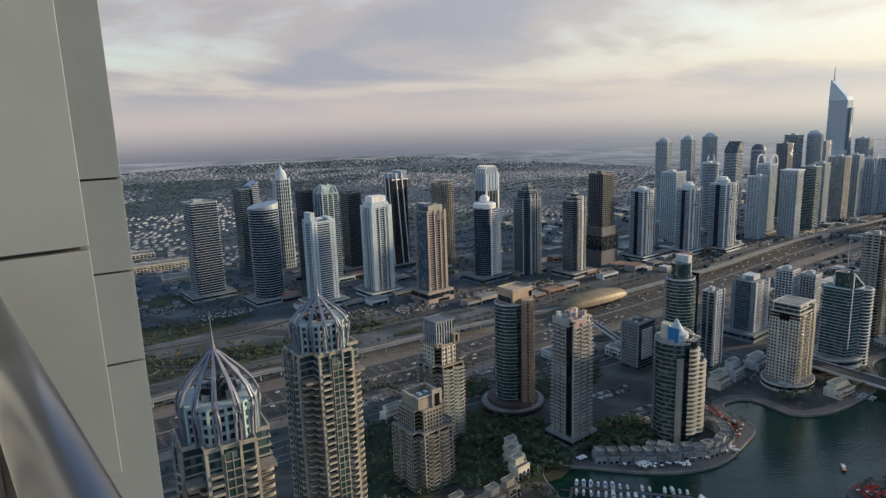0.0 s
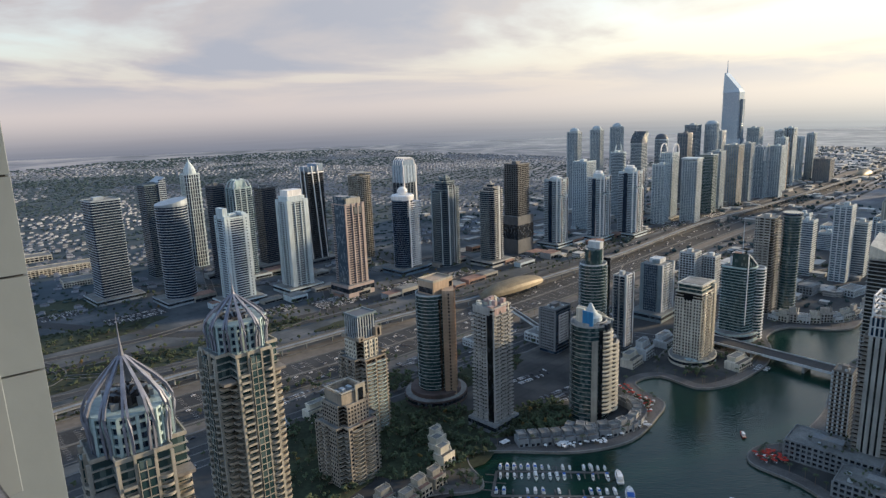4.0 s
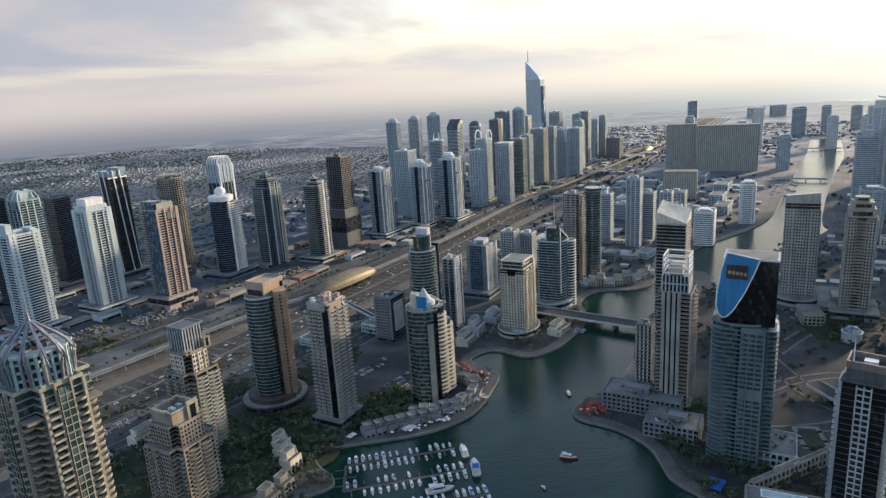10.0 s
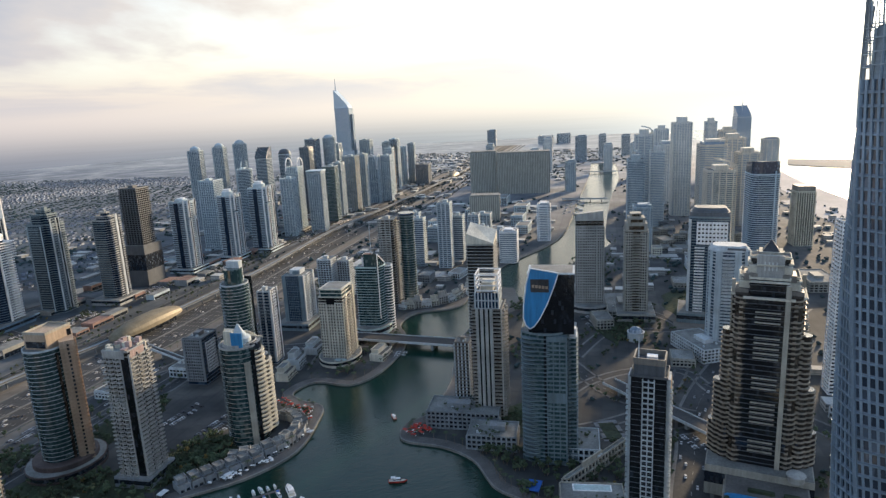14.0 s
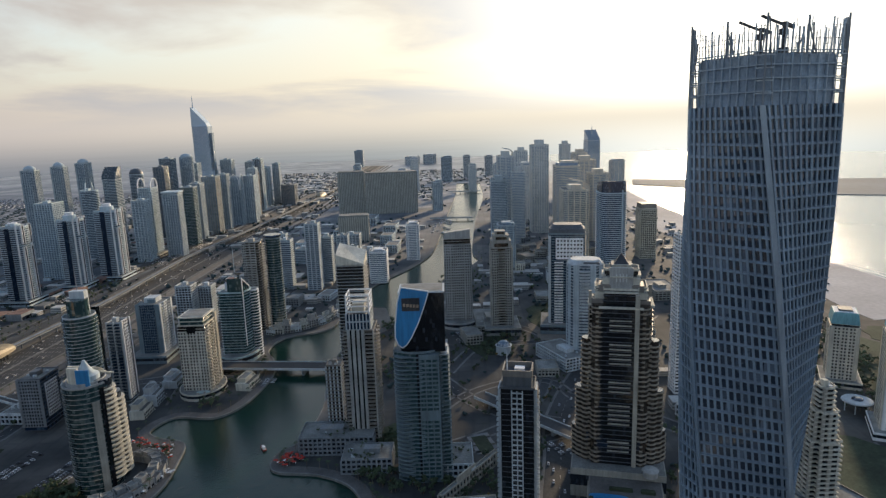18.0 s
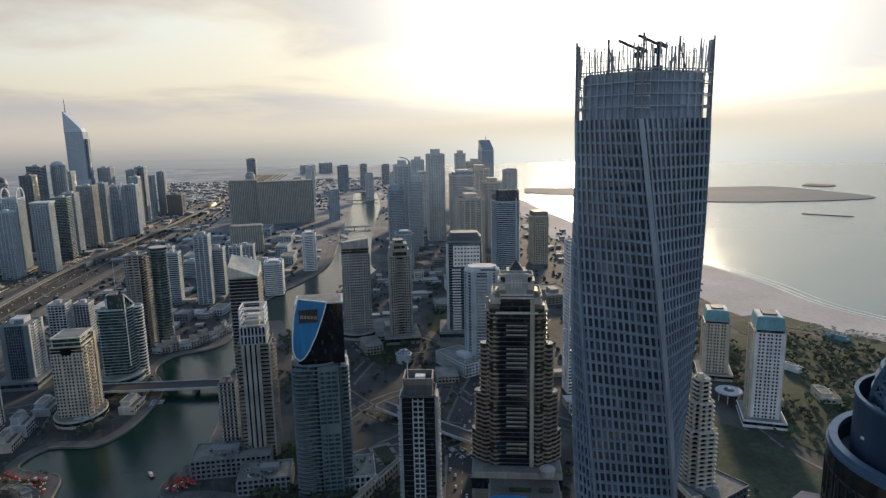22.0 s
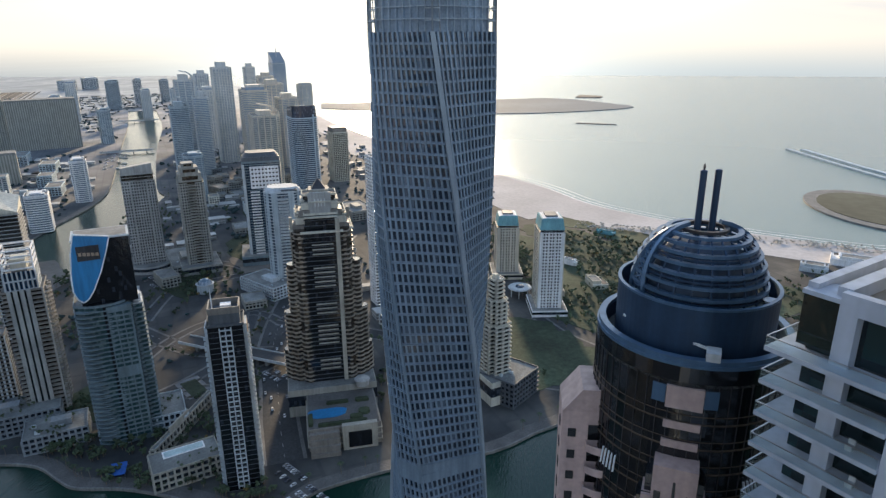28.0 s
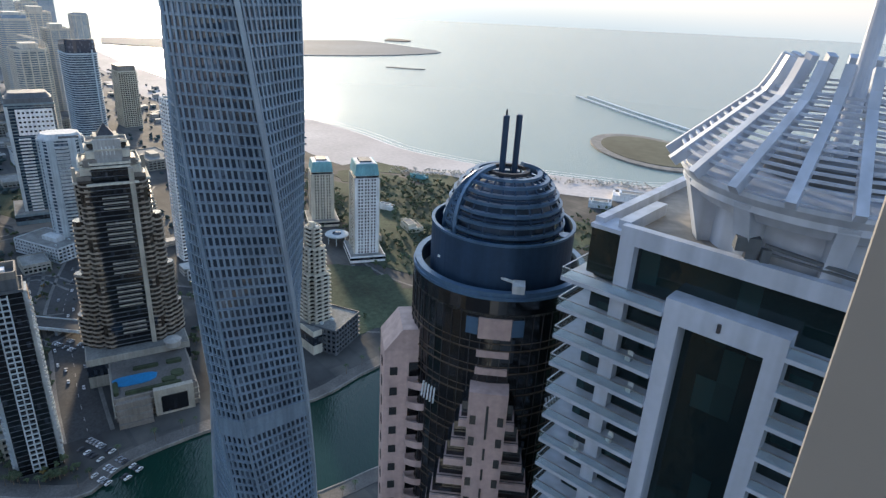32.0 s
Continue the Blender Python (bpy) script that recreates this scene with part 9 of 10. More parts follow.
# cars in three paints
paints = (surface("white_car_paint", (0.62, 0.62, 0.62), rough=0.5, vary=0.05, streak=0, bump=0), surface("silver_car_paint", (0.30, 0.31, 0.33), rough=0.5, metal=0.2, vary=0.05, streak=0, bump=0), surface("dark_car_paint", (0.04, 0.045, 0.06), rough=0.5, vary=0.05, streak=0, bump=0))
CARGLASS = surface("dusty_car_window", (0.03, 0.034, 0.04), rough=0.5, vary=0.1, streak=0, bump=0)
lots = [[], [], []]


def park(cx, cy, nx, ny, rz, fill=0.75):
    c, s = math.cos(radians(rz)), math.sin(radians(rz))
    for j in range(ny):
        for i in range(nx):
            if rnd.random() < fill:
                x, y = (i - nx / 2) * 2.9, (j - ny / 2) * 8.0
                lots[rnd.choice((0, 0, 1, 1, 2))].append((cx + c * x - s * y, cy + s * x + c * y, 0.12, 1.0, radians(rz + 90) + rnd.uniform(-.04, .04)))


for cx, cy, nx, ny in ((-40, 905, 26, 6), (60, 960, 24, 5), (-130, 880, 20, 4), (-320, 900, 26, 4), (-430, 930, 18, 4), (150, 1010, 26, 4), (270, 1085, 24, 4), (330, 1120, 22, 4), (430, 1150, 26, 4), (560, 1230, 30, 4), (680, 1300, 30, 4), (820, 1390, 26, 4)):
    setting("car_park", block(bmesh.new(), cx, cy, 0.0, nx * 3.1, ny * 8.4, 0.11, 36), ASPHALT, "asphalt car park at the foot of the towers", "car park")
    park(cx, cy, nx, ny, 36)
for cx, cy, nx, ny, rz in ((60, 668, 26, 2, 34), (150, 712, 24, 2, 34), (-60, 600, 22, 2, 33), (300, 760, 26, 3, 36), (420, 780, 20, 3, 36), (180, 545, 18, 3, 28), (160, 590, 16, 2, 28), (450, 290, 12, 2, 62), (300, 640, 20, 2, 30), (440, 236, 10, 2, 60), (560, 690, 14, 2, 20), (620, 470, 14, 3, 55), (300, 150, 7, 3, 58), (390, 560, 8, 2, 38), (320, 170, 8, 2, 58)):
    park(cx, cy, nx, ny, rz)
for k in (-24, -19, -14, -10, -6, 6, 10, 14, 19, 24, 66, -62, -84, -86, -108, 88):
    ln = offset_line(HIGHWAY, k)
    for a, b in zip(ln[4:44], ln[5:45]):
        d = Vector(b) - Vector(a)
        for _ in range(int(d.length / 70) + (rnd.random() < 0.6)):
            p = Vector(a).lerp(Vector(b), rnd.random())
            lots[rnd.choice((0, 0, 1, 2))].append((p.x, p.y, 0.12, 1.0, math.atan2(d.y, d.x)))
for pts in ([(920, 350), (730, 311), (557, 278), (484, 255), (380, 200)], [(1500, 760), (1226, 640), (1050, 520), (920, 420)], [(557, 278), (540, 200), (520, 120), (490, 60)]):
    ln = smooth(pts)
    for off in (-4, 4, -8, 8):
        l2 = offset_line(ln, off)
        for a, b in zip(l2, l2[1:]):
            d = Vector(b) - Vector(a)
            if rnd.random() < 0.55:
                p = Vector(a).lerp(Vector(b), rnd.random())
                lots[rnd.choice((0, 0, 1, 2))].append((p.x, p.y, 0.12, 1.0, math.atan2(d.y, d.x)))
for lot, paint, nm in zip(lots, paints, ("white", "silver", "dark")):
    scattered("cars", car_base(), lot, [paint, CARGLASS, RUBBER], nm + " cars on roads and car parks", "cars")

# ---- bridge, metro line, stations ----
def bridge(label, a, b, w, z, n_piers, group=""):
    a, b = Vector(a), Vector(b)
    mid, d = (a + b) / 2, b - a
    br = thing("bridge", label, "bridge", (mid.x, mid.y, 0), math.degrees(math.atan2(d.y, d.x)), group)
    L = d.length
    part("deck", block(bmesh.new(), 0, 0, z - 1.4, L, w, 1.4), PALE, br)
    part("roadway", block(bmesh.new(), 0, 0, z, L, w - 4, 0.06), ASPHALT, br)
    for sy in (-1, 1):
        part("parapet", block(bmesh.new(), 0, sy * (w / 2 - 0.3), z, L, 0.5, 1.1), PALE, br)
        part("footway", block(bmesh.new(), 0, sy * (w / 2 - 1.4), z + 0.06, L, 1.5, 0.15), PAVING, br)
    for i in range(n_piers):
        part("pier", block(bmesh.new(), -L / 2 + L * (i + 0.5) / n_piers, 0, -3, 2.4, w * 0.8, z + 1.6), GREY, br)
    return br


bridge("concrete road bridge over the marina canal", (365, 655), (475, 482), 22, 7.0, 4)
bridge("raised concrete road bridge among the seaward towers", (480, 340), (452, 190), 16, 6.5, 4)
bridge("low pale road bridge over the far canal", (1385, 1140), (1455, 1040), 14, 5, 4, "far canal bridges")
bridge("hazy low bridge over the far canal", (1965, 1520), (2040, 1420), 14, 5, 4, "far canal bridges")
METRO = smooth([(-700, 290), (-440, 475), (-290, 584), (-201, 645), (-99, 703), (44, 790), (165, 850), (308, 942), (455, 1045), (719, 1258), (1046, 1470), (1700, 1925), (2300, 2390)], 5)
met = thing("metro_viaduct", "grey concrete metro viaduct on single columns beside the highway", "viaduct")
part("deck", ribbon(bmesh.new(), METRO, 9.5, 7.6, 9.0), GREY, met)
for sy in (-4.5, 4.5):
    part("parapet", ribbon(bmesh.new(), offset_line(METRO, sy), 0.5, 9.0, 10.1), KERB, met)
me = mesh_of("column", lathe(bmesh.new(), [(1.1, 0), (1.0, 5.6), (2.6, 7.6)], 10), GREY)
run = 0.0
for a, b in zip(METRO, METRO[1:]):
    d = (Vector(b) - Vector(a)).length
    k = max(1, int(d / 32))
    for j in range(k):
        p = Vector(a).lerp(Vector(b), j / k)
        put("column", me, met, (p.x, p.y, 0))


def metro_station(x, y, rz, k):
    st = thing("metro_station", "golden shell-roofed metro station over the tracks", "station", (x, y, 0), rz, "metro stations")
    bm = bmesh.new()
    n, m = 20, 10
    grid = []
    for i in range(n + 1):
        t = -1 + 2 * i / n
        w = 17 * k * math.sqrt(max(0.0, 1 - t * t)) ** 0.8 + 0.2
        grid.append([bm.verts.new((t * 66 * k, w * math.cos(math.pi * j / m), 8 + 15 * k * math.sqrt(max(0, 1 - t * t)) * math.sin(math.pi * j / m))) for j in range(m + 1)])
    for a, b in zip(grid, grid[1:]):
        for j in range(m):
            bm.faces.new((a[j], a[j + 1], b[j + 1], b[j]))
    ob = part("shell_roof", bm, GOLD, st)
    sol = ob.modifiers.new("thickness", "SOLIDIFY")
    sol.thickness = 0.6
    part("concourse", block(bmesh.new(), 0, 0, 0, 90 * k, 18 * k, 8), GLASS, st)
    for sx in (-0.3, 0.0, 0.3):
        part("shell_seam", ribbon(bmesh.new(), [(sx * 132 * k, -13 * k), (sx * 132 * k, 13 * k)], 0.6, 7.8, 8.2), DARKSTEEL, st)
    return st


metro_station(212, 876, 34, 1.0)
metro_station(1640, 1890, 38, 1.0)
bridge("white tubular footbridge across the highway", (170, 870), (205, 700), 7, 8, 5)

# ---- quaysides: docks, boats, cafes, terraces ----
def motor_boat(x, y, rz, k, tone):
    bt = thing("motor_boat", "white motor boat with a low cabin moored at the dock" if tone else "small open boat with a dark hull under way", "boat", (x, y, -1.6), rz, "boats in the marina")
    hull = [(-4.5, -1.3), (1.5, -1.4), (3.6, -0.9), (5.0, 0), (3.6, 0.9), (1.5, 1.4), (-4.5, 1.3)]
    hull = [(a * k, b * k) for a, b in hull]
    bm = bmesh.new()
    lo = [bm.verts.new((a * 0.9, b * 0.7, -0.2)) for a, b in hull]
    hi = [bm.verts.new((a, b, 1.0 * k)) for a, b in hull]
    for i in range(len(hull)):
        bm.faces.new((lo[i], lo[(i + 1) % 7], hi[(i + 1) % 7], hi[i]))
    bm.faces.new(hi), bm.faces.new(lo[::-1])
    part("hull", bm, WHITE if tone else RED, bt)
    part("deck", prism(bmesh.new(), [(a * 0.9 - 0.1, b * 0.8) for a, b in hull], 1.0 * k, 1.06 * k), CREAM, bt)
    cabin = part("cabin", prism(bmesh.new(), [(p[0] * k - 0.4 * k, p[1] * k) for p in rect(4.2, 1.9)], 1.06 * k, 2.3 * k, 0.86), WHITE, bt)
    part("windscreen", prism(bmesh.new(), [(p[0] * k - 0.2 * k, p[1] * k) for p in rect(4.1, 1.96)], 1.5 * k, 1.95 * k, 0.93), GLASSBLACK, cabin)
    part("canopy", prism(bmesh.new(), [(p[0] * k - 2.2 * k, p[1] * k) for p in rect(2.2, 2.0)], 2.6 * k, 2.72 * k), BLUECANVAS if (x * 7) % 3 < 1 else WHITE, bt)
    return bt


def dock(a, b, w=2.4):
    a, b = Vector(a), Vector(b)
    mid, d = (a + b) / 2, b - a
    dk = thing("floating_dock", "long narrow floating dock with mooring fingers", "dock", (mid.x, mid.y, -1.7), math.degrees(math.atan2(d.y, d.x)), "docks")
    part("deck", block(bmesh.new(), 0, 0, 0, d.length, w, 0.7), PAVING, dk)
    n = int(d.length / 10)
    for i in range(n):
        for sy in (-1, 1):
            part("finger", block(bmesh.new(), -d.length / 2 + 5 + i * 10, sy * (w / 2 + 3.5), 0, 0.9, 7, 0.6), PAVING, dk)
    for i in range(3):
        part("pile", lathe(bmesh.new(), [(0.3, -2), (0.3, 3.2)], 8, -d.length / 2 + d.length * (i + .5) / 3, w / 2), RUBBER, dk)
    return d


rnd = random.Random(77)
for a, b in (((90, 428), (172, 410)), ((80, 398), (168, 380)), ((92, 362), (170, 346))):
    dock(a, b)
    va, vb = Vector(a), Vector(b)
    d = (vb - va)
    nrm = Vector((-d.y, d.x)).normalized()
    ang = math.degrees(math.atan2(nrm.y, nrm.x))
    for i in range(16):
        for sy in (-1, 1):
            if rnd.random() < (0.85 if sy > 0 or a[1] < 420 else 0.9):
                p = va + d * ((i + 0.5) / 16) + nrm * sy * 6.6
                motor_boat(p.x, p.y, ang + (0 if sy > 0 else 180) + rnd.uniform(-4, 4), rnd.uniform(0.7, 1.15), True)
dock((90, 428), (80, 398))
motor_boat(176, 402, 75, 2.0, True), motor_boat(174, 378, 70, 2.4, True), motor_boat(140, 366, -10, 2.2, True)
motor_boat(241, 357, -40, 1.5, False), motor_boat(299, 442, 70, 1.2, False), motor_boat(205, 335, 90, 0.7, False)
rows = [(760, 800, 0), (1250, 1010, 0), (1300, 1045, 0), (1350, 1080, 0)]
for i in range(0, 44, 2):
    x = 1230 + (i % 11) * 17 + (i // 11) * 6
    y = 985 + (i % 11) * 12 - (i // 11) * 11
    if rnd.random() < 0.85:
        motor_boat(x - 8, y + 16, 130, 1.6, True)


def cafe(cx, cy, n, rx, ry, canvas, label):
    """Parasols and round tables, each a thing of its own."""
    for i in range(n):
        x, y = cx + rnd.uniform(-rx, rx), cy + rnd.uniform(-ry, ry)
        pale = canvas is WHITE or rnd.random() > 0.8
        ps = thing("parasol", ("white" if pale else "red") + " round parasol on the quayside terrace", "parasol", (x, y, 0.3), 0, label)
        part("canopy", prism(bmesh.new(), oval(3.0, 3.0, 8), 2.3, 3.0, 0.1), WHITE if pale else canvas, ps)
        part("pole", lathe(bmesh.new(), [(0.05, 0), (0.05, 2.4)], 5), STEEL, ps)
        if i % 2 == 0:
            tb = part("cafe_table", lathe(bmesh.new(), [(0.3, 0), (0.1, 0.05), (0.1, 0.7), (0.6, 0.72), (0.6, 0.76)], 8), WHITE, None, "small round white cafe table on the quay", (x + 1, y, 0.3))
            tagged(tb, "", "table", "cafe tables")


cafe(297, 404, 46, 9, 9, RED, "crowded quayside cafe under red parasols")
cafe(240, 502, 18, 5, 13, RED, "cafe tables under red parasols on the point")
cafe(222, 470, 16, 9, 4, WHITE, "cafe tables under white parasols by the water")
cafe(160, 450, 26, 26, 3, WHITE, "white cafe parasols along the promenade")
# rows of parasols between the curved terrace and the quay
for a, b in zip(offset_line(EAST, 11.5), offset_line(EAST, 15.5)):
    if 168 < a[0] < 262 and 440 < a[1] < 545:
        cafe(a[0], a[1], 2, 2.6, 2.6, RED if a[1] > 462 else WHITE, "parasols of the promenade restaurants")
        cafe(b[0], b[1], 2, 2.6, 2.6, WHITE if a[1] < 500 else RED, "parasols of the promenade restaurants")
for x, y, w, d in ((304, 278, 14, 10), (150, 452, 8, 5), (104, 462, 8, 5)):
    aw = thing("awning", "flat blue canvas awning on posts by the quay", "awning", (x, y, 0.1), 30, "quay awnings")
    part("canvas", block(bmesh.new(), 0, 0, 3.2, w, d, 0.25), BLUECANVAS if w > 9 else WHITE, aw)
    for sx in (-1, 1):
        for sy in (-1, 1):
            part("post", block(bmesh.new(), sx * (w / 2 - .3), sy * (d / 2 - .3), 0, 0.2, 0.2, 3.2), STEEL, aw)


def terrace_house(x, y, rz, w, d, h, material, label, group, top=None):
    """A small stepped villa: parapeted flat roofs, a raking party wall, openings and a terrace."""
    hs = thing("terrace_house", label, "house", (x, y, 0), rz, group)
    top = top or ROOF
    wall = part("wall", block(bmesh.new(), 0, 0, 0, w, d, h), material, hs)
    part("upper_wall", block(bmesh.new(), 0, d * 0.18, h, w * 0.7, d * 0.55, h * 0.5), material, hs)
    part("roof", block(bmesh.new(), 0, d * 0.18, h * 1.5, w * 0.62, d * 0.47, 0.25), top, hs)
    bm = hoop(bmesh.new(), rect(w * 0.74, d * 0.59), rect(w * 0.66, d * 0.51), h * 1.5 - 0.3, h * 1.5 + 0.8)
    part("parapet", bm, material, hs, "", (0, d * 0.18, 0))
    part("terrace", block(bmesh.new(), 0, -d * 0.3, h, w * 0.9, d * 0.3, 0.2), TERRACOTTA if top is not ROOF else PAVING, hs)
    part("terrace_wall", block(bmesh.new(), 0, -d * 0.48, h, w, 0.3, 1.0), material, hs)
    fin = bmesh.new()
    pts = [(-d * 0.62, 0), (d * 0.5, 0), (d * 0.5, h * 1.62), (d * 0.1, h * 1.62)]
    sides = [[fin.verts.new((w * 0.5 + e, q, z)) for q, z in pts] for e in (-0.1, 0.4)]
    fin.faces.new(sides[0]), fin.faces.new(sides[1][::-1])
    for k in range(4):
        fin.faces.new((sides[0][k], sides[1][k], sides[1][(k + 1) % 4], sides[0][(k + 1) % 4]))
    part("party_wall", fin, material, hs)
    n = max(2, int(w / 3.5))
    for i in range(n):
        for z in range(max(1, int(h / 3.4))):
            part("window", block(bmesh.new(), -w / 2 + (i + .5) * w / n, -d / 2 - 0.03, 0.7 + z * 3.4, w / n * 0.6, 0.16, 2.1), GLASS, wall)
    return hs


# stepped villas round the balconied tower on the point, and by the beige towers
for i in range(13):
    a = radians(232 + i * 12.5)
    terrace_house(188 + 42 * math.cos(a) * 1.05, 497 + 34 * math.sin(a), math.degrees(a) + 90, 9.5, 12, 5.2 + i % 2, STRIPE if i % 3 else GREY, "stepped waterside villa with a planted terrace", "terraced villas on the point")
for i in range(7):
    terrace_house(118 + i * 9.5, 462 - i * 0.6, 4, 8.6, 13, 5.6, GREY, "grey stepped townhouse with slanted party walls", "townhouses on the promenade")
for i, (x, y) in enumerate(((8, 386), (20, 396), (30, 408), (-6, 376), (-20, 364), (42, 418), (-36, 352), (4, 402), (-14, 388), (52, 444), (50, 458), (50, 472))):
    terrace_house(x, y, 40, 13 - i % 3, 13 - i % 2 * 2, 6.0 + i % 3 if i < 9 else 10, SAND if i < 9 else CREAM, "sand-coloured stepped villa with clay terraces", "sand-coloured villas", BROWN if i < 9 else ROOF)
for i, (x, y, w, d, h, rz) in enumerate(((270, 594, 22, 14, 9, 40), (292, 612, 20, 14, 12, 40), (372, 566, 26, 16, 8, 30), (330, 640, 26, 16, 8, 38), (-50, 548, 26, 12, 8, 38), (-86, 520, 24, 12, 7, 38))):
    terrace_house(x, y, rz, w, d, h, PALE if i % 2 else CREAM, "pale flat-roofed low building near the water", "low marina buildings")
# curved terraces of white houses past the bridge
for i in range(12):
    a = radians(200 + i * 12)
    terrace_house(560 + 66 * math.cos(a), 702 + 34 * math.sin(a), math.degrees(a) + 90, 11 + 3 * (i % 2), 12 - 2 * (i % 3), 6 + 2.5 * (i % 3), (PALE, HOTELRIB, STRIPE)[i % 3], "pale terraced waterfront house past the bridge", "white waterfront houses")

# ---- podiums and lower blocks among the seaward towers ----
def low_block(x, y, w, d, h, rz, material, label, bays=5, group="marina podiums", far=False, plant=True):
    if far and in_water(x, y, max(w, d) * 0.55):
        return None
    pb_ = thing("podium_block", label, "podium", (x, y, 0), rz, group)
    shaft(pb_, rect(w, d), 0, h, GLASS, material, bt=1.2, fh=4.0, piers=max(4.0, w / (bays * 2)), pw=1.3, pier=material, far=far)
    roof_top(pb_, rect(w, d), h, material, plant and not far, int(x))
    return pb_


low_block(338, 388, 62, 30, 15, -52, GREY, "grey waterside podium with regular bays", 8)
low_block(330, 345, 40, 26, 12, -52, GREY, "grey planted podium by the promenade", 5)
low_block(366, 292, 40, 34, 10, -52, PALE, "pale podium beneath the blue shield tower", 5)
low_block(313, 234, 42, 24, 13, -48, SAND, "cream podium with a pool deck on its roof", 7, plant=False)
low_block(355, 262, 76, 4, 10, 2, SAND, "long pale angled podium wall", 9)
low_block(620, 322, 60, 34, 14, 62, PALE, "pale colonnaded podium by the road", 8)
low_block(690, 470, 80, 40, 9, 40, BEIGE, "long beige podium beside the canal", 8)
low_block(455, 45, 52, 36, 20, 62, DARKGREY, "grey ribbed car-park podium on the quay", 12)
low_block(205, 690, 40, 26, 10, 34, PALE, "pale low office by the highway", 5)
low_block(126, 690, 30, 20, 8, 34, PALE, "pale low station building by the highway", 4)
rnd = random.Random(31)
for i in range(46):
    a, b = rnd.uniform(0, 1), rnd.uniform(0, 1)
    x, y = 560 + 640 * a + 120 * b, 330 + 420 * a - 120 * b
    if (x - 760) * 0.5 < y - 330 + 60 and not (600 < x < 720 and 280 < y < 560):
        low_block(x, y, rnd.uniform(18, 40), rnd.uniform(14, 26), rnd.choice((6, 8, 12, 16)), 36 + rnd.choice((0, 20)), rnd.choice((PALE, BEIGE, CREAM, GREY)), "low flat-roofed block in the beach district", 4, "low blocks of the beach district", True)
for x, y, w, d, h, rz, mt in ((620, 560, 40, 22, 10, 20, PALE), (560, 590, 34, 18, 8, 20, CREAM), (700, 600, 46, 24, 14, 30, PALE), (660, 650, 30, 18, 10, 25, WHITE), (760, 690, 44, 22, 12, 25, PALE), (820, 760, 50, 26, 18, 30, MIST),
                              (860, 720, 40, 20, 9, 30, CREAM), (930, 760, 46, 24, 14, 33, MIST), (560, 820, 40, 24, 16, 33, PALE), (610, 780, 30, 20, 12, 33, GREY), (660, 760, 34, 20, 9, 25, PALE), (480, 840, 36, 18, 10, 33, GREY),
                              (600, 900, 40, 22, 14, 35, PALE), (700, 990, 46, 24, 18, 36, GREY), (840, 880, 44, 24, 16, 33, MIST), (1000, 930, 50, 26, 16, 33, MIST), (1060, 1000, 50, 26, 22, 33, MIST), (760, 1060, 40, 24, 16, 36, GREY),
                              (900, 1100, 50, 30, 22, 36, MIST), (1040, 1130, 60, 30, 26, 36, MIST), (1180, 1100, 60, 30, 20, 33, MIST), (1250, 1240, 70, 34, 22, 36, MIST), (560, 460, 30, 20, 9, 50, PALE), (620, 450, 34, 20, 12, 50, BEIGE)):
    low_block(x, y, w, d, h, rz, mt, "flat-roofed low block beside the canal", 5, "low blocks beside the canal", True)
low_block(870, 250, 60, 40, 12, 40, BEIGE, "beige low block near the beach", 6)
low_block(950, 330, 70, 40, 14, 40, BEIGE, "beige low block near the beach", 6)
low_block(560, 150, 40, 30, 10, 60, PALE, "pale low block inland of the stepped tower", 5)
pool = thing("rooftop_pool", "pale turquoise rooftop pool with a white edge", "pool", (318, 238, 13.4), -48)
part("edge", block(bmesh.new(), 0, 0, 0, 26, 8, 0.5), WHITE, pool)
part("water", block(bmesh.new(), 0, 0, 0.5, 24, 6, 0.06), PALETEAL, pool)
court = thing("sports_court", "green sports court with a dark surround behind the blue shield tower", "court", (412, 290, 0.12), 53)
part("surround", block(bmesh.new(), 0, 0, 0, 34, 20, 0.1), DARKGREY, court)
part("surface", block(bmesh.new(), 0, 0, 0.1, 26, 13, 0.05), LAWN, court)
rb = thing("rotunda", "small domed glass rotunda with a round white canopy", "pavilion", (604, 392, 0), 0)
part("drum", lathe(bmesh.new(), [(9, 0), (9, 10), (10, 10.4)], 24), PALE, rb)
part("dome", lathe(bmesh.new(), [(8, 10.4), (7, 13), (4, 15.4), (0.5, 16.4)], 24), GLASSPALE, rb)
rb = thing("hotel_canopy", "round hotel entrance canopy with a blue glass centre", "canopy", (655, 44, 0), 0)
part("roof", lathe(bmesh.new(), [(12, 9), (13, 10), (12, 11)], 28), PALE, rb)
part("skylight", lathe(bmesh.new(), [(5, 11), (4.5, 12), (2, 12.8)], 20), GLASSBLUE, rb)
for i in range(6):
    part("column", lathe(bmesh.new(), [(0.5, 0), (0.5, 9)], 8, 10 * math.cos(i * 1.047), 10 * math.sin(i * 1.047)), PALE, rb)
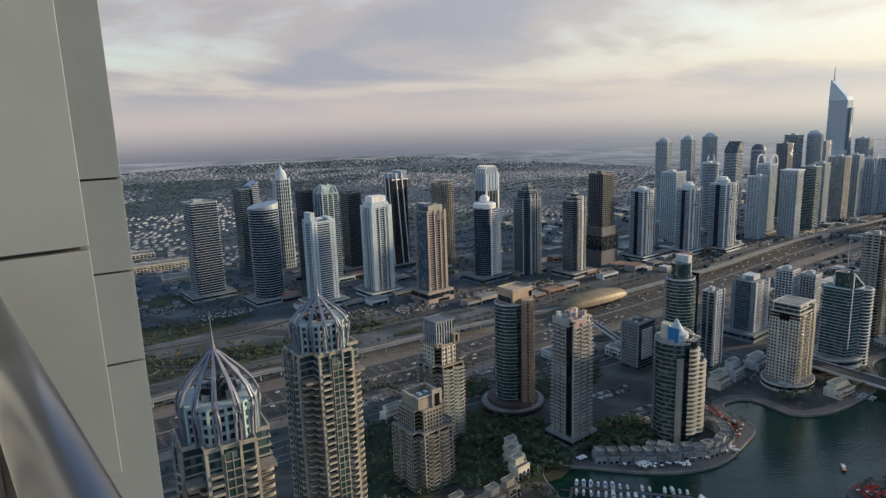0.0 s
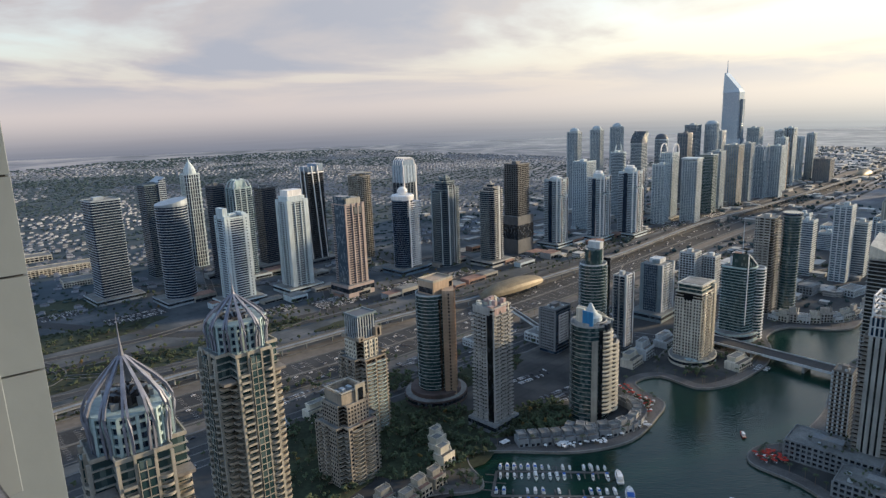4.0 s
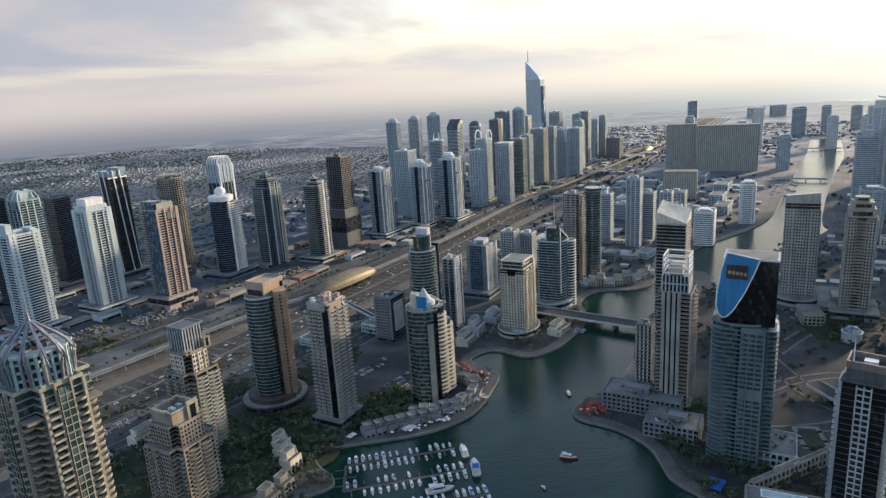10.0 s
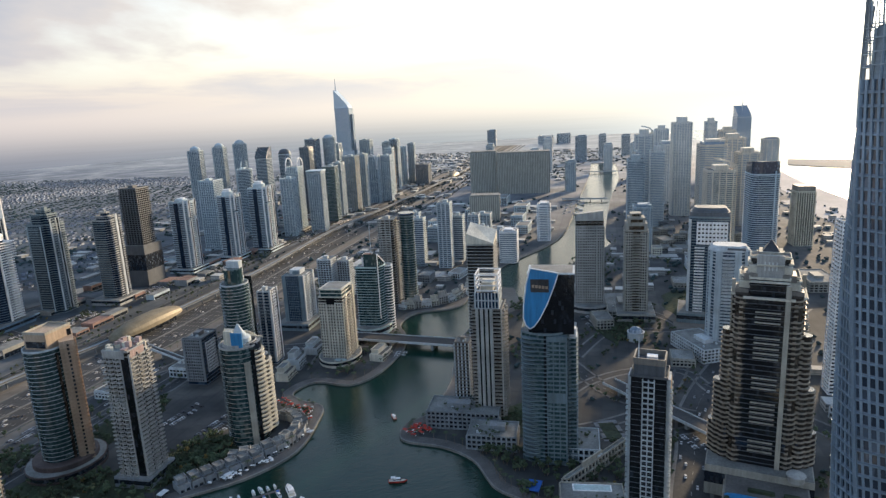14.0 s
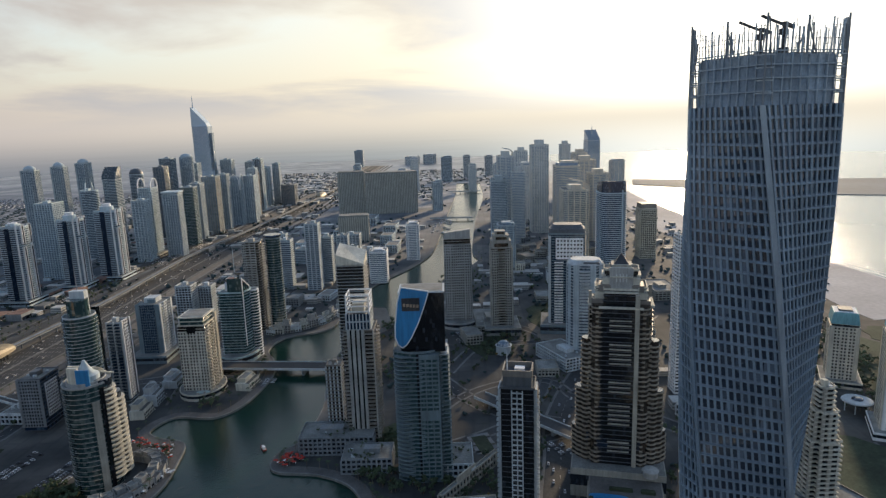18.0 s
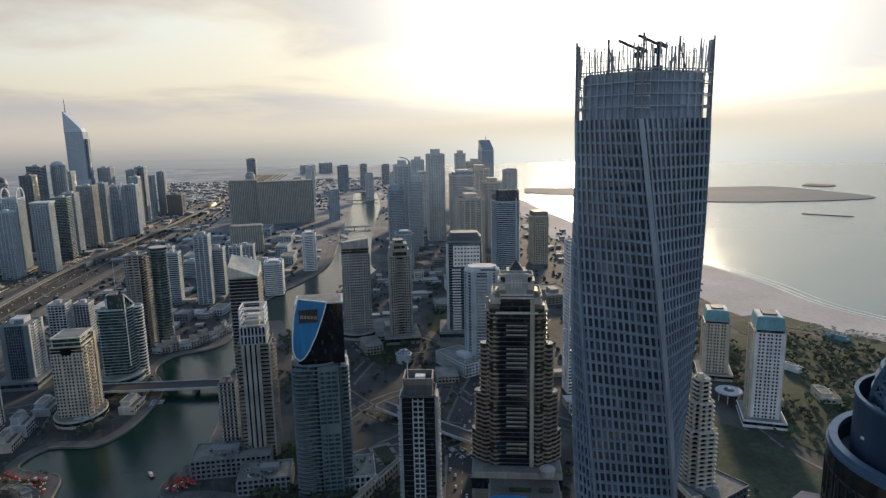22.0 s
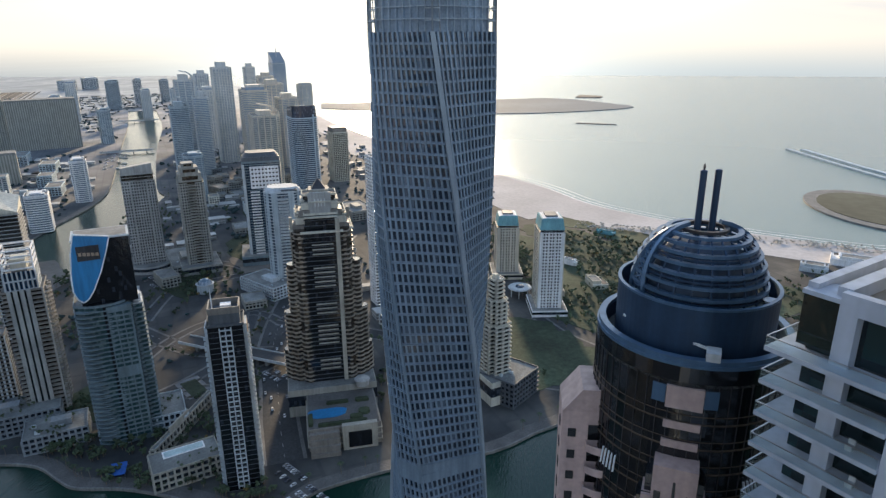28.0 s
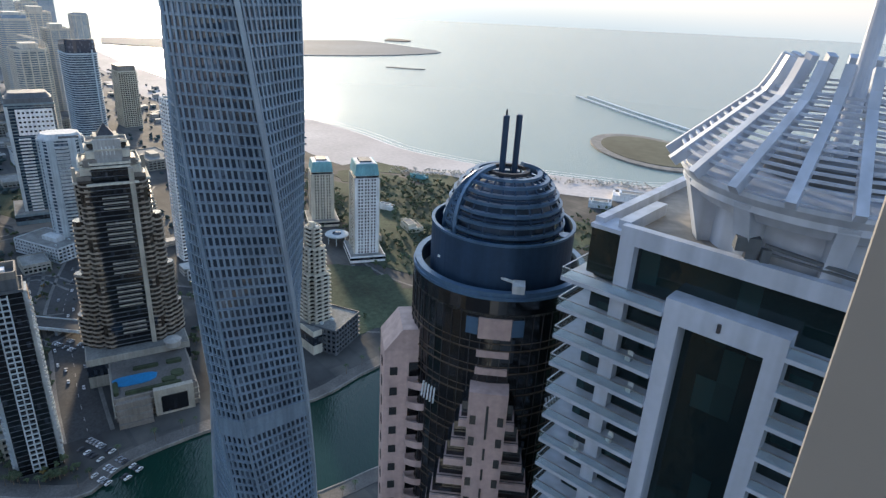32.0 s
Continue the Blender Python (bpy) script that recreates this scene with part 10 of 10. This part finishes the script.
# beach club: rows of thatched shades, low roofs, play pools
sh = []
for i in range(330):
    t = rnd.random()
    x, y = 960 - 60 * t + rnd.uniform(-16, 16), -20 - 390 * t + rnd.uniform(-8, 8)
    sh.append((x - 12, y, 0.1, rnd.uniform(0.8, 1.2), rnd.uniform(0, 6)))
bm = bmesh.new()
lathe(bm, [(0.08, 0), (0.08, 2.2)], 5)
k = len(bm.faces)
prism(bm, oval(4.2, 4.2, 8), 2.2, 3.4, 0.08)
bm.faces.ensure_lookup_table()
for f in list(bm.faces)[k:]:
    f.material_index = 1
scattered("beach_shades", gather(bm, 2), sh, [BARK, SAND], "rows of straw sunshades on the sand", "sunshades")
for i, (x, y, w, d, h, rz) in enumerate(((830, -360, 60, 30, 7, 70), (800, -300, 30, 26, 6, 70), (700, -40, 26, 18, 6, 20), (640, -100, 22, 14, 6, 20), (660, 10, 18, 26, 9, 12), (770, -10, 20, 10, 5, 60), (560, -60, 40, 6, 4, 10), (690, -130, 16, 12, 5, 30), (910, -60, 26, 9, 4, 60))):
    terrace_house(x, y, rz, w, d, h, (WHITE, PALE, CREAM, TEAL, SAND)[i % 5], "low club building among park trees", "beach club buildings")
# lakes between the far towers
for i, (x, y, a, b) in enumerate(((205, 1180, 40, 24), (25, 1105, 34, 16), (330, 1260, 50, 18), (-120, 1090, 40, 14))):
    pts = [(x + p[0] * (1 + 0.15 * math.sin(3 * j)), y + p[1]) for j, p in enumerate(oval(2 * a, 2 * b, 20))]
    setting("lake", prism(bmesh.new(), pts, 0.0, 0.08 + i * 0.01), WATER, "still lake between the far towers", "lake")
# long low sheds left of the far towers
for x, y, w, d, h in ((-560, 1200, 150, 34, 14), (-470, 1120, 70, 40, 9), (-640, 1080, 80, 50, 8), (-700, 1300, 180, 40, 10)):
    low_block(x, y, w, d, h, 30, CREAM, "long pale low building past the far towers", 12, "long low buildings", True)
# wakes behind the moving boats
bm = bmesh.new()
ribbon(bm, smooth([(238, 361), (226, 372), (218, 384), (219, 396)]), 2.4, -1.6, -1.54)
ribbon(bm, smooth([(298, 437), (286, 430), (277, 416), (276, 404)]), 1.8, -1.6, -1.54)
tagged(part("wakes", bm, PALETEAL, None, "thin pale wakes trailing two boats"), "", "wake", "", "stuff")
